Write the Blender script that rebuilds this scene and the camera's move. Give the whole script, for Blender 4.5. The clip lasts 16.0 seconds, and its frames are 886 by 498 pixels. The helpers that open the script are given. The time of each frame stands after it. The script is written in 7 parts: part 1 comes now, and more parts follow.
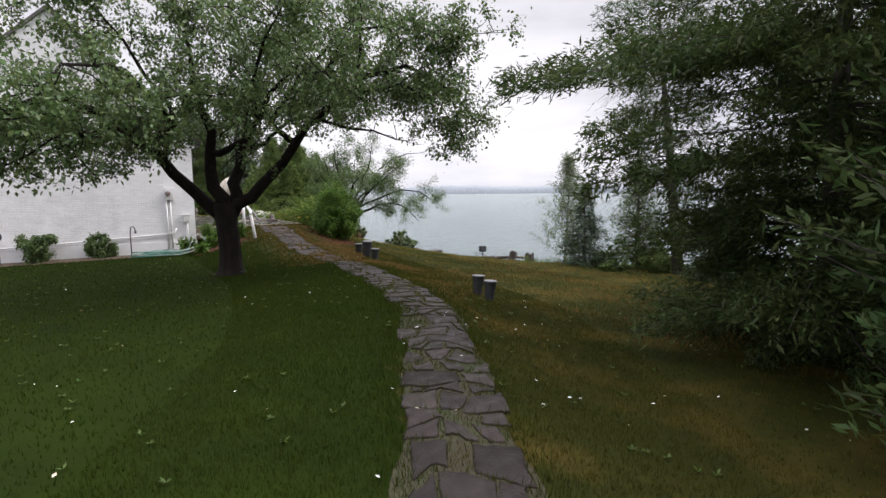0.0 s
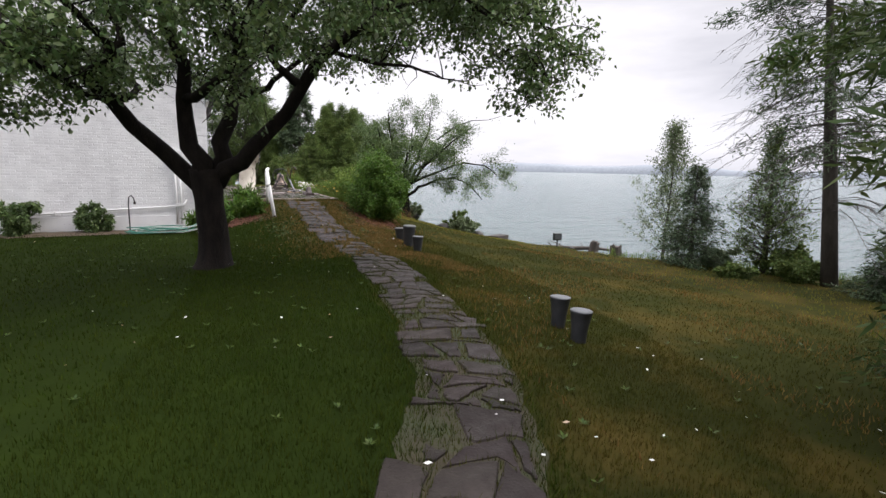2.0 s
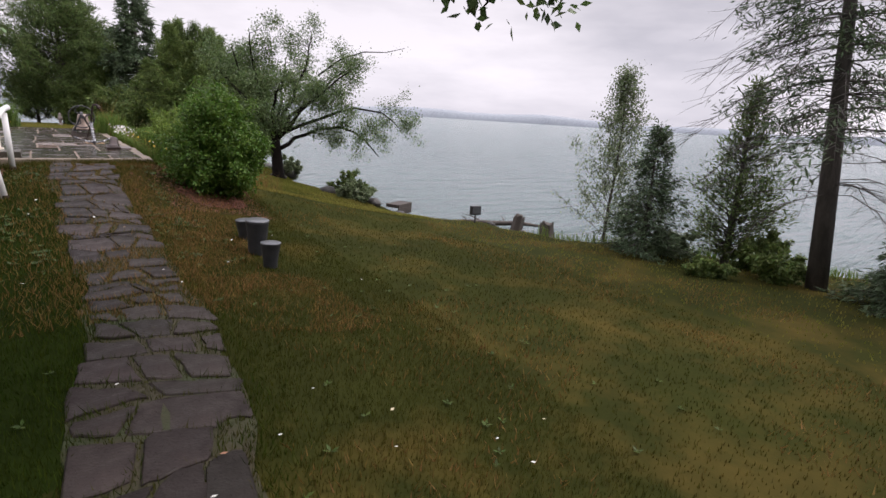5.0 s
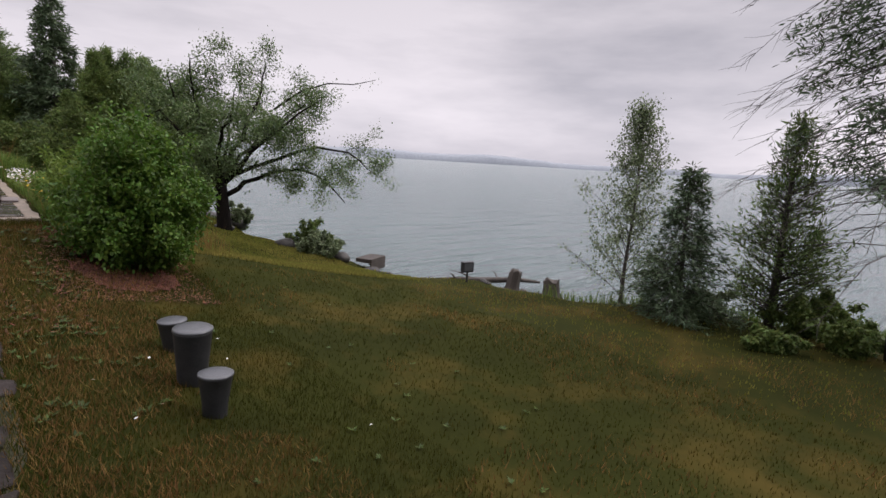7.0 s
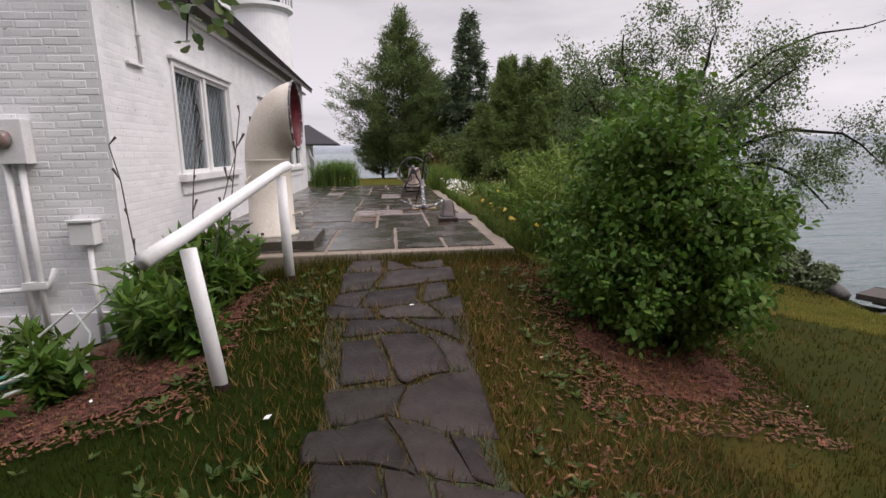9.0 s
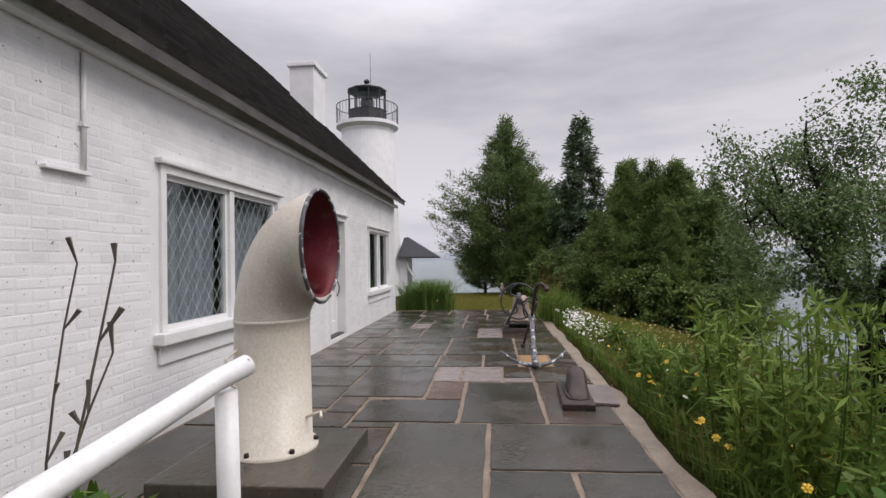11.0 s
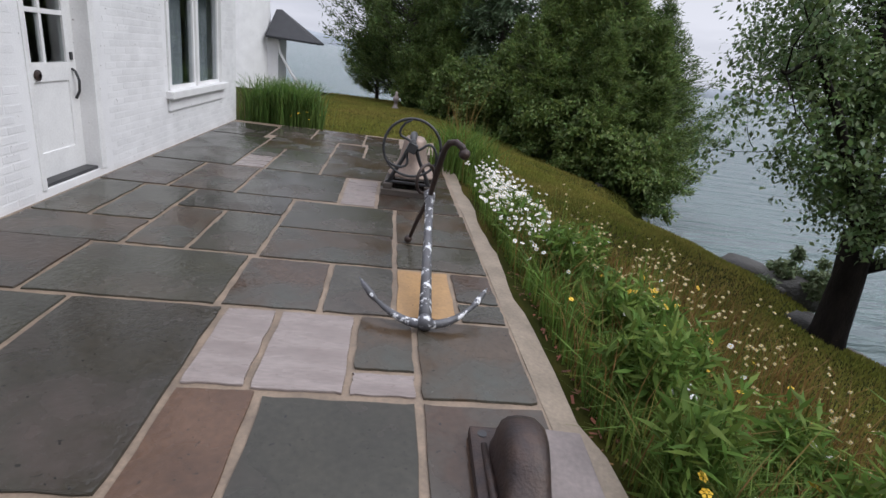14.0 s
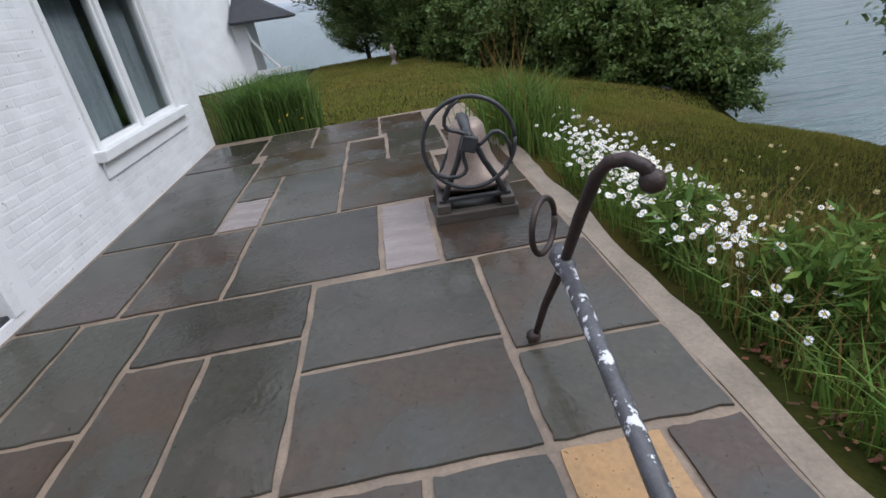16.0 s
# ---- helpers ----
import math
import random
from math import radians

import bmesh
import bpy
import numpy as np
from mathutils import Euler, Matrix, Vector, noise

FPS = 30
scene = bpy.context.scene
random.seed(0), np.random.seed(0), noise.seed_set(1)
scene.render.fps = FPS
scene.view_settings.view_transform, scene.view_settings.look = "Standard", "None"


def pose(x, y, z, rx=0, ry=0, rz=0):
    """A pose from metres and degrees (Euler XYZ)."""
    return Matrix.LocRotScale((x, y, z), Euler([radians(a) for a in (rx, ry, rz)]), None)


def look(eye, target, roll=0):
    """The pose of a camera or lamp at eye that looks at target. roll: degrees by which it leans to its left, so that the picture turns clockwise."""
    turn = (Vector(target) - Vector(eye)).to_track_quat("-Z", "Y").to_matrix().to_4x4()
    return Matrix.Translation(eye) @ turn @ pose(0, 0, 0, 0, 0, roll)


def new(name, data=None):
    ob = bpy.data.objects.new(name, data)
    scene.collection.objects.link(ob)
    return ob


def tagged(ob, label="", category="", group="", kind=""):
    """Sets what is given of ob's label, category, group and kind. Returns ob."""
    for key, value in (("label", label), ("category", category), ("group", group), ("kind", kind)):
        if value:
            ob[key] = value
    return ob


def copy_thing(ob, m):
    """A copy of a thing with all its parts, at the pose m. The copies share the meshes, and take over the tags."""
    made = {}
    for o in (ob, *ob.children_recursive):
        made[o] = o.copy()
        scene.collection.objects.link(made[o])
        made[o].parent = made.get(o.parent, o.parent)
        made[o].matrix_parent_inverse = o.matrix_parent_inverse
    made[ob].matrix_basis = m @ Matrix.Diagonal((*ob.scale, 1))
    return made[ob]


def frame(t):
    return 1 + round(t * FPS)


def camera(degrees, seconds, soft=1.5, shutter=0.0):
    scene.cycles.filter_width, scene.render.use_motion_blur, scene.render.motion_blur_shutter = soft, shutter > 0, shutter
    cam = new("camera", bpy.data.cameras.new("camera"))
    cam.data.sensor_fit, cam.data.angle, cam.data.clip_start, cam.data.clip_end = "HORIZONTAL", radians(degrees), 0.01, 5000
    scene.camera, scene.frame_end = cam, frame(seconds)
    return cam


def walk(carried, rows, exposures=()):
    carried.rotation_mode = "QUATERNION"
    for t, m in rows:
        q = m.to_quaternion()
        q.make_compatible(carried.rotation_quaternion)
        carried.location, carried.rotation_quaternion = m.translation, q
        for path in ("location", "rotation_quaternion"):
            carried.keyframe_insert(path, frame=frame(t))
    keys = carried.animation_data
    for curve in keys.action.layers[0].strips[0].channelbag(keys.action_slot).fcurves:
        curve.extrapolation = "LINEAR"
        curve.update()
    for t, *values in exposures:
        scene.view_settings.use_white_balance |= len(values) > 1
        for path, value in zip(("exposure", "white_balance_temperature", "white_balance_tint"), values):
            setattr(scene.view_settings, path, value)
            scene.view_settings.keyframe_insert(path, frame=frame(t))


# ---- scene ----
cam = camera(81.4, 16.0)
PATH = [
    (0, (1.551, -0.088, 1.932), (2.652, 1.568, 1.718), -0.5),
    (0.5, (2.186, 0.752, 1.865), (3.19, 2.469, 1.655), 2.3),
    (1, (2.808, 1.608, 1.819), (3.715, 3.37, 1.552), 3.6),
    (1.5, (3.389, 2.426, 1.783), (4.258, 4.205, 1.504), 4.1),
    (2, (3.884, 3.316, 1.824), (4.755, 5.09, 1.519), 1.2),
    (2.5, (4.317, 4.087, 1.842), (5.264, 5.825, 1.552), 1.4),
    (3, (4.769, 4.934, 1.847), (5.747, 6.63, 1.438), 1.5),
    (3.5, (5.068, 5.693, 1.908), (6.094, 7.342, 1.429), 2.4),
    (4, (5.568, 6.5, 1.912), (6.673, 8.083, 1.392), 2.7),
    (4.5, (5.998, 7.162, 1.967), (7.119, 8.718, 1.4), 3.6),
    (5, (6.42, 7.888, 2.029), (7.623, 9.407, 1.535), 3.6),
    (7.5, (7.473, 11.817, 1.967), (8.832, 13.251, 1.657), 3.2),
    (8, (7.462, 12.945, 1.808), (8.52, 14.604, 1.45), 0.9),
    (8.5, (7.168, 13.809, 1.868), (7.855, 15.653, 1.511), 1.5),
    (9, (7.009, 15.008, 1.844), (7.203, 16.963, 1.47), -1.1),
    (9.5, (7.01, 15.873, 1.944), (6.952, 17.845, 1.615), -3.0),
    (10, (7.07, 16.666, 2.089), (6.884, 18.657, 2.04), -4.5),
    (10.2, (7.098, 16.903, 2.107), (6.842, 18.886, 2.158), -5.0),
    (12.3, (7.147, 19.624, 2.243), (7.144, 21.624, 2.269), 5.1),
    (12.5, (7.178, 19.866, 2.221), (7.176, 21.863, 2.104), 4.7),
    (13, (7.209, 20.324, 2.23), (7.326, 22.281, 1.835), 8.3),
    (13.5, (7.275, 20.938, 2.258), (7.526, 22.812, 1.606), 10.7),
    (14, (7.271, 21.577, 2.358), (7.524, 23.44, 1.674), 8.0),
    (14.5, (7.102, 22.248, 2.318), (7.307, 24.102, 1.598), 7.3),
    (15, (7.04, 22.915, 2.256), (7.197, 24.751, 1.48), 4.8),
    (15.5, (6.97, 23.537, 2.339), (7.025, 25.342, 1.478), -5.2),
    (16, (7.064, 23.93, 2.365), (7.164, 25.717, 1.472), -9.2),
]
walk(cam, [(t, look(eye, target, roll)) for t, eye, target, roll in PATH],
     [(0.0, 0.45, 6500, 10), (2.0, 0.5, 6500, 10), (3.0, 0.38, 6500, 12), (5.0, 0.26, 6550, 15), (7.3, 0.0, 6600, 15), (8.5, -0.02, 6650, 15), (9.5, 0.1, 6600, 14), (10.2, -0.02, 6500, 11),
      (12.5, -0.12, 6550, 12), (14.0, -0.02, 6100, 8), (16.0, -0.04, 5850, 6)])

# ---- world, sun, exposure ----
world = bpy.data.worlds.new("overcast_sky")
scene.world = world
world.use_nodes = True
wn, wl = world.node_tree.nodes, world.node_tree.links
wn.clear()
w_out = wn.new("ShaderNodeOutputWorld")
w_bg = wn.new("ShaderNodeBackground")
w_sky = wn.new("ShaderNodeTexSky")
w_sky.sky_type, w_sky.sun_disc = "NISHITA", False
w_sky.sun_elevation, w_sky.sun_rotation = radians(50), radians(60)
w_sky.air_density, w_sky.dust_density = 1.0, 4.0
w_grey = wn.new("ShaderNodeHueSaturation")
w_grey.inputs["Saturation"].default_value = 0.12
w_grey.inputs["Value"].default_value = 0.045
w_co = wn.new("ShaderNodeTexCoord")
w_map = wn.new("ShaderNodeMapping")
w_map.inputs["Scale"].default_value = (1.0, 1.0, 4.2)
w_noise = wn.new("ShaderNodeTexNoise")
w_noise.inputs["Scale"].default_value = 1.6
w_noise.inputs["Detail"].default_value = 6.0
w_noise.inputs["Roughness"].default_value = 0.55
w_ramp = wn.new("ShaderNodeValToRGB")
w_ramp.color_ramp.elements[0].position, w_ramp.color_ramp.elements[0].color = 0.30, (0.58, 0.59, 0.63, 1)
w_ramp.color_ramp.elements[1].position, w_ramp.color_ramp.elements[1].color = 0.62, (1.0, 0.985, 1.0, 1)
w_mul = wn.new("ShaderNodeMix")
w_mul.data_type, w_mul.blend_type = "RGBA", "MULTIPLY"
w_mul.inputs["Factor"].default_value = 1.0
w_flat = wn.new("ShaderNodeMix")
w_flat.data_type = "RGBA"
w_flat.inputs["Factor"].default_value = 0.72
w_flat.inputs["B"].default_value = (0.86, 0.85, 0.90, 1)
wl.new(w_sky.outputs["Color"], w_grey.inputs["Color"])
wl.new(w_grey.outputs["Color"], w_flat.inputs["A"])
wl.new(w_co.outputs["Generated"], w_map.inputs["Vector"])
wl.new(w_map.outputs["Vector"], w_noise.inputs["Vector"])
wl.new(w_noise.outputs["Fac"], w_ramp.inputs["Fac"])
wl.new(w_flat.outputs["Result"], w_mul.inputs["A"])
wl.new(w_ramp.outputs["Color"], w_mul.inputs["B"])
# an overcast sky: darker cloud part of the way up, brightest overhead
w_sep = wn.new("ShaderNodeSeparateXYZ")
w_lift = wn.new("ShaderNodeValToRGB")
w_lift.color_ramp.interpolation = "EASE"
for e, (at, v) in zip([w_lift.color_ramp.elements[0], w_lift.color_ramp.elements[1], w_lift.color_ramp.elements.new(0.32), w_lift.color_ramp.elements.new(0.6)], ((0.0, 0.315), (1.0, 1.0), (0.32, 0.25), (0.6, 0.5))):
    e.position, e.color = at, (v, v, v, 1)
w_grad = wn.new("ShaderNodeMix")
w_grad.data_type, w_grad.blend_type = "RGBA", "MULTIPLY"
w_grad.inputs["Factor"].default_value = 1.0
wl.new(w_co.outputs["Generated"], w_sep.inputs["Vector"])
wl.new(w_sep.outputs["Z"], w_lift.inputs["Fac"])
wl.new(w_mul.outputs["Result"], w_grad.inputs["A"])
wl.new(w_lift.outputs["Color"], w_grad.inputs["B"])
wl.new(w_grad.outputs["Result"], w_bg.inputs["Color"])
wl.new(w_bg.outputs["Background"], w_out.inputs["Surface"])
w_bg.inputs["Strength"].default_value = 4.0

sun_data = bpy.data.lights.new("sun", "SUN")
sun_data.energy, sun_data.angle, sun_data.color = 1.5, radians(25), (1.0, 0.96, 0.9)
sun = new("sun", sun_data)
sun.matrix_world = look((48, 3, 44), (8, 20, 0))


# ---- materials ----
def mat(name, base, rough=0.7, var=None, scale=8.0, detail_scale=60.0, bump=0.25, metal=0.0, island=0.0, obj_var=0.0, spec=0.5,
        stain=None, stain_scale=1.3, stain_at=(0.45, 0.7), coords="Object", translucent=0.0, stretch=(1, 1, 1), bump_dist=0.01, rough_var=0.0,
        speck=None, speck_scale=60.0, speck_at=0.72, cleft=0.0, cleft_scale=2.4):
    m = bpy.data.materials.new(name)
    m.use_nodes = True
    nt = m.node_tree
    n, l = nt.nodes, nt.links
    bsdf = n["Principled BSDF"]
    out = n["Material Output"]
    co = n.new("ShaderNodeTexCoord")
    mp = n.new("ShaderNodeMapping")
    mp.inputs["Scale"].default_value = stretch
    l.new(co.outputs[coords], mp.inputs["Vector"])
    n1 = n.new("ShaderNodeTexNoise")
    n1.inputs["Scale"].default_value, n1.inputs["Detail"].default_value = scale, 5.0
    n2 = n.new("ShaderNodeTexNoise")
    n2.inputs["Scale"].default_value, n2.inputs["Detail"].default_value = detail_scale, 3.0
    for q in (n1, n2):
        l.new(mp.outputs["Vector"], q.inputs["Vector"])
    var = var or tuple(c * 0.7 for c in base)
    mx = n.new("ShaderNodeMix")
    mx.data_type = "RGBA"
    mx.inputs["A"].default_value, mx.inputs["B"].default_value = (*base, 1), (*var, 1)
    rmp = n.new("ShaderNodeMapRange")
    rmp.inputs["From Min"].default_value, rmp.inputs["From Max"].default_value = 0.32, 0.68
    l.new(n1.outputs["Fac"], rmp.inputs["Value"])
    l.new(rmp.outputs["Result"], mx.inputs["Factor"])
    col = mx.outputs["Result"]
    fine = n.new("ShaderNodeMix")
    fine.data_type, fine.blend_type = "RGBA", "OVERLAY"
    fine.inputs["Factor"].default_value = 0.35
    l.new(col, fine.inputs["A"])
    l.new(n2.outputs["Fac"], fine.inputs["B"])
    col = fine.outputs["Result"]
    if stain:
        n3 = n.new("ShaderNodeTexNoise")
        n3.inputs["Scale"].default_value, n3.inputs["Detail"].default_value = stain_scale, 7.0
        n3.inputs["Roughness"].default_value = 0.65
        l.new(co.outputs[coords], n3.inputs["Vector"])
        r3 = n.new("ShaderNodeMapRange")
        r3.inputs["From Min"].default_value, r3.inputs["From Max"].default_value = stain_at
        l.new(n3.outputs["Fac"], r3.inputs["Value"])
        m3 = n.new("ShaderNodeMix")
        m3.data_type = "RGBA"
        m3.inputs["B"].default_value = (*stain, 1)
        l.new(r3.outputs["Result"], m3.inputs["Factor"])
        l.new(col, m3.inputs["A"])
        col = m3.outputs["Result"]
    if speck:
        n4 = n.new("ShaderNodeTexNoise")
        n4.inputs["Scale"].default_value, n4.inputs["Detail"].default_value = speck_scale, 2.0
        l.new(co.outputs[coords], n4.inputs["Vector"])
        r4 = n.new("ShaderNodeMapRange")
        r4.inputs["From Min"].default_value, r4.inputs["From Max"].default_value = speck_at, speck_at + 0.04
        l.new(n4.outputs["Fac"], r4.inputs["Value"])
        m4 = n.new("ShaderNodeMix")
        m4.data_type = "RGBA"
        m4.inputs["B"].default_value = (*speck, 1)
        l.new(r4.outputs["Result"], m4.inputs["Factor"])
        l.new(col, m4.inputs["A"])
        col = m4.outputs["Result"]
    if island or obj_var:
        hsv = n.new("ShaderNodeHueSaturation")
        src = n.new("ShaderNodeNewGeometry").outputs["Random Per Island"] if island else n.new("ShaderNodeObjectInfo").outputs["Random"]
        amount = island or obj_var
        v = n.new("ShaderNodeMapRange")
        v.inputs["To Min"].default_value, v.inputs["To Max"].default_value = 1 - amount, 1 + amount
        l.new(src, v.inputs["Value"])
        l.new(v.outputs["Result"], hsv.inputs["Value"])
        mod = n.new("ShaderNodeMath")
        mod.operation = "MULTIPLY_ADD"
        mod.inputs[1].default_value, mod.inputs[2].default_value = 7.31, 0.0
        fr = n.new("ShaderNodeMath")
        fr.operation = "FRACT"
        l.new(src, mod.inputs[0])
        l.new(mod.outputs["Value"], fr.inputs[0])
        hv = n.new("ShaderNodeMapRange")
        hv.inputs["To Min"].default_value, hv.inputs["To Max"].default_value = 0.5 - amount * 0.06, 0.5 + amount * 0.05
        l.new(fr.outputs["Value"], hv.inputs["Value"])
        l.new(hv.outputs["Result"], hsv.inputs["Hue"])
        l.new(col, hsv.inputs["Color"])
        col = hsv.outputs["Color"]
    l.new(col, bsdf.inputs["Base Color"])
    bsdf.inputs["Roughness"].default_value = rough
    if rough_var:
        rv = n.new("ShaderNodeMapRange")
        rv.inputs["From Min"].default_value, rv.inputs["From Max"].default_value = 0.35, 0.65
        rv.inputs["To Min"].default_value, rv.inputs["To Max"].default_value = max(0.02, rough - rough_var), min(1, rough + rough_var)
        l.new(n1.outputs["Fac"], rv.inputs["Value"])
        l.new(rv.outputs["Result"], bsdf.inputs["Roughness"])
    bsdf.inputs["Metallic"].default_value = metal
    bsdf.inputs["Specular IOR Level"].default_value = spec
    if bump:
        add = n.new("ShaderNodeMath")
        add.operation = "MULTIPLY_ADD"
        add.inputs[1].default_value = 0.5
        l.new(n2.outputs["Fac"], add.inputs[0])
        l.new(n1.outputs["Fac"], add.inputs[2])
        height = add.outputs["Value"]
        if cleft:
            # thin layers split off the face, with sharp edges
            n5 = n.new("ShaderNodeTexNoise")
            n5.inputs["Scale"].default_value, n5.inputs["Detail"].default_value, n5.inputs["Roughness"].default_value = cleft_scale, 9.0, 0.62
            l.new(mp.outputs["Vector"], n5.inputs["Vector"])
            steps = n.new("ShaderNodeMath")
            steps.operation = "SNAP"
            steps.inputs[1].default_value = 0.09
            l.new(n5.outputs["Fac"], steps.inputs[0])
            lay = n.new("ShaderNodeMath")
            lay.operation = "MULTIPLY_ADD"
            lay.inputs[1].default_value = cleft
            l.new(steps.outputs["Value"], lay.inputs[0])
            l.new(height, lay.inputs[2])
            height = lay.outputs["Value"]
        b = n.new("ShaderNodeBump")
        b.inputs["Strength"].default_value, b.inputs["Distance"].default_value = bump, bump_dist
        l.new(height, b.inputs["Height"])
        l.new(b.outputs["Normal"], bsdf.inputs["Normal"])
    if translucent:
        tr = n.new("ShaderNodeBsdfTranslucent")
        l.new(col, tr.inputs["Color"])
        ms = n.new("ShaderNodeMixShader")
        ms.inputs["Fac"].default_value = translucent
        l.new(bsdf.outputs["BSDF"], ms.inputs[1])
        l.new(tr.outputs["BSDF"], ms.inputs[2])
        l.new(ms.outputs["Shader"], out.inputs["Surface"])
    return m


M = {}
M["grass_ground"] = mat("lawn_soil", (0.031, 0.034, 0.008), 0.95, (0.024, 0.027, 0.007), 1.2, 45, 0.6, stain=(0.11, 0.075, 0.02), stain_scale=0.55, stain_at=(0.5, 0.85), spec=0.03)
M["lush_ground"] = mat("lush_lawn_soil", (0.017, 0.027, 0.004), 0.95, (0.013, 0.021, 0.004), 1.2, 45, 0.6, spec=0.03)
M["lush_blade"] = mat("lush_grass_blade", (0.029, 0.049, 0.006), 0.75, (0.04, 0.056, 0.008), 0.7, 5, 0, island=0.4, translucent=0.35, spec=0.04)
M["blade"] = mat("grass_blade", (0.047, 0.056, 0.009), 0.75, (0.061, 0.061, 0.012), 0.7, 5, 0, island=0.4, translucent=0.35, spec=0.04, stain=(0.15, 0.108, 0.026), stain_scale=0.55, stain_at=(0.5, 0.85))
M["tall_blade"] = mat("tall_grass", (0.105, 0.178, 0.034), 0.5, (0.14, 0.2, 0.047), 0.9, 5, 0, island=0.4, translucent=0.4, spec=0.12)
# lighter, more olive blades for the far, back and bank lawns
M["olive_blade"] = mat("olive_lawn_blade", (0.19, 0.205, 0.042), 0.75, (0.25, 0.215, 0.06), 0.6, 5, 0, island=0.3, translucent=0.35, spec=0.05, stain=(0.08, 0.11, 0.02), stain_scale=0.5, stain_at=(0.5, 0.8))
M["dry_blade"] = mat("dry_grass", (0.24, 0.14, 0.05), 0.75, (0.17, 0.115, 0.035), 1.0, 5, 0, island=0.35, translucent=0.3, spec=0.2)
M["apple_leaf"] = mat("apple_leaf", (0.092, 0.148, 0.05), 0.45, (0.12, 0.176, 0.06), 1.2, 6, 0, island=0.45, translucent=0.35, spec=0.45)
M["shrub_leaf"] = mat("shrub_leaf", (0.072, 0.142, 0.02), 0.5, (0.1, 0.18, 0.03), 1.2, 6, 0, island=0.4, translucent=0.35, spec=0.25)
M["birch_leaf"] = mat("birch_leaf", (0.19, 0.235, 0.125), 0.5, (0.145, 0.19, 0.095), 1.2, 6, 0, island=0.4, translucent=0.4, spec=0.35)
M["cedar_leaf"] = mat("cedar_spray", (0.05, 0.085, 0.026), 0.6, (0.075, 0.105, 0.032), 0.6, 4, 0, island=0.45, translucent=0.4, spec=0.25)
M["cedar_far"] = mat("woodland_cedar_spray", (0.12, 0.17, 0.055), 0.6, (0.095, 0.14, 0.048), 0.35, 4, 0, island=0.45, translucent=0.4, spec=0.25)
M["spruce_leaf"] = mat("spruce_needle", (0.075, 0.115, 0.062), 0.6, (0.1, 0.14, 0.07), 0.6, 4, 0, island=0.4, translucent=0.2, spec=0.25)
M["wood_leaf"] = mat("woodland_leaf", (0.14, 0.195, 0.05), 0.55, (0.11, 0.16, 0.05), 0.5, 4, 0, island=0.45, translucent=0.4, spec=0.3)
M["bark"] = mat("apple_bark", (0.024, 0.019, 0.016), 0.95, (0.012, 0.0098, 0.009), 9, 55, 0.9, spec=0.15, stretch=(1, 1, 0.35), bump_dist=0.03)
M["bark_grey"] = mat("grey_bark", (0.09, 0.078, 0.068), 0.9, (0.05, 0.043, 0.038), 9, 50, 0.8, stretch=(1, 1, 0.3), bump_dist=0.02)
M["flag"] = mat("path_flagstone", (0.037, 0.029, 0.025), 0.58, (0.022, 0.0175, 0.0155), 5, 40, 0.9, obj_var=0.35, stain=(0.066, 0.052, 0.047), stain_scale=2.0, stain_at=(0.5, 0.75), rough_var=0.15, spec=0.14, cleft=2.5, cleft_scale=4.0)
M["mulch"] = mat("bark_mulch", (0.2, 0.085, 0.04), 0.9, (0.1, 0.044, 0.022), 18, 90, 1.0, bump_dist=0.03, island=0.5)
M["soil"] = mat("bare_soil", (0.12, 0.085, 0.055), 0.95, (0.07, 0.05, 0.03), 6, 60, 0.8, bump_dist=0.02)
M["white_brick"] = mat("white_painted_brick", (0.84, 0.83, 0.84), 0.5, (0.76, 0.75, 0.76), 3, 70, 0.6, obj_var=0.05, bump_dist=0.006, stain=(0.62, 0.60, 0.60), stain_scale=1.2, stain_at=(0.62, 0.8), speck=(0.25, 0.23, 0.22), speck_scale=26.0, speck_at=0.725)
M["white_paint"] = mat("white_gloss_paint", (0.80, 0.79, 0.79), 0.4, (0.72, 0.71, 0.71), 4, 50, 0.15, bump_dist=0.004, speck=(0.3, 0.27, 0.25), speck_scale=24.0, speck_at=0.75)
M["shingle"] = mat("dark_roof_shingle", (0.055, 0.05, 0.05), 0.75, (0.10, 0.09, 0.085), 4, 60, 0.5, obj_var=0.3)
M["slate"] = mat("bluestone_slab", (0.048, 0.044, 0.033), 0.19, (0.029, 0.027, 0.021), 2.2, 30, 0.32, obj_var=0.35, stain=(0.07, 0.056, 0.046), stain_scale=1.1, stain_at=(0.5, 0.7), rough_var=0.16, bump_dist=0.014, spec=0.4, speck=(0.02, 0.018, 0.016), speck_scale=38.0, speck_at=0.685, cleft=5.0)
M["slate_brown"] = mat("brown_slab", (0.058, 0.038, 0.025), 0.2, (0.036, 0.025, 0.018), 2.5, 30, 0.32, obj_var=0.2, rough_var=0.16, bump_dist=0.014, spec=0.4, stain=(0.055, 0.058, 0.05), stain_scale=1.4, stain_at=(0.45, 0.7), speck=(0.02, 0.017, 0.015), speck_scale=38.0, speck_at=0.685, cleft=5.0)
M["slate_russet"] = mat("russet_slab", (0.105, 0.056, 0.032), 0.28, (0.07, 0.04, 0.026), 2.5, 30, 0.3, rough_var=0.14, bump_dist=0.014, spec=0.4, speck=(0.03, 0.02, 0.015), speck_scale=38.0, speck_at=0.685, cleft=5.0)
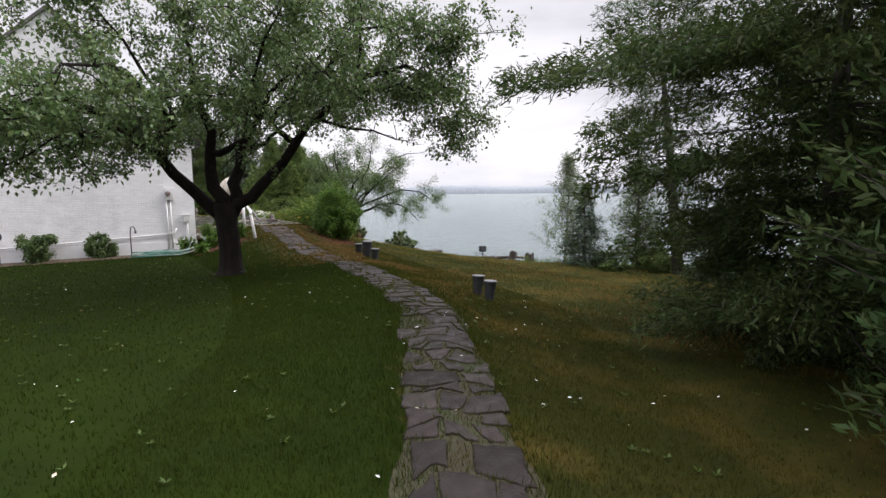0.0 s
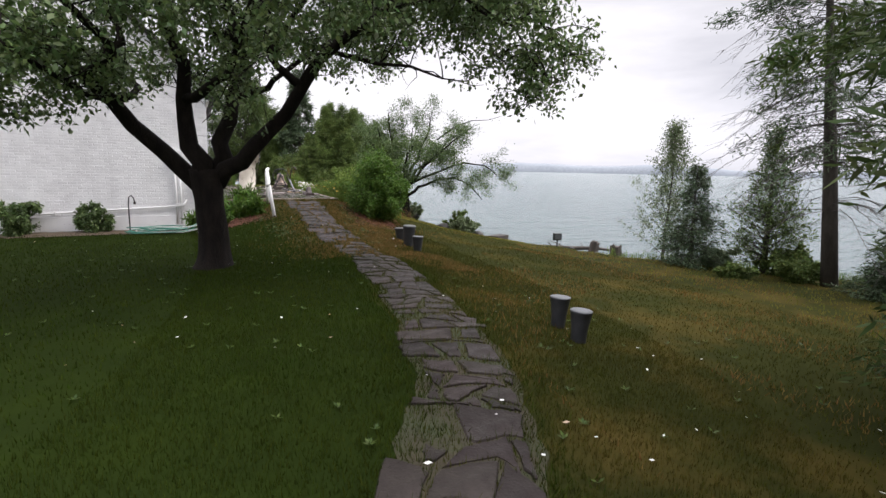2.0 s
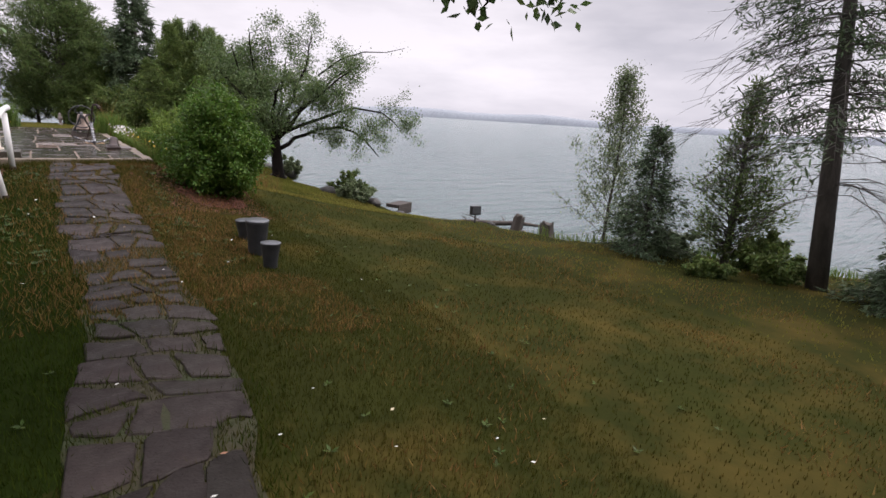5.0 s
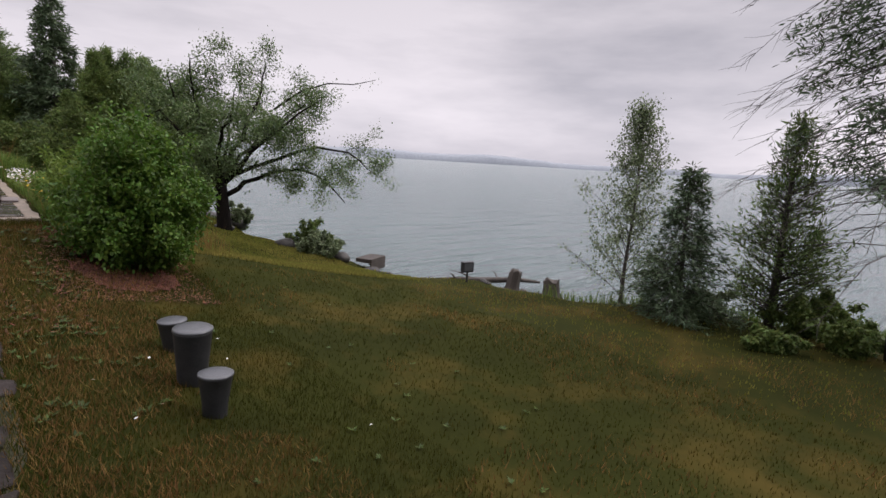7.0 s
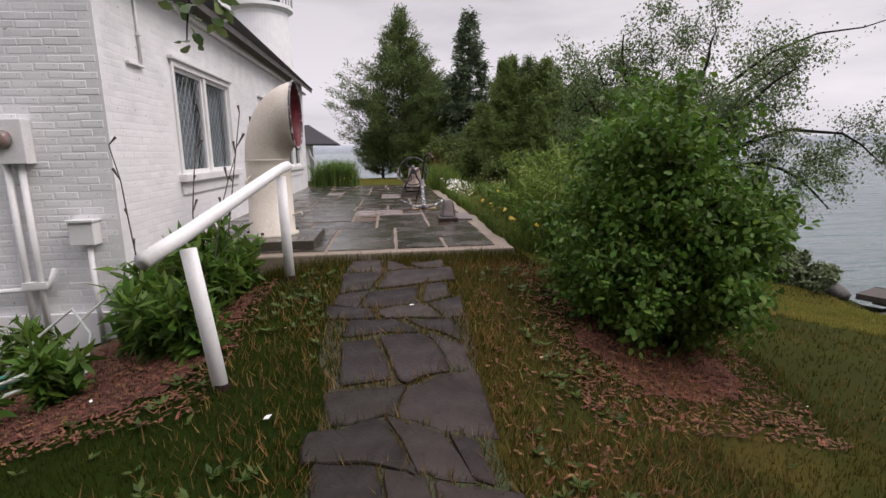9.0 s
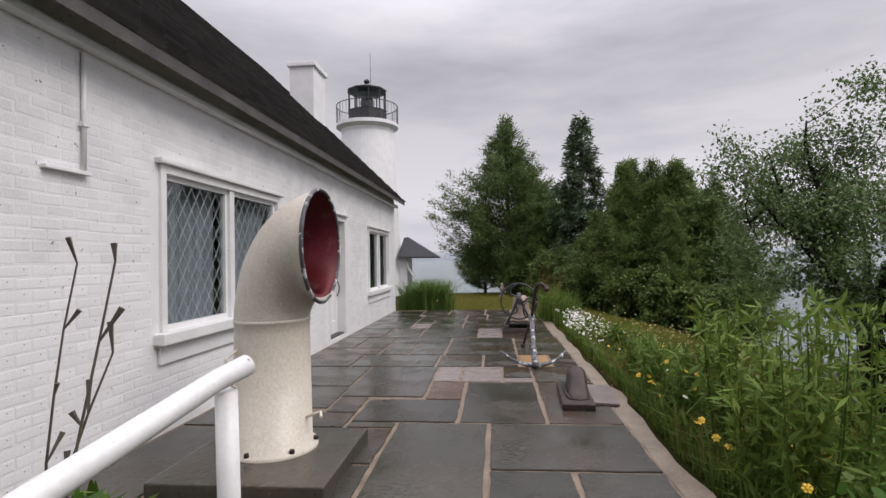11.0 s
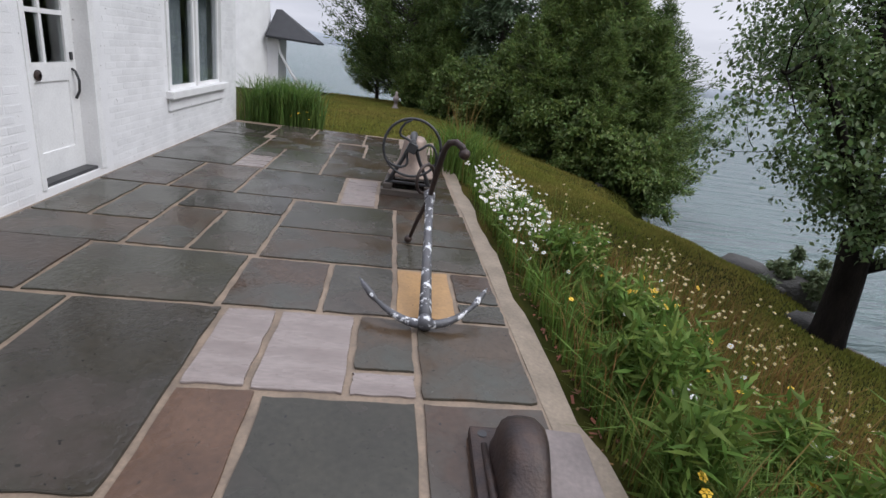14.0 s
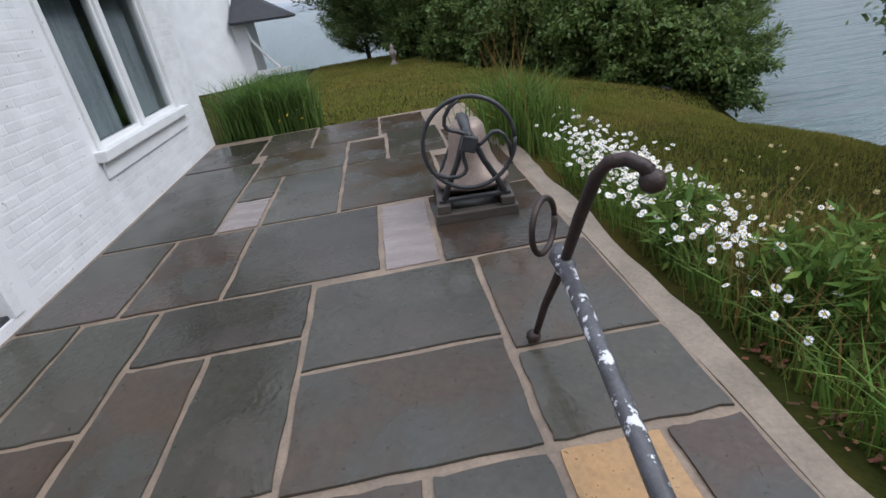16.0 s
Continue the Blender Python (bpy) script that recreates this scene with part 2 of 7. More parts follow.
M["slab_pale"] = mat("pale_marble_slab", (0.25, 0.21, 0.195), 0.3, (0.18, 0.145, 0.135), 3, 25, 0.3, stretch=(0.6, 2.5, 1), rough_var=0.12, bump_dist=0.008, speck=(0.16, 0.12, 0.11), speck_scale=30.0, speck_at=0.7, cleft=4.0)
M["slate_loose"] = mat("loose_grey_slate", (0.2, 0.165, 0.155), 0.4, (0.14, 0.115, 0.108), 4, 40, 0.3, cleft=2.0)
M["slab_orange"] = mat("ochre_sandstone", (0.38, 0.225, 0.095), 0.4, (0.3, 0.18, 0.08), 4, 40, 0.25, speck=(0.16, 0.09, 0.04), speck_scale=40.0, speck_at=0.67)
M["joint"] = mat("mortar_joint", (0.235, 0.175, 0.125), 0.6, (0.15, 0.113, 0.082), 6, 60, 0.4, bump_dist=0.006)
M["concrete"] = mat("worn_concrete_edge", (0.25, 0.2, 0.15), 0.6, (0.17, 0.135, 0.1), 4, 50, 0.5)
M["bollard"] = mat("black_cast_iron", (0.03, 0.032, 0.036), 0.5, (0.05, 0.05, 0.055), 8, 60, 0.35, metal=0.2)
M["bollard_top"] = mat("wet_grey_iron_top", (0.11, 0.115, 0.125), 0.3, (0.085, 0.09, 0.095), 10, 60, 0.2)
M["rust"] = mat("rusty_dark_iron", (0.03, 0.022, 0.022), 0.5, (0.055, 0.034, 0.027), 12, 70, 0.5, metal=0.3)
M["flaked"] = mat("flaked_white_paint_on_iron", (0.10, 0.10, 0.115), 0.45, (0.06, 0.058, 0.06), 9, 60, 0.5, stain=(0.62, 0.62, 0.64), stain_scale=15.0, stain_at=(0.55, 0.575))
M["cream"] = mat("cream_painted_steel", (0.66, 0.60, 0.52), 0.4, (0.57, 0.51, 0.43), 3, 60, 0.12, stain=(0.30, 0.22, 0.15), stain_scale=14, stain_at=(0.68, 0.74))
M["red"] = mat("faded_red_paint", (0.1, 0.009, 0.014), 0.5, (0.17, 0.035, 0.04), 4, 60, 0.25, stain=(0.3, 0.15, 0.15), stain_scale=3.0, stain_at=(0.58, 0.78), spec=0.25)
M["iron"] = mat("black_painted_iron", (0.022, 0.022, 0.025), 0.45, (0.04, 0.04, 0.042), 9, 60, 0.2)
M["rock"] = mat("shore_rock", (0.06, 0.055, 0.048), 0.6, (0.035, 0.032, 0.029), 3, 30, 0.8, obj_var=0.3, bump_dist=0.05)
M["driftwood"] = mat("weathered_stump_wood", (0.1, 0.083, 0.07), 0.85, (0.055, 0.046, 0.04), 7, 50, 0.8, stretch=(1, 1, 0.2), bump_dist=0.03)
# distance haze is mixed into this pale blue-grey
M["hill"] = mat("hazed_wooded_shore", (0.26, 0.285, 0.315), 1.0, (0.29, 0.315, 0.345), 0.012, 0.1, 0)
M["bronze"] = mat("weathered_bell_bronze", (0.33, 0.25, 0.21), 0.5, (0.22, 0.17, 0.14), 5, 40, 0.3, metal=0.35)
M["hose_green"] = mat("green_hose", (0.05, 0.22, 0.16), 0.45, (0.06, 0.26, 0.2), 5, 40, 0)
M["hose_white"] = mat("white_hose", (0.5, 0.54, 0.5), 0.45, (0.42, 0.46, 0.42), 5, 40, 0)
M["petal"] = mat("white_petal", (0.80, 0.79, 0.76), 0.6, (0.7, 0.69, 0.66), 5, 40, 0)
M["yellow"] = mat("yellow_petal", (0.75, 0.48, 0.03), 0.6, (0.6, 0.36, 0.02), 5, 40, 0)
M["plaque_green"] = mat("dark_green_plaque", (0.035, 0.06, 0.055), 0.35, (0.05, 0.075, 0.07), 4, 50, 0.1)
M["plaque_bronze"] = mat("tarnished_bronze_plaque", (0.16, 0.15, 0.14), 0.4, (0.09, 0.085, 0.08), 14, 60, 0.5, metal=0.5)
# net curtain grey, lightened to carry the sky reflected in the panes
M["curtain"] = mat("net_curtain_sky_tint", (0.42, 0.44, 0.48), 0.9, (0.26, 0.28, 0.31), 12, 60, 0.3, stretch=(1, 1, 0.1))
M["fawn"] = mat("dead_leaf", (0.35, 0.16, 0.05), 0.7, (0.5, 0.45, 0.35), 3, 30, 0, island=0.4)


def water_material():
    m = bpy.data.materials.new("lake_water")
    m.use_nodes = True
    n, l = m.node_tree.nodes, m.node_tree.links
    b = n["Principled BSDF"]
    b.inputs["Base Color"].default_value = (0.12, 0.20, 0.21, 1)
    b.inputs["Roughness"].default_value = 0.12
    b.inputs["IOR"].default_value = 1.33
    co = n.new("ShaderNodeTexCoord")
    mp = n.new("ShaderNodeMapping")
    mp.inputs["Rotation"].default_value = (0, 0, radians(35))
    mp.inputs["Scale"].default_value = (0.3, 1.5, 1)
    l.new(co.outputs["Object"], mp.inputs["Vector"])
    a = n.new("ShaderNodeTexNoise")
    a.inputs["Scale"].default_value, a.inputs["Detail"].default_value, a.inputs["Roughness"].default_value = 0.75, 6.0, 0.55
    c = n.new("ShaderNodeTexNoise")
    c.inputs["Scale"].default_value, c.inputs["Detail"].default_value = 0.03, 3.0
    l.new(mp.outputs["Vector"], a.inputs["Vector"])
    l.new(co.outputs["Object"], c.inputs["Vector"])
    bp = n.new("ShaderNodeBump")
    bp.inputs["Strength"].default_value, bp.inputs["Distance"].default_value = 1.0, 2.6
    l.new(a.outputs["Fac"], bp.inputs["Height"])
    l.new(bp.outputs["Normal"], b.inputs["Normal"])
    mx = n.new("ShaderNodeMix")
    mx.data_type = "RGBA"
    mx.inputs["A"].default_value, mx.inputs["B"].default_value = (0.14, 0.19, 0.19, 1), (0.2, 0.262, 0.258, 1)
    l.new(c.outputs["Fac"], mx.inputs["Factor"])
    l.new(mx.outputs["Result"], b.inputs["Base Color"])
    return m


M["water"] = water_material()


# ---- mesh helpers ----
def mesh_from(name, verts, faces, material=None, smooth=False):
    me = bpy.data.meshes.new(name)
    me.from_pydata([tuple(map(float, v)) for v in verts], [], faces)
    me.update()
    if material:
        me.materials.append(material)
    if smooth:
        me.polygons.foreach_set("use_smooth", [True] * len(me.polygons))
    return me


def poly_soup(name, verts, size, material, smooth=False):
    """One mesh of separate polygons: verts is an array of count x size x 3."""
    count = len(verts)
    me = bpy.data.meshes.new(name)
    flat = np.asarray(verts, dtype=np.float32).reshape(-1)
    me.vertices.add(count * size)
    me.vertices.foreach_set("co", flat)
    me.loops.add(count * size)
    me.loops.foreach_set("vertex_index", np.arange(count * size, dtype=np.int32))
    me.polygons.add(count)
    me.polygons.foreach_set("loop_start", np.arange(0, count * size, size, dtype=np.int32))
    me.materials.append(material)
    me.update(calc_edges=True)
    return me


def part(name, bm, material, parent=None, label="", smooth=False, bevel=0.0):
    """A bmesh, or a finished mesh, as one object under a thing or a part."""
    if isinstance(bm, bmesh.types.BMesh):
        if bevel:
            bmesh.ops.bevel(bm, geom=list(bm.edges), offset=bevel, segments=2, affect="EDGES", profile=0.6)
        me = bpy.data.meshes.new(name)
        bm.to_mesh(me)
        bm.free()
        if material:
            me.materials.append(material)
        if smooth:
            me.polygons.foreach_set("use_smooth", [True] * len(me.polygons))
    else:
        me = bm
    ob = new(name, me)
    if parent:
        ob.parent = parent
    if label:
        tagged(ob, label)
    return ob


def empty(name, m=None, label="", category="", group="", kind=""):
    ob = new(name)
    ob.empty_display_size = 0.1
    if m is not None:
        ob.matrix_world = m
    return tagged(ob, label, category, group, kind)


def box(x0, y0, z0, x1, y1, z1, bm=None):
    bm = bm or bmesh.new()
    g = bmesh.ops.create_cube(bm, size=1)["verts"]
    for v in g:
        v.co = Vector(((x0 + x1) / 2 + v.co.x * (x1 - x0), (y0 + y1) / 2 + v.co.y * (y1 - y0), (z0 + z1) / 2 + v.co.z * (z1 - z0)))
    return bm


def lathe(profile, segments=24, bm=None, cap=True):
    """A turned form round z from (radius, height) pairs."""
    bm = bm or bmesh.new()
    rings = []
    for r, z in profile:
        rings.append([bm.verts.new((r * math.cos(2 * math.pi * i / segments), r * math.sin(2 * math.pi * i / segments), z)) for i in range(segments)])
    for a, b in zip(rings, rings[1:]):
        for i in range(segments):
            j = (i + 1) % segments
            bm.faces.new((a[i], a[j], b[j], b[i]))
    if cap:
        bm.faces.new(list(reversed(rings[0])))
        bm.faces.new(rings[-1])
    return bm


def tube(points, radii, sides=8, bm=None, cap=True):
    """A tapered tube along points."""
    bm = bm or bmesh.new()
    pts = [Vector(p) for p in points]
    if not hasattr(radii, "__len__"):
        radii = [radii] * len(pts)
    rings, prev = [], None
    for i, p in enumerate(pts):
        d = (pts[min(i + 1, len(pts) - 1)] - pts[max(i - 1, 0)]).normalized()
        if prev is None:
            a = d.orthogonal().normalized()
        else:
            a = (prev - d * prev.dot(d)).normalized()
        prev = a
        b = d.cross(a)
        rings.append([bm.verts.new(p + radii[i] * (a * math.cos(2 * math.pi * k / sides) + b * math.sin(2 * math.pi * k / sides))) for k in range(sides)])
    for a, b in zip(rings, rings[1:]):
        for k in range(sides):
            j = (k + 1) % sides
            bm.faces.new((a[k], a[j], b[j], b[k]))
    if cap:
        bm.faces.new(list(reversed(rings[0])))
        bm.faces.new(rings[-1])
    return bm


def smooth01(u):
    u = min(1.0, max(0.0, u))
    return u * u * (3 - 2 * u)


# ---- the lie of the land ----
SHORE = [(-60, 62), (-20, 40), (4, 28), (10, 25), (14, 23), (18.6, 20), (22.5, 17.9), (27, 16.4), (31, 14.3), (35, 14.6), (40, 16.3), (60, 19), (90, 24)]
LINE = [(-8, -1.6), (-1.5, 1.0), (2.3, 3.32), (4.5, 4.62), (7.0, 5.97), (8.75, 6.45), (10.4, 6.78), (12.6, 7.05), (14.0, 7.12), (16.05, 7.1), (18.1, 7.03), (20.5, 7.0)]
LAKE = -1.75


def along(table, y):
    if y <= table[0][0]:
        return table[0][1]
    for (a, u), (b, v) in zip(table, table[1:]):
        if y <= b:
            return u + (v - u) * (y - a) / (b - a)
    return table[-1][1]


def land(x, y):
    """The ground's height."""
    crest = 0.08 + 0.64 * smooth01((y - 14.3) / 6.4)
    if y > 32:
        crest -= min(0.5, 0.03 * (y - 32))
    xp = along(LINE, y) if y < 20.5 else 8.3
    xp = xp + (8.3 - 7.0) * smooth01((y - 17.5) / 3.0) * (1 if y < 20.5 else 0)
    xs = along(SHORE, y) + 0.35 * math.sin(y * 1.3) + 0.2 * math.sin(y * 3.1)
    if x > xp:
        d = xs - x
        if d <= 0:
            z = LAKE + max(-3.0, 0.10 * d)
        else:
            u = d / (xs - xp)
            z = LAKE + 0.32 * smooth01(d / 1.4) + (crest - LAKE - 0.32) * u ** (1.55 - 1.05 * smooth01((y - 23.0) / 7))
            z -= 0.15 * smooth01((x - xp - 0.5) / 1.6) * u * (1 - smooth01((y - 11) / 5))
    else:
        low = -0.06 + (crest + 0.06) * smooth01((y - 20.5) / 5)
        near = min(xp, 7.05) - 0.4 if y < 20.5 else xp
        z = low + (crest - low) * smooth01((x - near + 3.2) / 3.0)
        if y < 13:
            z = max(z, crest - 0.16)
    z -= 2.6 * smooth01((y - 46.5) / 7)
    z += 0.035 * noise.noise(Vector((x * 0.35, y * 0.35, 3.0))) + 0.012 * noise.noise(Vector((x * 1.7, y * 1.7, 9.0)))
    return z


# ---- ground, lake and far shore ----
def build_ground():
    xs = sorted(set([-300, -150, -80, -50, -35] + [round(-25 + 0.5 * i, 3) for i in range(56)] + [round(3 + 0.25 * i, 3) for i in range(92)] + [27, 29, 32, 36, 42, 50, 70, 120, 300]))
    ys = sorted(set([-300, -150, -80, -50, -35, -25, -18, -14, -11] + [round(-9 + 0.3 * i, 3) for i in range(160)] + [40, 42, 44, 46, 49, 53, 58, 65, 80, 120, 200, 300]))
    verts = [(x, y, land(x, y)) for y in ys for x in xs]
    w = len(xs)
    faces = [(j * w + i, j * w + i + 1, (j + 1) * w + i + 1, (j + 1) * w + i) for j in range(len(ys) - 1) for i in range(w - 1)]
    me = mesh_from("ground", verts, faces, M["grass_ground"], True)
    me.materials.append(M["lush_ground"])
    for p in me.polygons:
        x, y = p.center.x, p.center.y
        if x < along(LINE, y) - 0.3 + 0.3 * math.sin(y * 1.1) and y < 20.5:
            p.material_index = 1
    ob = new("ground", me)
    return tagged(ob, "sloping green lawn with dry brown patches, running down to the lake", "lawn", kind="structure")


ground = build_ground()
lake = new("water", mesh_from("water", [(-4500, -4500, LAKE), (4500, -4500, LAKE), (4500, 4500, LAKE), (-4500, 4500, LAKE)], [(0, 1, 2, 3)], M["water"]))
tagged(lake, "grey-green lake with small wind ripples under an overcast sky", "lake", kind="structure")


def build_far_shore():
    rng = random.Random(5)
    verts, faces, n = [], [], 260
    for i in range(n + 1):
        a = radians(-75 + 235 * i / n)
        r = 2900 + 500 * math.sin(a * 2.0)
        h = 40 + 13 * math.sin(i * 0.11) + 8 * math.sin(i * 0.37 + 1) + rng.uniform(-2.5, 2.5)
        for d, z in ((0, LAKE - 1), (15, h * 0.6), (120, h), (600, h * 0.9)):
            verts.append(((r + d) * math.sin(a), (r + d) * math.cos(a), z))
    for i in range(n):
        for k in range(3):
            faces.append((i * 4 + k, i * 4 + k + 1, i * 4 + k + 5, i * 4 + k + 4))
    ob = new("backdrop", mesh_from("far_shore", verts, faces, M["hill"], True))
    tagged(ob, "low wooded far shore across the lake, haze painted into its blue-grey", "far shore", kind="structure")


build_far_shore()


# ---- trees ----
class Skeleton:
    """Branches as tapered tubes and the twig points that carry leaves."""

    def __init__(self, seed):
        self.rng = random.Random(seed)
        self.bm = bmesh.new()
        self.free = lambda p: True
        self.leaf_at = []

    def limb(self, points, r0, r1, sides=8, leafy=0.0):
        pts = [Vector(p) for p in points]
        n = len(pts) - 1
        tube(pts, [r0 + (r1 - r0) * i / n for i in range(n + 1)], sides, self.bm)
        return pts

    def wander(self, start, way, length, steps, droop=0.0, wobble=0.2, lift=0.0):
        pts, p, d = [Vector(start)], Vector(start), Vector(way).normalized()
        for i in range(steps):
            d = (d + Vector((self.rng.gauss(0, wobble), self.rng.gauss(0, wobble), self.rng.gauss(0, wobble) - droop + lift))).normalized()
            p = p + d * (length / steps)
            pts.append(p.copy())
        return pts

    def spray(self, pts, r, level, length, count, droop, min_u=0.25):
        """Side branches from a limb, then twigs with leaves."""
        rng = self.rng
        for _ in range(count):
            u = rng.uniform(min_u, 1.0)
            k = min(len(pts) - 2, int(u * (len(pts) - 1)))
            p = pts[k].lerp(pts[k + 1], u * (len(pts) - 1) - k)
            d = (pts[k + 1] - pts[k]).normalized()
            side = Vector((rng.gauss(0, 1), rng.gauss(0, 1), rng.gauss(0.15, 0.7))).normalized()
            way = (d * 0.5 + side).normalized()
            ln = length * rng.uniform(0.6, 1.25)
            twig = self.wander(p, way, ln, 4 if level else 3, droop, 0.22)
            if not self.free(twig[-1]):
                continue
            self.limb(twig, r, r * 0.35, 4 if level else 3)
            if level > 0:
                self.spray(twig, r * 0.5, level - 1, length * 0.52, max(3, int(count * 0.62)), droop, 0.15)
                self.leaf_at += [(twig[-1], 0.7)]
            else:
                for a, b in zip(twig, twig[1:]):
                    self.leaf_at.append((a.lerp(b, 0.5), 1.0))
                    self.leaf_at.append((b, 1.0))


def leaves(points, per, size, spread, material, seed, aspect=0.55, hang=0.35, name="crown", fold=0.25, rounded=False):
    """Single folded leaves scattered round twig points."""
    rng = np.random.default_rng(seed)
    pts = np.repeat(np.array([tuple(p) for p, _ in points], dtype=np.float64), per, axis=0)
    n = len(pts)
    c = pts + rng.normal(0, spread, (n, 3))
    d = rng.normal(0, 1, (n, 3))
    d[:, 2] -= hang * 2
    d /= np.linalg.norm(d, axis=1)[:, None]
    up = rng.normal(0, 0.6, (n, 3)) + np.array((0, 0, 1.0))
    s = np.cross(d, up)
    s /= np.linalg.norm(s, axis=1)[:, None] + 1e-9
    nrm = np.cross(s, d)
    L = size * rng.uniform(0.6, 1.25, n)[:, None]
    W = L * aspect * 0.5
    if rounded:
        up1, up2 = nrm * W * fold, nrm * W * fold * 0.8 - np.array((0, 0, 0.06)) * L
        q = np.stack([c, c + d * L * 0.22 + s * W * 0.8 + up1, c + d * L * 0.58 + s * W + up1, c + d * L * 0.85 + s * W * 0.45 + up2, c + d * L + up2 * 0.5,
                      c + d * L * 0.85 - s * W * 0.45 + up2, c + d * L * 0.58 - s * W + up1, c + d * L * 0.22 - s * W * 0.8 + up1], axis=1)
        return poly_soup(name, q, 8, material)
    q = np.stack([c, c + d * L * 0.45 + s * W + nrm * W * fold, c + d * L, c + d * L * 0.45 - s * W + nrm * W * fold], axis=1)
    return poly_soup(name, q, 4, material)


def finish_tree(name, sk, crown, bark, m, label, category="tree", group="", trunk_label=""):
    t = empty(name, m, label, category, group)
    part("trunk", sk.bm, bark, t, smooth=True)
    part("crown", crown, None, t)
    return t


def apple_tree_big():
    """The old apple tree by the path; origin at the foot."""
    sk = Skeleton(11)
    # the side over the path has been pruned high, the far side hangs low
    sk.free = lambda p: p.z > (min(4.4, 2.75 + 0.42 * math.hypot(p.x - 3.0, p.y + 1.0)) if p.y > -2.0 and p.x > 0.9 else 2.85 if p.x > 2.5 else 2.2)
    rough = []
    for k in range(22):
        f = k / 21
        z = -0.15 + 1.95 * f
        rough.append((0.03 * math.sin(f * 5), 0.02 * math.sin(f * 7), z))
    girth = [0.25 + 0.20 * math.exp(-max(0, p[2] + 0.1) * 5.5) + 0.05 * smooth01((p[2] - 1.2) / 0.6) for p in rough]
    tube(rough, girth, 26, sk.bm)
    for v in sk.bm.verts:
        a = math.atan2(v.co.y, v.co.x)
        k = 1 + 0.10 * noise.noise(Vector((math.cos(a) * 2.2, math.sin(a) * 2.2, v.co.z * 1.1))) + 0.06 * noise.noise(Vector((math.cos(a) * 6, math.sin(a) * 6, v.co.z * 2.5)))
        v.co.x, v.co.y = v.co.x * k, v.co.y * k
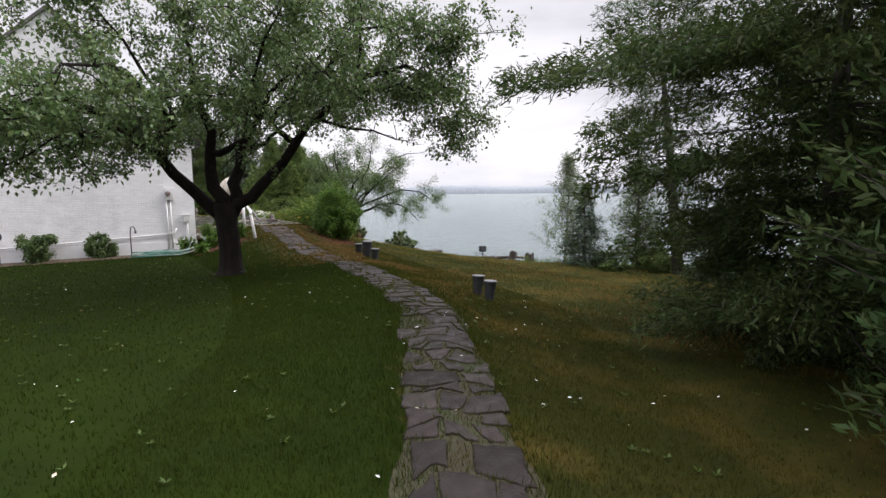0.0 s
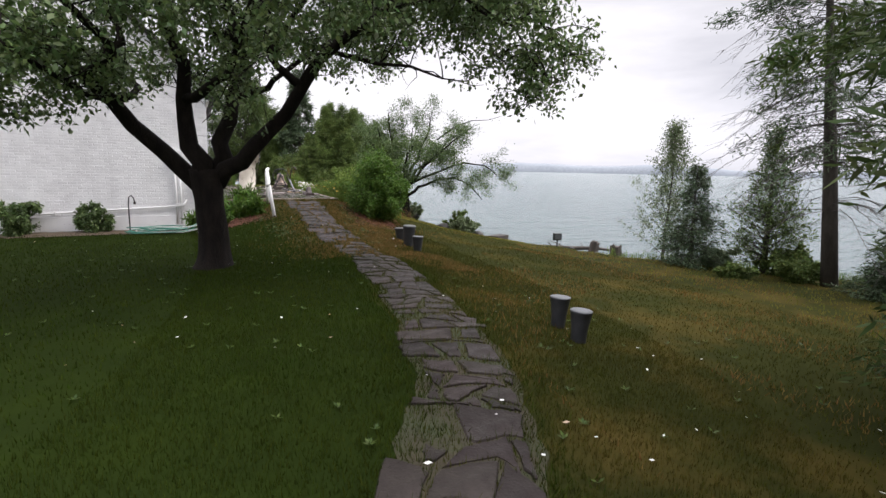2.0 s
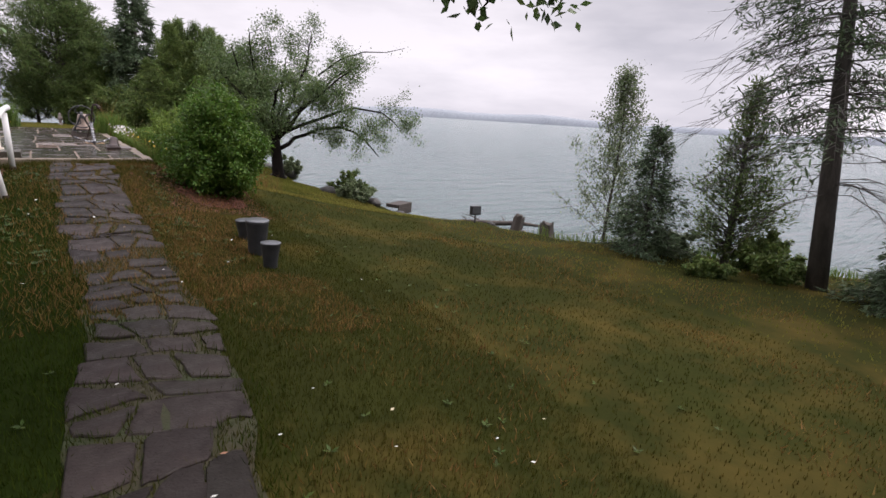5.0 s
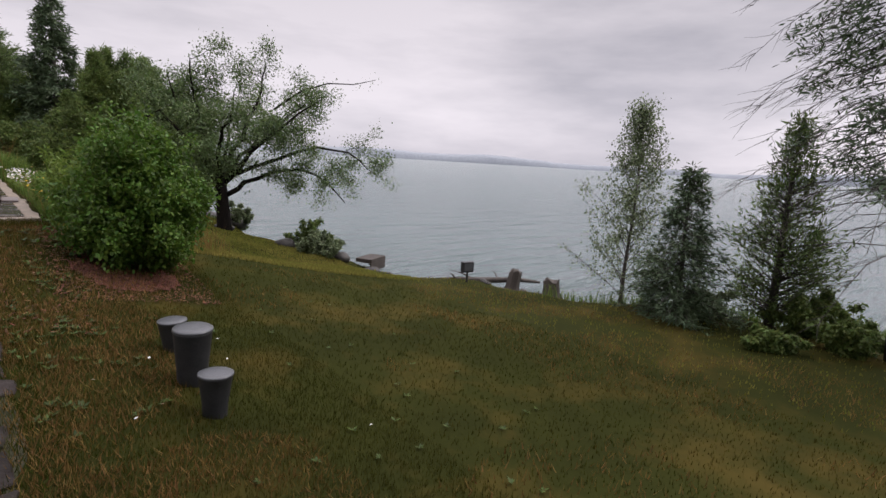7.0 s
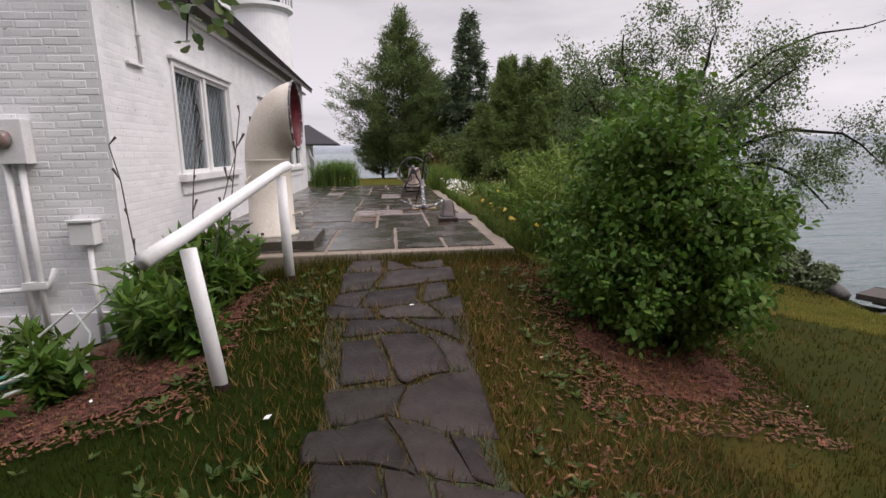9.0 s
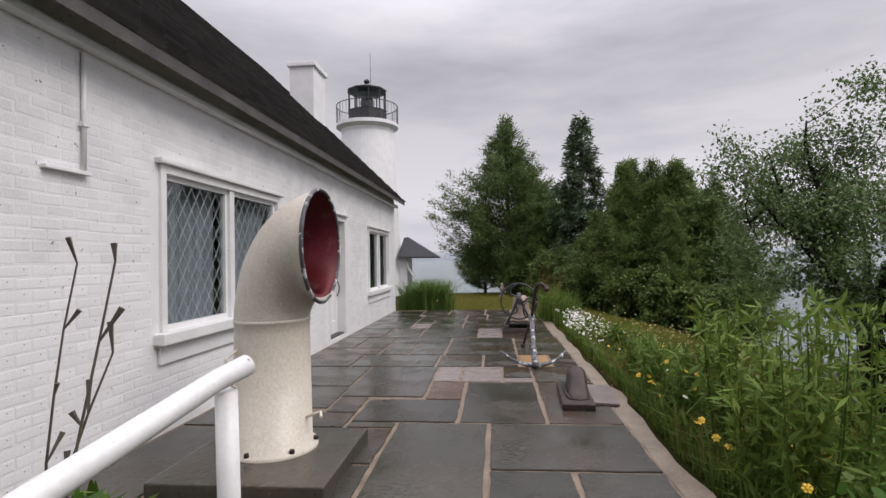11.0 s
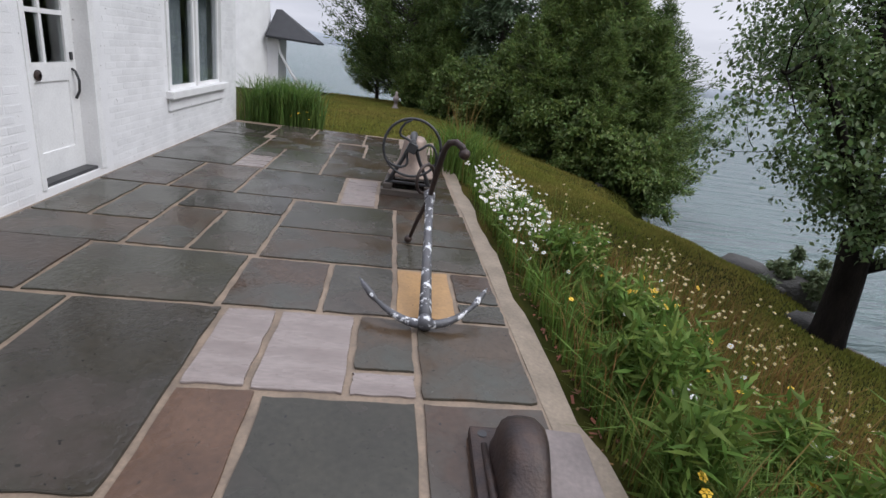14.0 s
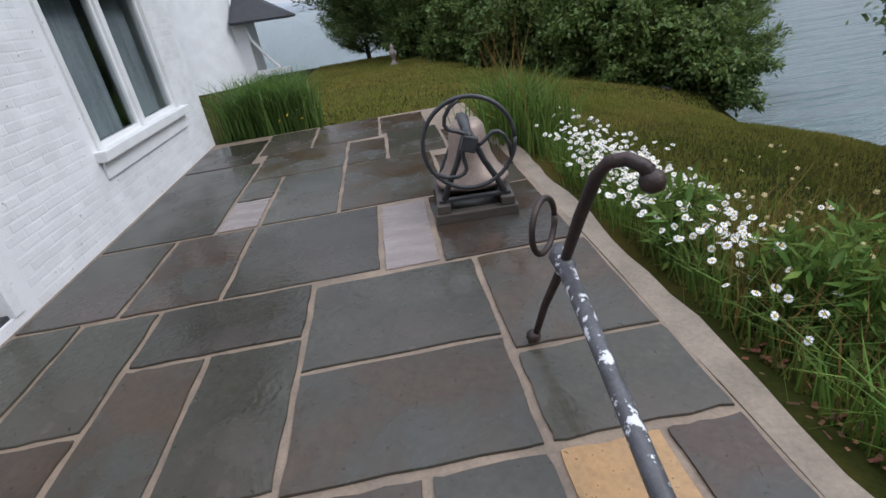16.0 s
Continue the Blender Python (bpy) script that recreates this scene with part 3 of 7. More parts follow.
    limbs = [
        # (points from the fork, start radius, end radius)
        ([(0.12, 0, 1.55), (0.55, -0.25, 1.95), (0.95, -0.45, 2.45), (1.55, -0.8, 3.3), (2.2, -1.2, 4.1), (3.0, -1.6, 4.9), (4.0, -2.1, 5.2), (5.0, -2.6, 4.6), (5.5, -2.9, 3.9)], 0.17, 0.035),
        ([(-0.1, 0, 1.6), (-0.3, -0.1, 2.2), (-0.35, -0.2, 3.0), (-0.5, -0.3, 4.0), (-0.7, -0.5, 5.2), (-0.8, -0.6, 6.2)], 0.20, 0.03),
        ([(0.05, 0.05, 1.6), (0.2, 0.1, 2.3), (0.45, 0.15, 3.1), (0.7, 0.3, 4.1), (1.2, 0.5, 5.2), (1.6, 0.8, 6.1)], 0.19, 0.03),
        ([(-0.18, 0.05, 1.55), (-0.7, 0.1, 2.1), (-1.4, -0.1, 2.9), (-2.3, -0.5, 3.7), (-3.3, -1.0, 4.0), (-4.4, -1.5, 3.3), (-5.2, -2.0, 2.3)], 0.17, 0.03),
        ([(0.1, 0.15, 1.6), (0.4, 0.6, 2.2), (0.6, 1.3, 3.1), (0.8, 2.0, 4.0), (1.0, 2.7, 4.6), (1.1, 3.3, 4.8)], 0.15, 0.025),
        ([(0.0, -0.15, 1.6), (0.05, -0.5, 2.3), (0.3, -1.2, 3.3), (0.6, -2.1, 4.2), (0.9, -3.2, 4.6), (1.1, -4.3, 4.3)], 0.15, 0.025),
        ([(-0.1, 0.12, 1.6), (-0.5, 0.5, 2.4), (-1.1, 1.2, 3.3), (-2.0, 2.2, 4.1), (-3.0, 3.2, 4.2), (-3.8, 4.0, 3.6)], 0.15, 0.025),
        ([(0.1, -0.05, 1.7), (0.5, 0.0, 2.6), (1.2, 0.3, 3.5), (2.2, 0.8, 4.3), (3.1, 1.1, 5.0), (3.9, 1.3, 5.4)], 0.13, 0.025),
        ([(-0.1, -0.1, 1.65), (-0.5, -0.5, 2.5), (-1.2, -1.3, 3.5), (-2.1, -2.4, 4.3), (-3.0, -3.3, 4.1), (-3.8, -4.2, 3.0)], 0.14, 0.025),
        ([(0.1, -0.1, 1.7), (0.45, -0.3, 2.7), (1.0, -0.6, 3.8), (1.8, -0.9, 5.0), (2.6, -1.2, 6.0), (3.3, -1.4, 6.6)], 0.14, 0.025),
        ([(-0.1, -0.1, 1.7), (-0.5, -0.3, 2.8), (-1.2, -0.6, 4.0), (-2.0, -0.9, 5.2), (-2.9, -1.2, 6.0)], 0.14, 0.025),
        ([(0.0, -0.1, 1.7), (0.1, -0.7, 2.9), (0.3, -1.5, 4.2), (0.5, -2.2, 5.3), (0.8, -2.9, 6.0)], 0.13, 0.025),
        ([(1.0, -0.6, 2.5), (1.7, -1.4, 3.5), (2.6, -2.2, 4.4), (3.5, -2.8, 4.6), (4.3, -3.2, 4.1), (4.8, -3.5, 3.3)], 0.09, 0.02),
        ([(0.8, -0.7, 3.5), (1.6, -1.8, 4.9), (2.5, -2.6, 5.7), (3.5, -3.0, 6.0), (4.4, -3.3, 5.6)], 0.09, 0.02),
        ([(-0.6, -0.5, 2.4), (-1.4, -1.3, 3.0), (-2.3, -2.1, 3.3), (-3.2, -2.7, 3.0), (-4.0, -3.1, 2.4)], 0.09, 0.02),
        ([(0.6, 0.1, 3.2), (1.6, -0.1, 4.3), (2.6, -0.3, 5.2), (3.8, -0.5, 5.5), (4.6, -1.0, 5.3), (5.2, -1.5, 4.8)], 0.10, 0.02),
    ]
    laid = []
    for i, (pts, r0, r1) in enumerate(limbs):
        if i > 3:
            # a secondary limb leaves the nearest limb above the fork
            to = Vector(pts[2])
            root = min((q for q in laid if 2.0 + 0.12 * (i % 4) < q.z < to.z - 0.15), key=lambda q: (q - to).length)
            pts, r0 = [tuple(root), tuple(root.lerp(to, 0.5) + Vector((0, 0, -0.06)))] + list(pts[2:]), min(r0, 0.15) * 0.62
        fine = []
        for a, b in zip(pts, pts[1:]):
            a, b = Vector(a), Vector(b)
            fine += [a, a.lerp(b, 0.5) + Vector((sk.rng.gauss(0, 0.06), sk.rng.gauss(0, 0.06), sk.rng.gauss(0, 0.06)))]
        fine.append(Vector(pts[-1]))
        sk.limb(fine, r0, 0.01, 9)
        laid += fine[1:len(fine) * 2 // 3]
        sk.spray(fine, 0.018, 2, 1.3, 10, 0.085, 0.35)
        sk.spray(fine[-3:], 0.016, 1, 0.8, 9, 0.07, 0.3)
    return sk


def make_apple():
    sk = apple_tree_big()
    # a low sprig that hangs out over the flower bed, and a nearly bare drooping limb
    sk.limb([(1.1, 3.3, 4.8), (1.4, 4.3, 4.4), (1.55, 4.68, 3.6), (1.7, 4.78, 2.95)], 0.02, 0.007, 5)
    sprig = [(1.7, 4.78, 2.95), (1.69, 4.77, 2.85), (1.67, 4.76, 2.75), (1.66, 4.75, 2.66), (1.65, 4.75, 2.58)]
    sk.limb(sprig, 0.007, 0.004, 4)
    bare = [(1.8, -0.6, 4.0), (2.2, -1.2, 3.8), (2.6, -1.8, 3.6), (2.9, -2.4, 3.5), (3.2, -3.0, 3.25)]
    sk.limb(bare, 0.05, 0.015, 7)
    for p in bare[1:]:
        for _ in range(4):
            sk.limb(sk.wander(p, (sk.rng.gauss(0.3, 0.6), sk.rng.gauss(-0.3, 0.6), sk.rng.gauss(0, 0.5)), 0.7, 4, 0.05, 0.25), 0.012, 0.003, 4)
    tips = [(Vector(p) + Vector((dx + sk.rng.gauss(0, 0.04), dy + sk.rng.gauss(0, 0.04), dz)), 1.0) for p in sprig for dx, dy, dz in ((0.0, 0, 0), (0.1, 0.02, 0.12), (-0.14, 0.05, 0.22), (0.2, 0.05, 0.2))]
    pts = [q for q in sk.leaf_at if q[0].z > 2.1 + 1.6 * math.exp(-((q[0].x ** 2 + q[0].y ** 2) / 1.9)) and not (q[0].y > 3.2 and q[0].z < 3.9)]
    crown = leaves(pts, 4, 0.1, 0.09, M["apple_leaf"], 3)
    tree = finish_tree("apple_tree", sk, crown, M["bark"], pose(4.2, 13.6, land(4.2, 13.6) - 0.03),
                       "old spreading apple tree with a dark forked trunk on the lawn")
    tagged(part("hanging_sprig", leaves(tips, 4, 0.095, 0.03, M["apple_leaf"], 5, aspect=0.62, name="hanging_sprig", rounded=True), None, tree), kind="stuff")
    return tree


make_apple()


def small_apple():
    sk = Skeleton(23)
    tube([(0, 0, -0.2), (0, 0, 0.2), (-0.05, 0, 0.9), (-0.1, 0.05, 1.5)], [0.26, 0.2, 0.17, 0.17], 12, sk.bm)
    limbs = [
        ([(-0.05, 0, 1.0), (0.5, -0.2, 1.45), (1.2, -0.4, 1.75), (2.0, -0.7, 1.9), (2.8, -1.0, 1.5), (3.3, -1.2, 0.9)], 0.1, 0.02),
        ([(-0.1, 0, 1.4), (-0.4, 0.1, 2.2), (-0.6, 0.2, 3.1), (-0.7, 0.3, 4.0), (-0.75, 0.3, 4.8)], 0.12, 0.02),
        ([(-0.05, 0, 1.4), (0.3, 0.2, 2.3), (0.8, 0.3, 3.3), (1.2, 0.2, 4.2), (1.3, 0.1, 4.9)], 0.11, 0.02),
        ([(-0.1, 0, 1.4), (-0.6, -0.1, 2.1), (-1.2, -0.2, 2.8), (-1.7, -0.3, 3.3), (-2.1, -0.4, 3.1)], 0.1, 0.02),
        ([(0, 0, 1.4), (0.7, 0.6, 2.2), (1.5, 1.0, 2.9), (2.2, 1.4, 3.4), (2.9, 1.6, 3.2)], 0.1, 0.02),
        ([(-0.1, 0, 1.4), (-0.5, -0.9, 2.2), (-0.7, -1.8, 2.9), (-0.8, -2.6, 3.2)], 0.1, 0.02),
        ([(0, 0, 1.4), (0.4, -0.8, 2.3), (1.1, -1.4, 3.1), (1.9, -1.7, 3.8)], 0.1, 0.02),
        ([(0, 0, 1.5), (0.9, -0.2, 2.6), (1.8, -0.3, 3.5), (2.5, -0.4, 4.1)], 0.08, 0.02),
        ([(-0.1, 0, 1.5), (-0.7, 0.3, 2.7), (-1.1, 0.4, 3.6), (-1.3, 0.4, 4.3)], 0.08, 0.02),
        ([(0, 0, 1.5), (0.5, 0.9, 2.7), (0.9, 1.6, 3.7), (1.1, 2.0, 4.3)], 0.08, 0.02),
        ([(0, 0, 1.5), (1.4, -0.6, 2.2), (2.4, -1.0, 2.6), (3.3, -1.3, 2.5), (3.9, -1.5, 2.0)], 0.08, 0.02),
        ([(0, 0, 1.4), (-0.2, 0.8, 2.3), (-0.3, 1.4, 3.1), (-0.4, 1.9, 3.4)], 0.1, 0.02),
    ]
    for pts, r0, r1 in limbs:
        fine = []
        for a, b in zip(pts, pts[1:]):
            a, b = Vector(a), Vector(b)
            fine += [a, a.lerp(b, 0.5) + Vector((sk.rng.gauss(0, 0.05), sk.rng.gauss(0, 0.05), sk.rng.gauss(0, 0.05)))]
        fine.append(Vector(pts[-1]))
        sk.limb(fine, r0 * 0.8, r1 * 0.7, 7)
        sk.spray(fine, 0.010, 2, 0.95, 8, 0.03, 0.2)
    # one bare long shoot that leans out of the crown
    shoot = [(1.2, -0.6, 3.6), (1.9, -0.9, 4.2), (2.6, -1.2, 4.5), (3.3, -1.5, 4.55), (3.9, -1.75, 4.75)]
    sk.limb(shoot, 0.035, 0.008, 5)
    sk.leaf_at += [(Vector(p), 1) for p in shoot[2:]] + [(Vector((3.6, -1.6, 4.65)), 1)]
    crown = leaves([q for q in sk.leaf_at if noise.noise(q[0] * 1.25) > -0.28 and (q[0].z > 1.35 or q[0].x > 1.2)], 9, 0.072, 0.13, M["apple_leaf"], 8)
    return finish_tree("apple_tree", sk, crown, M["bark"], pose(13.6, 27.4, land(13.6, 27.4)) @ Matrix.Diagonal((1.1, 1.1, 1.08, 1)),
                       "small gnarled apple tree on the bank above the lake")


small_apple()


def conifer(seed, height, radius, kind, dense=1.0):
    """A cedar (dense upright sprays) or spruce (tiers of drooping boughs)."""
    rng = random.Random(seed)
    sk = Skeleton(seed)
    tube([(0, 0, -0.3), (0.02, 0, height * 0.3), (0, 0.03, height * 0.7), (0, 0, height)], [height * 0.018 + 0.03, height * 0.014 + 0.02, height * 0.008, 0.008], 8, sk.bm)
    at, ways = [], []
    z = height * (0.04 if kind != "pine" else 0.32)
    while z < height * 0.985:
        u = z / height
        if kind == "cedar":
            reach = radius * (1 - u) ** 1.05 * (0.6 + 0.4 * smooth01(u * 6))
        elif kind == "sweeping":
            reach = radius * (0.66 + 0.34 * smooth01((u - 0.2) / 0.18)) * (1 - smooth01((u - 0.5) / 0.5) * 0.9)
        elif kind == "pine":
            reach = radius * (0.75 + 0.25 * math.sin(u * 9)) * (1 - 0.55 * u)
        else:
            reach = radius * (1 - u) ** 0.9
        boughs = 6 if kind != "pine" else 5
        if kind == "sweeping":
            boughs = 7
        for _ in range(boughs):
            a = rng.uniform(0, 2 * math.pi)
            r = reach * (rng.uniform(0.45, 1.25) if kind == "cedar" else rng.uniform(0.5, 1.15)) + 0.08
            rise = {"cedar": rng.uniform(0.2, 0.75), "spruce": -0.12, "pine": -0.18, "sweeping": -0.10}[kind]
            steps = 5
            pts = [Vector((0, 0, z))]
            for k in range(1, steps + 1):
                f = k / steps
                dz = rise * r * (f if kind == "cedar" else f * f * 1.3 - 0.25 * f)
                pts.append(Vector((math.cos(a) * r * f, math.sin(a) * r * f, z + dz + rng.gauss(0, 0.03))))
            sk.limb(pts, 0.012 + 0.012 * (1 - u) * height / 6, 0.004, 4)
            n = max(3, int(r * (9 if kind != "pine" else 7) * dense))
            for _ in range(n):
                f = rng.uniform(0.22 if kind != "pine" else 0.4, 1.0) ** (0.75 if kind == "cedar" else 1.0)
                k = min(steps - 1, int(f * steps))
                p = pts[k].lerp(pts[k + 1], f * steps - k)
                side = rng.choice((-1, 1)) * rng.uniform(0.05, 0.3) * r * (1.15 - f)
                p = p + Vector((-math.sin(a) * side, math.cos(a) * side, rng.gauss(0, 0.05)))
                at.append(p)
                w = Vector((math.cos(a), math.sin(a), 0.5 if kind == "cedar" else -0.25))
                w = w + Vector((-math.sin(a), math.cos(a), 0)) * rng.choice((-1, 1)) * rng.uniform(0.2, 1.0)
                ways.append(w.normalized())
        z += height * (0.02 if kind == "cedar" else 0.028 if kind == "spruce" else 0.03) * rng.uniform(0.7, 1.3)
    if kind == "cedar":
        # upright plumes that break the outline
        for _ in range(int(8 + 2 * height)):
            u = rng.uniform(0.25, 0.93)
            a, r = rng.uniform(0, 2 * math.pi), radius * (1 - u) ** 1.05 * rng.uniform(0.6, 1.15)
            tip = rng.uniform(0.09, 0.17) * height
            foot = Vector((math.cos(a) * r * 0.7, math.sin(a) * r * 0.7, u * height - tip * 0.5))
            plume = [foot, foot + Vector((math.cos(a) * r * 0.22, math.sin(a) * r * 0.22, tip * 0.45)), foot + Vector((math.cos(a) * r * 0.3, math.sin(a) * r * 0.3, tip))]
            sk.limb(plume, 0.012, 0.004, 4)
            for _ in range(int(16 * dense)):
                f = rng.uniform(0, 1)
                k = min(1, int(f * 2))
                w = 0.11 * tip * (1.08 - f)
                at.append(plume[k].lerp(plume[k + 1], f * 2 - k) + Vector((rng.gauss(0, w), rng.gauss(0, w), 0)))
                ways.append(Vector((rng.gauss(0, 0.35), rng.gauss(0, 0.35), 1)).normalized())
    if kind == "pine":
        # grey dead limbs with fine drooping twigs below and among the live boughs
        for _ in range(110):
            z = height * rng.uniform(0.2, 0.85)
            a, r = rng.uniform(0, 2 * math.pi), radius * rng.uniform(0.4, 0.82) * (1.1 - 0.5 * z / height)
            dead = [Vector((math.cos(a) * r * f, math.sin(a) * r * f, z + 0.12 * r * f - 0.5 * r * f * f + rng.gauss(0, 0.05))) for f in (0, 0.25, 0.5, 0.75, 1.0)]
            sk.limb(dead, 0.013, 0.004, 4)
            for _ in range(int(14 * r / 2)):
                f = rng.uniform(0.2, 1.0)
                k = min(3, int(f * 4))
                p = dead[k].lerp(dead[k + 1], f * 4 - k)
                w = a + rng.choice((-1, 1)) * rng.uniform(0.3, 1.1)
                sk.limb(sk.wander(p, (math.cos(w), math.sin(w), -0.25), rng.uniform(0.3, 0.75), 3, 0.08, 0.12), 0.006, 0.002, 3)
    return sk, np.array([tuple(p) for p in at]), np.array([tuple(w) for w in ways])


def needle_sprays(at, ways, per, length, width, spread, material, seed, name="crown"):
    """Flat tapering sprays along each bough."""
    rng = np.random.default_rng(seed)
    c = np.repeat(at, per, axis=0)
    w = np.repeat(ways, per, axis=0)
    n = len(c)
    c = c + rng.normal(0, spread, (n, 3))
    d = w + rng.normal(0, 0.55, (n, 3))
    d /= np.linalg.norm(d, axis=1)[:, None]
    up = rng.normal(0, 0.7, (n, 3)) + np.array((0, 0, 1.0))
    s = np.cross(d, up)
    s /= np.linalg.norm(s, axis=1)[:, None] + 1e-9
    L = length * rng.uniform(0.5, 1.3, n)[:, None]
    W = width * rng.uniform(0.6, 1.3, n)[:, None]
    q = np.stack([c, c + d * L * 0.4 + s * W, c + d * L, c + d * L * 0.55 - s * W * 0.8], axis=1)
    return poly_soup(name, q, 4, material)


def make_conifer(seed, height, radius, kind, m, label, per=10, length=0.22, width=0.03, spread=0.09, group="", material=None, name=None, dense=1.0):
    sk, at, ways = conifer(seed, height, radius, kind, dense)
    mt = material or {"cedar": M["cedar_leaf"], "sweeping": M["cedar_leaf"], "spruce": M["spruce_leaf"], "pine": M["spruce_leaf"]}[kind]
    crown = needle_sprays(at, ways, per, length, width, spread, mt, seed)
    return finish_tree(name or {"cedar": "cedar_tree", "sweeping": "cedar_tree", "spruce": "spruce_tree", "pine": "pine_tree"}[kind], sk, crown, M["bark_grey"], m, label, "tree", group)


def at_land(x, y, rz=0, sink=0.05):
    return pose(x, y, land(x, y) - sink, 0, 0, rz)


# the big cedars beside the start of the path
make_conifer(31, 10.8, 5.1, "sweeping", at_land(11.2, 3.3) @ Matrix.Diagonal((1, 0.8, 1, 1)), "large dense dark green cedar with long sweeping boughs beside the lawn", per=14, length=0.16, width=0.02, spread=0.09, dense=2.5)
make_conifer(32, 7.5, 2.0, "cedar", at_land(7.3, 0.1), "dense dark green cedar with low boughs beside the path", per=7, length=0.15, width=0.025, spread=0.09, dense=1.7)
make_conifer(33, 8.5, 2.6, "cedar", at_land(10.2, 0.8), "dense dark green cedar behind the first one", per=9, length=0.2, width=0.026, spread=0.1, dense=1.3)
make_conifer(34, 7.0, 2.4, "cedar", at_land(14.6, 2.2), "dense dark green cedar at the edge of the lawn", per=8, length=0.24, width=0.035, spread=0.1)
# shore trees
make_conifer(41, 3.6, 1.45, "spruce", at_land(19.4, 15.4), "young dark green spruce on the bank above the lake", per=10, length=0.16, width=0.018, spread=0.06)
make_conifer(42, 4.9, 1.45, "cedar", at_land(21.1, 13.9), "slim thin-leaved cedar on the lake bank", per=4, length=0.17, width=0.02, material=M["cedar_far"])
make_conifer(43, 11.5, 5.0, "pine", at_land(20.4, 11.5) @ pose(0, 0, 0, -5, -3, 0), "tall open pine with bare lower branches near the shore", per=13, length=0.2, width=0.02, spread=0.13)
make_conifer(44, 2.6, 1.6, "spruce", at_land(20.2, 9.6), "low bushy spruce under the pine", per=14, length=0.18, width=0.02, spread=0.08)
make_conifer(45, 9.5, 2.6, "pine", at_land(22.5, 8.0), "tall dark pine near the shore", per=16, length=0.26, width=0.028, spread=0.16)
make_conifer(46, 8.0, 2.6, "cedar", at_land(17.0, 4.2), "dark green cedar at the edge of the lawn", per=7, length=0.24, width=0.035, spread=0.1)


def make_birch():
    sk = Skeleton(51)
    trunk = sk.wander((0, 0, -0.2), (0.03, 0, 1), 5.2, 11, 0, 0.025)
    sk.limb(trunk, 0.06, 0.008, 7)
    rng = sk.rng
    for k in range(58):
        u = 0.06 + 0.92 * (k / 57) ** 0.9
        i = min(10, int(u * 11))
        p = trunk[i].lerp(trunk[i + 1], u * 11 - i)
        a = k * 2.4 + rng.uniform(-0.5, 0.5)
        bough = sk.wander(p, (math.cos(a), math.sin(a), 0.75 + 0.8 * u), (2.6 * (1 - u) ** 1.1 + 0.2) * rng.uniform(0.55, 1.2), 5, -0.03, 0.1)
        sk.limb(bough, 0.012, 0.003, 4)
        sk.spray(bough, 0.005, 0, 0.38, 9, 0.02, 0.2)
    crown = leaves(sk.leaf_at, 3, 0.08, 0.075, M["birch_leaf"], 51)
    finish_tree("birch_tree", sk, crown, M["bark_grey"], at_land(19.9, 17.0), "slender pale-leaved young birch on the lake bank")


make_birch()


# the woods behind the terrace
def build_woods():
    rng = random.Random(77)
    kinds = [make_conifer(61, 9.4, 4.7, "cedar", at_land(7.9, 45.8), "tall green cedar at the edge of the woods", per=10, length=0.24, width=0.027, spread=0.13, group="woodland trees", material=M["cedar_far"], dense=1.15),
             make_conifer(62, 9.0, 2.9, "spruce", at_land(11.3, 42.6), "tall dark pointed spruce in the woods", per=10, length=0.3, width=0.04, spread=0.1, group="woodland trees"),
             make_conifer(63, 6.5, 2.5, "cedar", at_land(13.1, 41.0), "green cedar at the edge of the woods", per=10, length=0.22, width=0.025, spread=0.09, group="woodland trees", material=M["wood_leaf"])]
    spots = [(2, 9.3, 42.6, 0.68), (2, 11.4, 40.2, 0.62), (2, 12.3, 38.8, 0.9), (0, 13.9, 40.6, 0.7), (2, 14.0, 38.2, 0.97), (2, 15.2, 37.9, 0.92),
             (2, 6.6, 46.6, 0.75), (0, 9.4, 48.0, 0.8), (2, 8.3, 44.0, 0.55), (2, 13.4, 37.0, 0.65), (2, 15.0, 36.6, 0.65), (0, 16.0, 39.5, 0.68), (2, 13.2, 38.4, 0.82), (2, 14.7, 39.0, 0.93)]
    for k, x, y, s in spots:
        t = copy_thing(kinds[k], at_land(x, y, rng.uniform(0, 360)) @ Matrix.Diagonal((s * rng.uniform(0.9, 1.15), s * rng.uniform(0.9, 1.15), s, 1)))


build_woods()


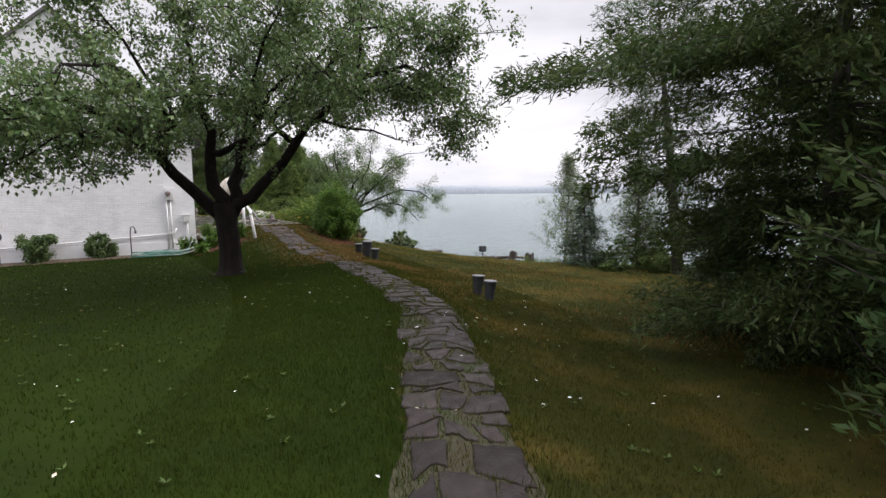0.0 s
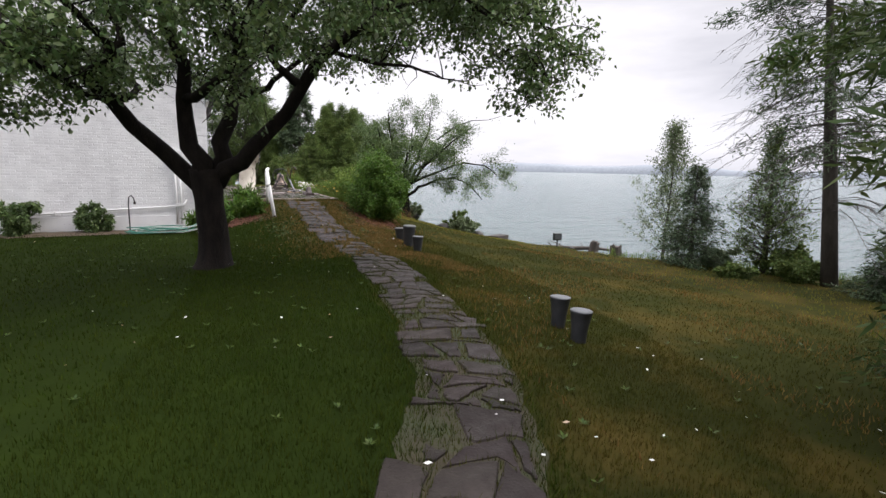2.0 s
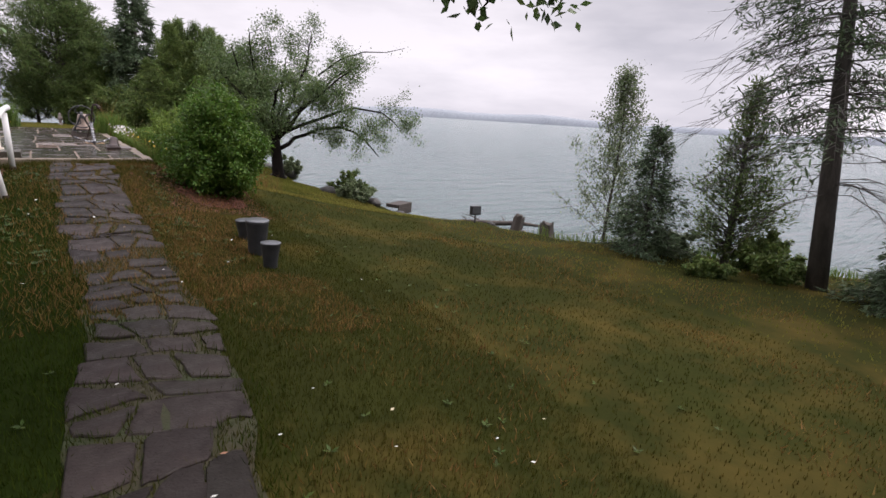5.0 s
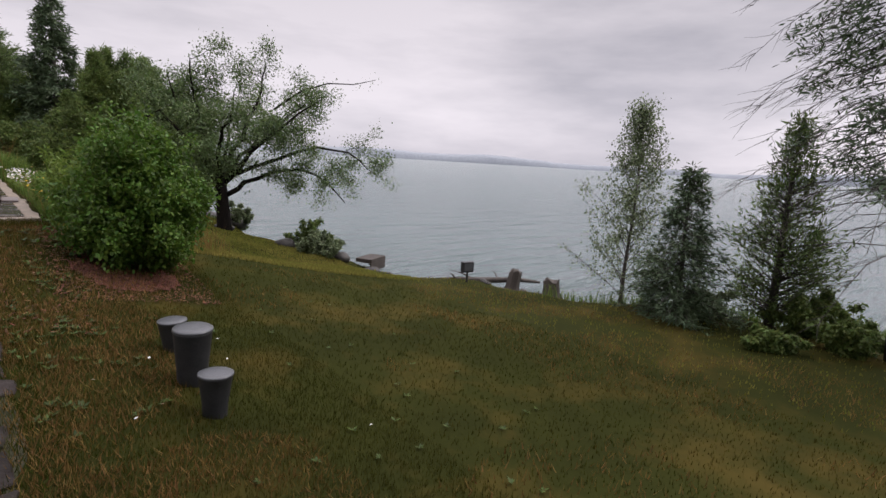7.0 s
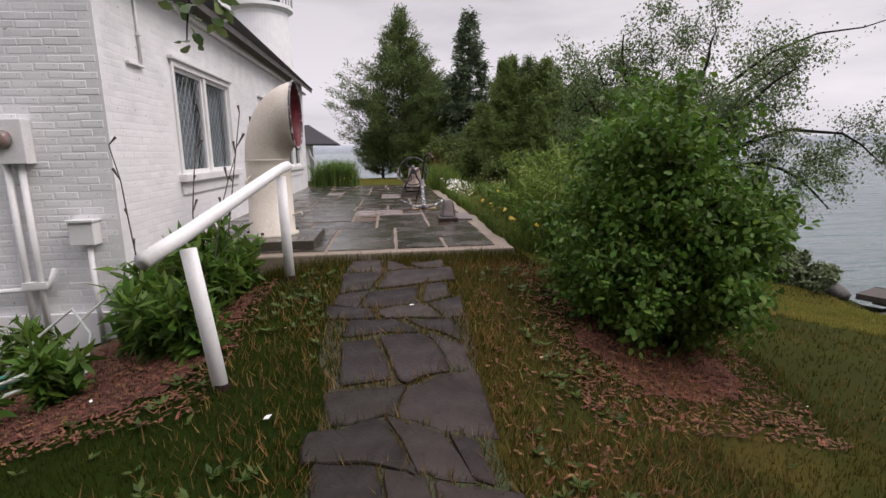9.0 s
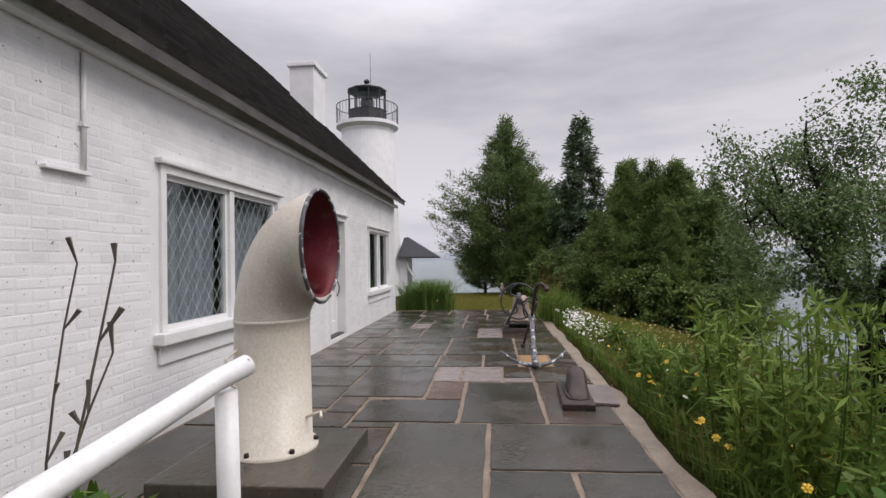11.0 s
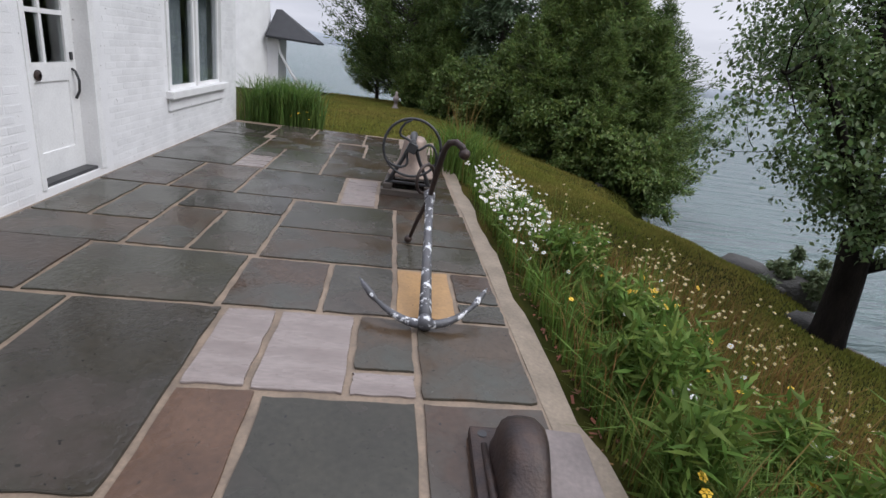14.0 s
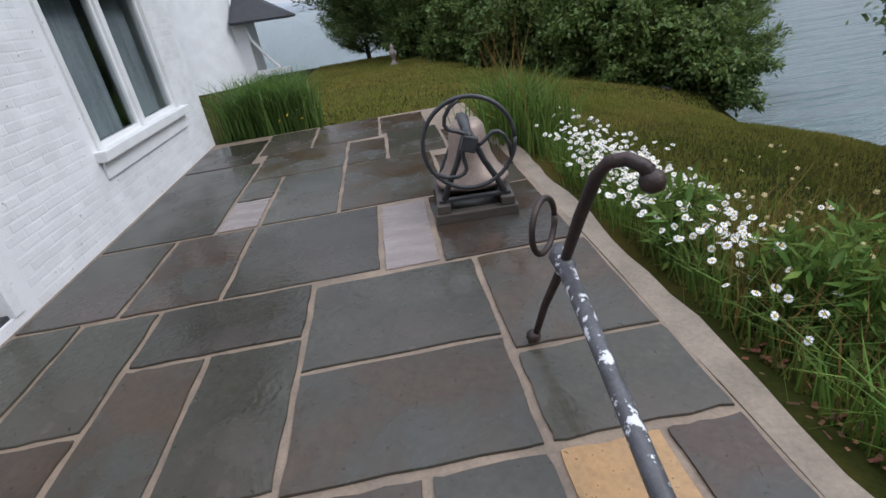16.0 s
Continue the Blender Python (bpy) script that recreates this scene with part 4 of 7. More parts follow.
def leafy_shrub(seed, x, y, rx, ry, h, label, material, size=0.1, stems=26, per=5, name="shrub", group="", rounded=False, skirt=0):
    """A many-stemmed bush; skirt adds low stems that spread over the ground."""
    sk = Skeleton(seed)
    rng = sk.rng
    for i in range(stems + skirt):
        a, s = rng.uniform(0, 6.283), math.sqrt(rng.uniform(0, 1))
        top = Vector((math.cos(a) * s * rx, math.sin(a) * s * ry, h * (1 - 0.45 * s * s) * rng.uniform(0.68, 1.1)))
        if i >= stems:
            s = rng.uniform(0.85, 1.1)
            top = Vector((math.cos(a) * s * rx, math.sin(a) * s * ry, h * rng.uniform(0.12, 0.45)))
        base = Vector((math.cos(a) * s * rx * 0.25, math.sin(a) * s * ry * 0.25, -0.1))
        mid = base.lerp(top, 0.5) + Vector((0, 0, h * 0.08))
        pts = [base, base.lerp(mid, 0.5), mid, mid.lerp(top, 0.5) + Vector((rng.gauss(0, 0.05), rng.gauss(0, 0.05), 0.04 * h)), top]
        sk.limb(pts, 0.018 * h / 2 + 0.004, 0.003, 4)
        sk.spray(pts, 0.006, 1, 0.42 * h / 2.2, 8, 0.02, 0.12)
    crown = leaves(sk.leaf_at, per, size, 0.06 * h / 2, material, seed, aspect=0.6, rounded=rounded)
    t = empty(name, at_land(x, y), label, "shrub", group)
    tagged(part("stem", sk.bm, M["bark_grey"], t), kind="stuff")
    part("foliage", crown, None, t)
    return t


leafy_shrub(71, 9.35, 19.35, 0.72, 0.85, 2.0, "big uneven leafy green shrub at the corner of the terrace", M["shrub_leaf"], 0.06, 46, 7, rounded=True, skirt=20)
leafy_shrub(72, -0.15, 19.7, 0.5, 0.45, 1.0, "small dark green shrub against the white gable wall", M["apple_leaf"], 0.08, 12, 4, group="wall shrubs")
leafy_shrub(73, 1.45, 19.8, 0.55, 0.5, 0.75, "low dark green shrub against the white gable wall", M["apple_leaf"], 0.08, 12, 4, group="wall shrubs")


for i, (x, y, r, h) in enumerate(((9.6, 40.6, 1.0, 2.3), (10.9, 39.0, 1.0, 2.6), (12.0, 37.4, 1.1, 2.2), (13.1, 36.0, 1.0, 2.0), (14.2, 35.6, 1.0, 2.3), (8.4, 43.0, 0.9, 1.8), (10.2, 38.8, 0.8, 1.5))):
    leafy_shrub(500 + i, x, y, r, r, h, "leafy green sapling thicket at the foot of the woods", M["wood_leaf"], 0.13, 22, 4, group="woodland undergrowth", skirt=8)


# ---- house and terrace: large forms ----
GABLE_Y, FRONT_X, END_Y, WEST_X, EAVE_Z, RIDGE_X, RIDGE_Z = 20.25, 4.4, 31.9, -3.15, 3.95, 0.62, 7.75
OPENINGS = [(21.85, 24.2, 1.62, 3.0), (26.15, 27.2, 0.86, 2.98), (28.85, 31.05, 1.52, 2.9)]


def prism(profile, y0, y1, bm=None):
    """A profile in x and z drawn out along y."""
    bm = bm or bmesh.new()
    a = [bm.verts.new((x, y0, z)) for x, z in profile]
    b = [bm.verts.new((x, y1, z)) for x, z in profile]
    n = len(profile)
    for i in range(n):
        bm.faces.new((a[i], a[(i + 1) % n], b[(i + 1) % n], b[i]))
    bm.faces.new(list(reversed(a)))
    bm.faces.new(b)
    bmesh.ops.recalc_face_normals(bm, faces=bm.faces)
    return bm


def build_house_shell():
    house = empty("wall_front", None, "white painted brick house wall facing the lake terrace", "wall", kind="structure")
    # the front wall, with its openings left free
    T = 0.34
    x0, x1 = FRONT_X - T, FRONT_X
    bm = bmesh.new()
    ys = [GABLE_Y + T] + [v for o in OPENINGS for v in o[:2]] + [END_Y]
    for i, (a, b) in enumerate(zip(ys, ys[1:])):
        if i % 2 == 0:
            box(x0, a, -0.4, x1, b, EAVE_Z, bm)
        else:
            o = OPENINGS[i // 2]
            box(x0, a, -0.4, x1, b, o[2], bm)
            box(x0, a, o[3], x1, b, EAVE_Z, bm)
    part("wall_face", bm, M["white_brick"], house)
    for nm, y0, y1, lab in (("wall_gable_south", GABLE_Y, GABLE_Y + T, "white painted brick gable wall above the lawn"), ("wall_gable_north", END_Y - T, END_Y, "white painted brick gable end wall")):
        g = part(nm, prism([(WEST_X, -0.4), (FRONT_X if "south" in nm else FRONT_X - T, -0.4), (FRONT_X if "south" in nm else FRONT_X - T, EAVE_Z - 0.02), (RIDGE_X, RIDGE_Z - 0.12), (WEST_X, EAVE_Z - 0.02)], y0, y1), M["white_brick"])
        tagged(g, lab, "wall", kind="structure")
    tagged(part("wall_back", box(WEST_X, GABLE_Y + T, -0.4, WEST_X + T, END_Y - T, EAVE_Z), M["white_brick"]), "plain white back wall of the house", "wall", kind="structure")
    tagged(part("ceiling", box(WEST_X + T, GABLE_Y + T, 3.2, FRONT_X - T, END_Y - T, 3.3), M["white_paint"]), "plain white ceiling inside the house", "ceiling", kind="structure")
    tagged(part("floor", box(WEST_X + T, GABLE_Y + T, 0.7, FRONT_X - T, END_Y - T, 0.8), M["driftwood"]), "plain wooden floor inside the house", "floor", kind="structure")
    # roof: two slopes with thickness
    roof = empty("roof", None, "steep dark shingle roof of the white house", "roof", kind="structure")
    s = (RIDGE_Z - 3.78) / (4.68 - RIDGE_X)
    for sgn in (1, -1):
        ex = RIDGE_X + sgn * (4.68 - RIDGE_X)
        prof = [(RIDGE_X, RIDGE_Z), (ex, 3.78), (ex, 3.68), (RIDGE_X, RIDGE_Z - 0.11)]
        part("roof_slope", prism(prof, GABLE_Y - 0.12, END_Y + 0.12), M["shingle"], roof)
    # eave fascia
    part("fascia", box(4.412, GABLE_Y - 0.1, 3.62, 4.50, END_Y + 0.1, 3.672), M["white_paint"], roof, "white painted eave board")
    return house


build_house_shell()


def build_tower():
    tower = empty("lighthouse_tower", pose(0.73, 44.0, 0.0), "round white lighthouse tower with a black glazed lantern and gallery", "lighthouse")
    part("shaft", lathe([(1.75, -0.4), (1.7, 0.5), (1.33, 8.7), (1.36, 8.88), (1.48, 8.98), (1.6, 9.03), (1.6, 9.2), (1.3, 9.2)], 48), M["white_brick"], tower, smooth=False)
    lantern = part("lantern_base", lathe([(1.0, 9.2), (1.0, 9.85), (1.04, 9.9)], 10), M["iron"], tower)
    for i in range(10):
        a = 2 * math.pi * i / 10
        part("mullion", box(-0.025, -0.025, 9.9, 0.025, 0.025, 10.95), M["iron"], lantern).matrix_local = pose(math.cos(a) * 0.97, math.sin(a) * 0.97, 0, 0, 0, math.degrees(a))
    part("lamp_lens", lathe([(0.2, 9.9), (0.34, 10.1), (0.36, 10.4), (0.3, 10.6), (0.12, 10.7)], 16), M["bollard_top"], lantern, "grey glass lamp lens", smooth=True)
    part("lantern_roof", lathe([(0.5, 10.86), (1.03, 10.93), (1.04, 10.99), (0.62, 11.16), (0.14, 11.27), (0.08, 11.36), (0.15, 11.45), (0.16, 11.52), (0.1, 11.6), (0.02, 11.63)], 10), M["iron"], tower)
    part("lightning_rod", tube([(0.2, 0, 11.3), (0.2, 0, 13.0)], 0.012, 5), M["iron"], tower)
    part("gallery_rail", tube([(1.58 * math.cos(t * 0.19635), 1.58 * math.sin(t * 0.19635), 10.15) for t in range(33)], 0.022, 6), M["iron"], tower)
    for i in range(40):
        a = 2 * math.pi * i / 40
        part("gallery_post", tube([(1.58 * math.cos(a), 1.58 * math.sin(a), 9.18), (1.58 * math.cos(a), 1.58 * math.sin(a), 10.16)], 0.02 if i % 5 == 0 else 0.009, 5), M["iron"], tower)
    return tower


build_tower()


# ---- windows and door ----
def build_window(name, y0, y1, z0, z1, lights, label):
    """A painted wooden window set back in its opening: casing, sill, sashes, panes and curtains."""
    w = empty(name, None, label, "window", kind="structure")
    X = FRONT_X
    c = 0.07
    part("casing", box(X - 0.12, y0, z0, X + 0.028, y0 + c, z1), M["white_paint"], w, bevel=0.006)
    part("casing", box(X - 0.12, y1 - c, z0, X + 0.028, y1, z1), M["white_paint"], w, bevel=0.006)
    part("window_head", box(X - 0.12, y0 + c, z1 - c, X + 0.028, y1 - c, z1), M["white_paint"], w, bevel=0.006)
    part("drip_moulding", box(X + 0.002, y0 - 0.05, z1 + 0.003, X + 0.07, y1 + 0.05, z1 + 0.05), M["white_paint"], w, bevel=0.012)
    part("window_sill", box(X - 0.14, y0 - 0.08, z0 - 0.10, X + 0.10, y1 + 0.08, z0 - 0.002), M["white_paint"], w, bevel=0.012)
    part("sill_apron", box(X + 0.002, y0 - 0.03, z0 - 0.26, X + 0.03, y1 + 0.03, z0 - 0.105), M["white_brick"], w, bevel=0.006)
    inner0, inner1, zb, zt = y0 + c, y1 - c, z0, z1 - c
    span = (inner1 - inner0) / lights
    for i in range(lights):
        a, b = inner0 + i * span, inner0 + (i + 1) * span
        if i:
            part("mullion", box(X - 0.115, a - 0.045, zb, X + 0.012, a + 0.045, zt), M["white_paint"], w, bevel=0.006)
            a += 0.045
        if i < lights - 1:
            b -= 0.045
        s = 0.045
        fr = box(X - 0.065, a, zb, X - 0.02, a + s, zt)
        box(X - 0.065, b - s, zb, X - 0.02, b, zt, fr)
        box(X - 0.065, a + s, zb, X - 0.02, b - s, zb + s, fr)
        box(X - 0.065, a + s, zt - s, X - 0.02, b - s, zt, fr)
        sash = part("sash", fr, M["white_paint"], w)
        part("pane", box(X - 0.05, a + s, zb + s, X - 0.043, b - s, zt - s), M["glass"], sash).visible_shadow = False
        if y0 < 25:
            # leaded diamond lattice
            lat, y_lo, y_hi, z_lo, z_hi, step = bmesh.new(), a + s, b - s, zb + s, zt - s, 0.2
            for sgn in (1, -1):
                for k in range(-14, 15):
                    ends = []
                    for yy in (y_lo, y_hi):
                        zz = z_lo + k * step + sgn * (yy - y_lo) * 1.45
                        zc = min(z_hi, max(z_lo, zz))
                        ends.append((X - 0.04, yy + (zc - zz) / (sgn * 1.45), zc))
                    if y_lo - 0.001 <= ends[0][1] < ends[1][1] - 0.02 <= y_hi:
                        tube([ends[0], ends[1]], 0.003, 4, lat)
            part("lead_lattice", lat, M["curtain"], sash, "grey leaded diamond lattice")
        # gathered net curtain behind the glass
        bm = bmesh.new()
        n, row = 40, []
        for k in range(n + 1):
            yy = a + s + (b - a - 2 * s) * k / n
            xx = X - 0.17 + 0.018 * math.sin(k * 1.9) + 0.008 * math.sin(k * 4.3)
            row.append((bm.verts.new((xx, yy, zb + 0.02)), bm.verts.new((xx, yy, zt - 0.02))))
        for p, q in zip(row, row[1:]):
            bm.faces.new((p[0], q[0], q[1], p[1]))
        if lights == 2 and y0 < 25:
            part("curtain", bm, M["curtain"], w, "grey net curtain in folds", smooth=True)
        else:
            bm.free()
            # sheet added behind the glass to stand in for its grey reflection
            part("blind", box(X - 0.2, a + s, zb + 0.02, X - 0.185, b - s, zt - 0.02), M["curtain"], w, "added grey backing that gives the panes their reflected tone")
            part("curtain", box(X - 0.18, a + s, zb + 0.02, X - 0.15, a + s + 0.14, zt - 0.02), M["curtain"], w, "grey curtain drawn to the side")
    return w


def glass_material():
    m = bpy.data.materials.new("clear_pane")
    m.use_nodes = True
    n, l = m.node_tree.nodes, m.node_tree.links
    n.clear()
    out, mx = n.new("ShaderNodeOutputMaterial"), n.new("ShaderNodeMixShader")
    tr, gl, fr = n.new("ShaderNodeBsdfTransparent"), n.new("ShaderNodeBsdfGlossy"), n.new("ShaderNodeLayerWeight")
    tr.inputs["Color"].default_value = (0.82, 0.85, 0.85, 1)
    gl.inputs["Roughness"].default_value = 0.02
    pw, sc = n.new("ShaderNodeMath"), n.new("ShaderNodeMath")
    pw.operation, sc.operation = "POWER", "MULTIPLY_ADD"
    pw.inputs[1].default_value = 4.0
    sc.inputs[1].default_value, sc.inputs[2].default_value = 0.75, 0.05
    l.new(fr.outputs["Facing"], pw.inputs[0])
    l.new(pw.outputs["Value"], sc.inputs[0])
    l.new(sc.outputs["Value"], mx.inputs["Fac"])
    l.new(tr.outputs["BSDF"], mx.inputs[1])
    l.new(gl.outputs["BSDF"], mx.inputs[2])
    l.new(mx.outputs["Shader"], out.inputs["Surface"])
    return m


M["glass"] = glass_material()
build_window("window_1", *OPENINGS[0], 2, "wide white wooden window with two sashes and grey net curtains")
build_window("window_2", *OPENINGS[2], 2, "white wooden window with two dark panes")


def build_door():
    d = empty("door_1", None, "closed white panelled door with a glazed upper half", "door", kind="structure")
    y0, y1, z0, z1 = OPENINGS[1]
    X = FRONT_X
    part("casing", box(X - 0.26, y0, z0, X + 0.012, y0 + 0.06, z1), M["white_paint"], d, bevel=0.006)
    part("casing", box(X - 0.26, y1 - 0.10, z0, X + 0.012, y1, z1), M["white_paint"], d, bevel=0.006)
    part("door_head", box(X - 0.26, y0 + 0.06, z1 - 0.09, X + 0.012, y1 - 0.10, z1), M["white_paint"], d, bevel=0.006)
    part("drip_moulding", box(X + 0.002, y0 - 0.05, z1 + 0.003, X + 0.06, y1 + 0.05, z1 + 0.04), M["white_paint"], d, bevel=0.01)
    part("threshold", box(X - 0.30, y0 + 0.061, z0 - 0.05, X - 0.03, y1 - 0.101, z0 + 0.03), M["iron"], d, "dark worn threshold", bevel=0.006)
    a, b = y0 + 0.06, y1 - 0.10
    dx0, dx1 = X - 0.19, X - 0.145
    bm = box(dx0, a, z0 + 0.03, dx1, a + 0.13, z1 - 0.09)
    box(dx0, b - 0.13, z0 + 0.03, dx1, b, z1 - 0.09, bm)
    box(dx0, a + 0.13, z0 + 0.03, dx1, b - 0.13, z0 + 0.25, bm)
    box(dx0, a + 0.13, 1.72, dx1, b - 0.13, 1.88, bm)
    box(dx0, a + 0.13, 2.76, dx1, b - 0.13, z1 - 0.09, bm)
    box(dx0 + 0.012, a + 0.13, z0 + 0.25, dx1 - 0.014, b - 0.13, 1.72, bm)
    leaf = part("door_leaf", bm, M["white_paint"], d)
    part("glazing_bar", box(dx0 + 0.005, a + 0.13, 2.28, dx1 - 0.002, b - 0.13, 2.32), M["white_paint"], leaf)
    part("glazing_bar", box(dx0 + 0.005, (a + b) / 2 - 0.018, 1.88, dx1 - 0.004, (a + b) / 2 + 0.018, 2.76), M["white_paint"], leaf)
    part("pane", box(dx0 + 0.02, a + 0.13, 1.88, dx0 + 0.026, b - 0.13, 2.76), M["glass"], leaf).visible_shadow = False
    part("handle", tube([(dx1, b - 0.07, 1.82), (dx1 + 0.03, b - 0.07, 1.80), (dx1 + 0.06, b - 0.075, 1.72), (dx1 + 0.05, b - 0.07, 1.62), (dx1 + 0.015, b - 0.07, 1.55)], 0.012, 7), M["iron"], leaf, "curved black iron handle", smooth=True)
    part("lock_plate", box(dx1 + 0.001, b - 0.09, 1.9, dx1 + 0.014, b - 0.05, 1.97), M["iron"], leaf, bevel=0.004)
    part("letter_knob", lathe([(0.0, 0), (0.045, 0.004), (0.045, 0.018), (0.02, 0.03)], 16, cap=False), M["rust"], leaf, "dark round door knocker").matrix_local = pose(dx1, a + 0.3, 1.78, 0, 90, 0)
    part("notice", box(dx0 + 0.027, a + 0.15, 1.9, dx0 + 0.03, a + 0.24, 1.99), M["sticker"], leaf, "small blue notice in the pane")
    return d


M["sticker"] = mat("blue_sticker", (0.05, 0.25, 0.45), 0.5, (0.06, 0.3, 0.5), 6, 40, 0)
build_door()


def build_plaques():
    p = empty("wall_plaque", pose(FRONT_X, 25.56, 2.40), "square dark green metal plaque on the white wall", "plaque")
    part("plate", box(0.002, -0.215, -0.155, 0.022, 0.215, 0.155), M["plaque_green"], p, bevel=0.004)
    q = empty("wall_plaque", pose(FRONT_X, 25.64, 1.97), "oval tarnished bronze relief plaque on the white wall", "plaque")
    me = part("plate", lathe([(0.17, 0), (0.17, 0.02), (0.15, 0.03), (0.145, 0.018), (0.001, 0.02)], 32), M["plaque_bronze"], q, smooth=False)
    me.matrix_local = pose(0.002, 0, 0, 0, 90, 0) @ Matrix.Diagonal((1.1, 0.95, 1, 1))
    part("ship_relief", box(0.02, -0.07, -0.08, 0.034, 0.07, 0.1), M["plaque_bronze"], q, "raised ship shape", bevel=0.012)


build_plaques()


# ---- gable wall fittings ----
def build_gable_fittings():
    Y = GABLE_Y
    m = empty("electric_meter", pose(3.6, Y, 0), "white electric meter box with a round dial and two conduits", "meter")
    cabinet = part("cabinet", box(-0.125, -0.14, 1.80, 0.135, -0.003, 2.2), M["white_paint"], m, bevel=0.008)
    part("dial", lathe([(0.085, 0), (0.085, 0.05), (0.072, 0.075), (0.04, 0.085)], 24), M["meter_glass"], cabinet, "round glass dial with a pinkish rim", smooth=True).matrix_local = pose(-0.04, -0.14, 2.02, 90, 0, 0)
    for x in (-0.09, 0.03):
        part("conduit", tube([(x, -0.06, 0.1), (x, -0.06, 1.80)], 0.03, 8), M["white_paint"], m, smooth=True)
    part("clamp", box(-0.12, -0.1, 0.62, 0.1, -0.02, 0.68), M["white_paint"], m)
    b = empty("junction_box", pose(4.1, Y, 0), "small white utility box with a pipe on the gable wall", "utility box")
    part("cabinet", box(-0.11, -0.14, 1.03, 0.11, -0.003, 1.25), M["white_paint"], b, bevel=0.008)
    part("cap", box(-0.125, -0.16, 1.252, 0.125, -0.003, 1.27), M["white_paint"], b)
    part("pipe", tube([(0.03, -0.08, 0.0), (0.03, -0.08, 1.03)], 0.025, 8), M["white_paint"], b, smooth=True)
    t = empty("wall_pipe", None, "long white pipe along the foot of the gable wall", "pipe")
    part("pipe", tube([(-3.0, Y - 0.07, 0.30), (0.0, Y - 0.07, 0.42), (3.3, Y - 0.07, 0.6), (3.7, Y - 0.07, 0.62), (3.78, Y - 0.07, 0.8)], 0.026, 8), M["white_paint"], t, smooth=True)
    for x, z in ((-1.5, 0.36), (0.6, 0.445), (2.4, 0.55)):
        part("bracket", box(x - 0.02, Y - 0.1, z - 0.04, x + 0.02, Y - 0.003, z + 0.04), M["white_paint"], t)
    tagged(part("trim", box(WEST_X, Y - 0.05, -0.4, FRONT_X + 0.02, Y - 0.003, 0.34), M["white_brick"]), "white painted stone plinth at the foot of the gable", "plinth", kind="structure")
    k = empty("wall_conduit", pose(FRONT_X, 21.06, 0), "thin white painted conduit with a ledge on the front wall", "conduit")
    part("pipe", tube([(0.02, 0, 2.8), (0.02, 0, 3.6)], 0.016, 8), M["white_paint"], k, smooth=True)
    part("ledge", box(0.004, -0.32, 2.775, 0.045, 0.04, 2.8), M["white_paint"], k, bevel=0.004)
    part("clip", box(0.004, -0.03, 3.1, 0.045, 0.03, 3.13), M["white_paint"], k)
    s = empty("standpipe", pose(2.35, Y - 0.55, land(2.35, Y - 0.55)), "thin dark bent garden standpipe beside the wall", "standpipe")
    part("pipe", tube([(0, 0, -0.05), (0, 0, 0.75), (0.02, 0, 0.95), (0.08, 0, 1.0), (0.13, 0, 0.93), (0.15, 0, 0.82)], 0.017, 8), M["iron"], s, smooth=True)
    part("tap", box(0.12, -0.03, 0.76, 0.18, 0.03, 0.83), M["rust"], s, bevel=0.008)
    f = empty("garden_light", pose(-1.0, Y - 0.5, land(-1.0, Y - 0.5)), "black globe garden light on a short post", "garden light")
    part("post", tube([(0, 0, -0.05), (0, 0, 0.72)], 0.02, 8), M["iron"], f)
    part("globe", lathe([(0.03, 0.7), (0.09, 0.76), (0.11, 0.84), (0.09, 0.92), (0.02, 0.97)], 16), M["iron"], f, smooth=True)


M["meter_glass"] = mat("meter_dial", (0.32, 0.2, 0.18), 0.15, (0.2, 0.2, 0.2), 20, 60, 0)
build_gable_fittings()


def build_hoses():
    rng = random.Random(9)
    for nm, mt, cx, cy, turns, lab in (("garden_hose", M["hose_green"], 3.15, 19.2, 6, "coiled green garden hose on the bed by the gable"), ("garden_hose", M["hose_white"], 3.4, 19.25, 6, "coiled pale garden hose on the bed by the gable")):
        pts = []
        for i in range(turns * 22):
            a = i * 2 * math.pi / 22 + (1.0 if mt is M["hose_white"] else 0)
            r = 0.42 + 0.2 * math.sin(i * 0.11) + rng.uniform(-0.015, 0.015)
            x, y = cx + 1.45 * r * math.cos(a), cy + 0.75 * r * math.sin(a)
            pts.append((x, y, land(x, y) + 0.03 + 0.16 * abs(math.sin(i * 0.037)) * (0.4 + 0.6 * (i / (turns * 22))) + 0.02 * math.sin(a * 2 + i * 0.05)))
        h = empty(nm, None, lab, "hose", "garden hoses")
        part("coil", tube(pts, 0.0125, 6), mt, h, smooth=True)
        x, y = pts[-1][0], pts[-1][1]
        part("loop", tube([pts[-1], (x + 0.15, y + 0.2, land(x, y) + 0.42), (x + 0.35, y + 0.35, land(x, y) + 0.6), (x + 0.55, y + 0.2, land(x, y) + 0.42), (x + 0.62, y - 0.1, land(x, y) + 0.1), (x + 0.5, y - 0.5, land(x + 0.5, y - 0.5) + 0.02)], 0.0125, 6), M["hose_white"], h, smooth=True)


build_hoses()


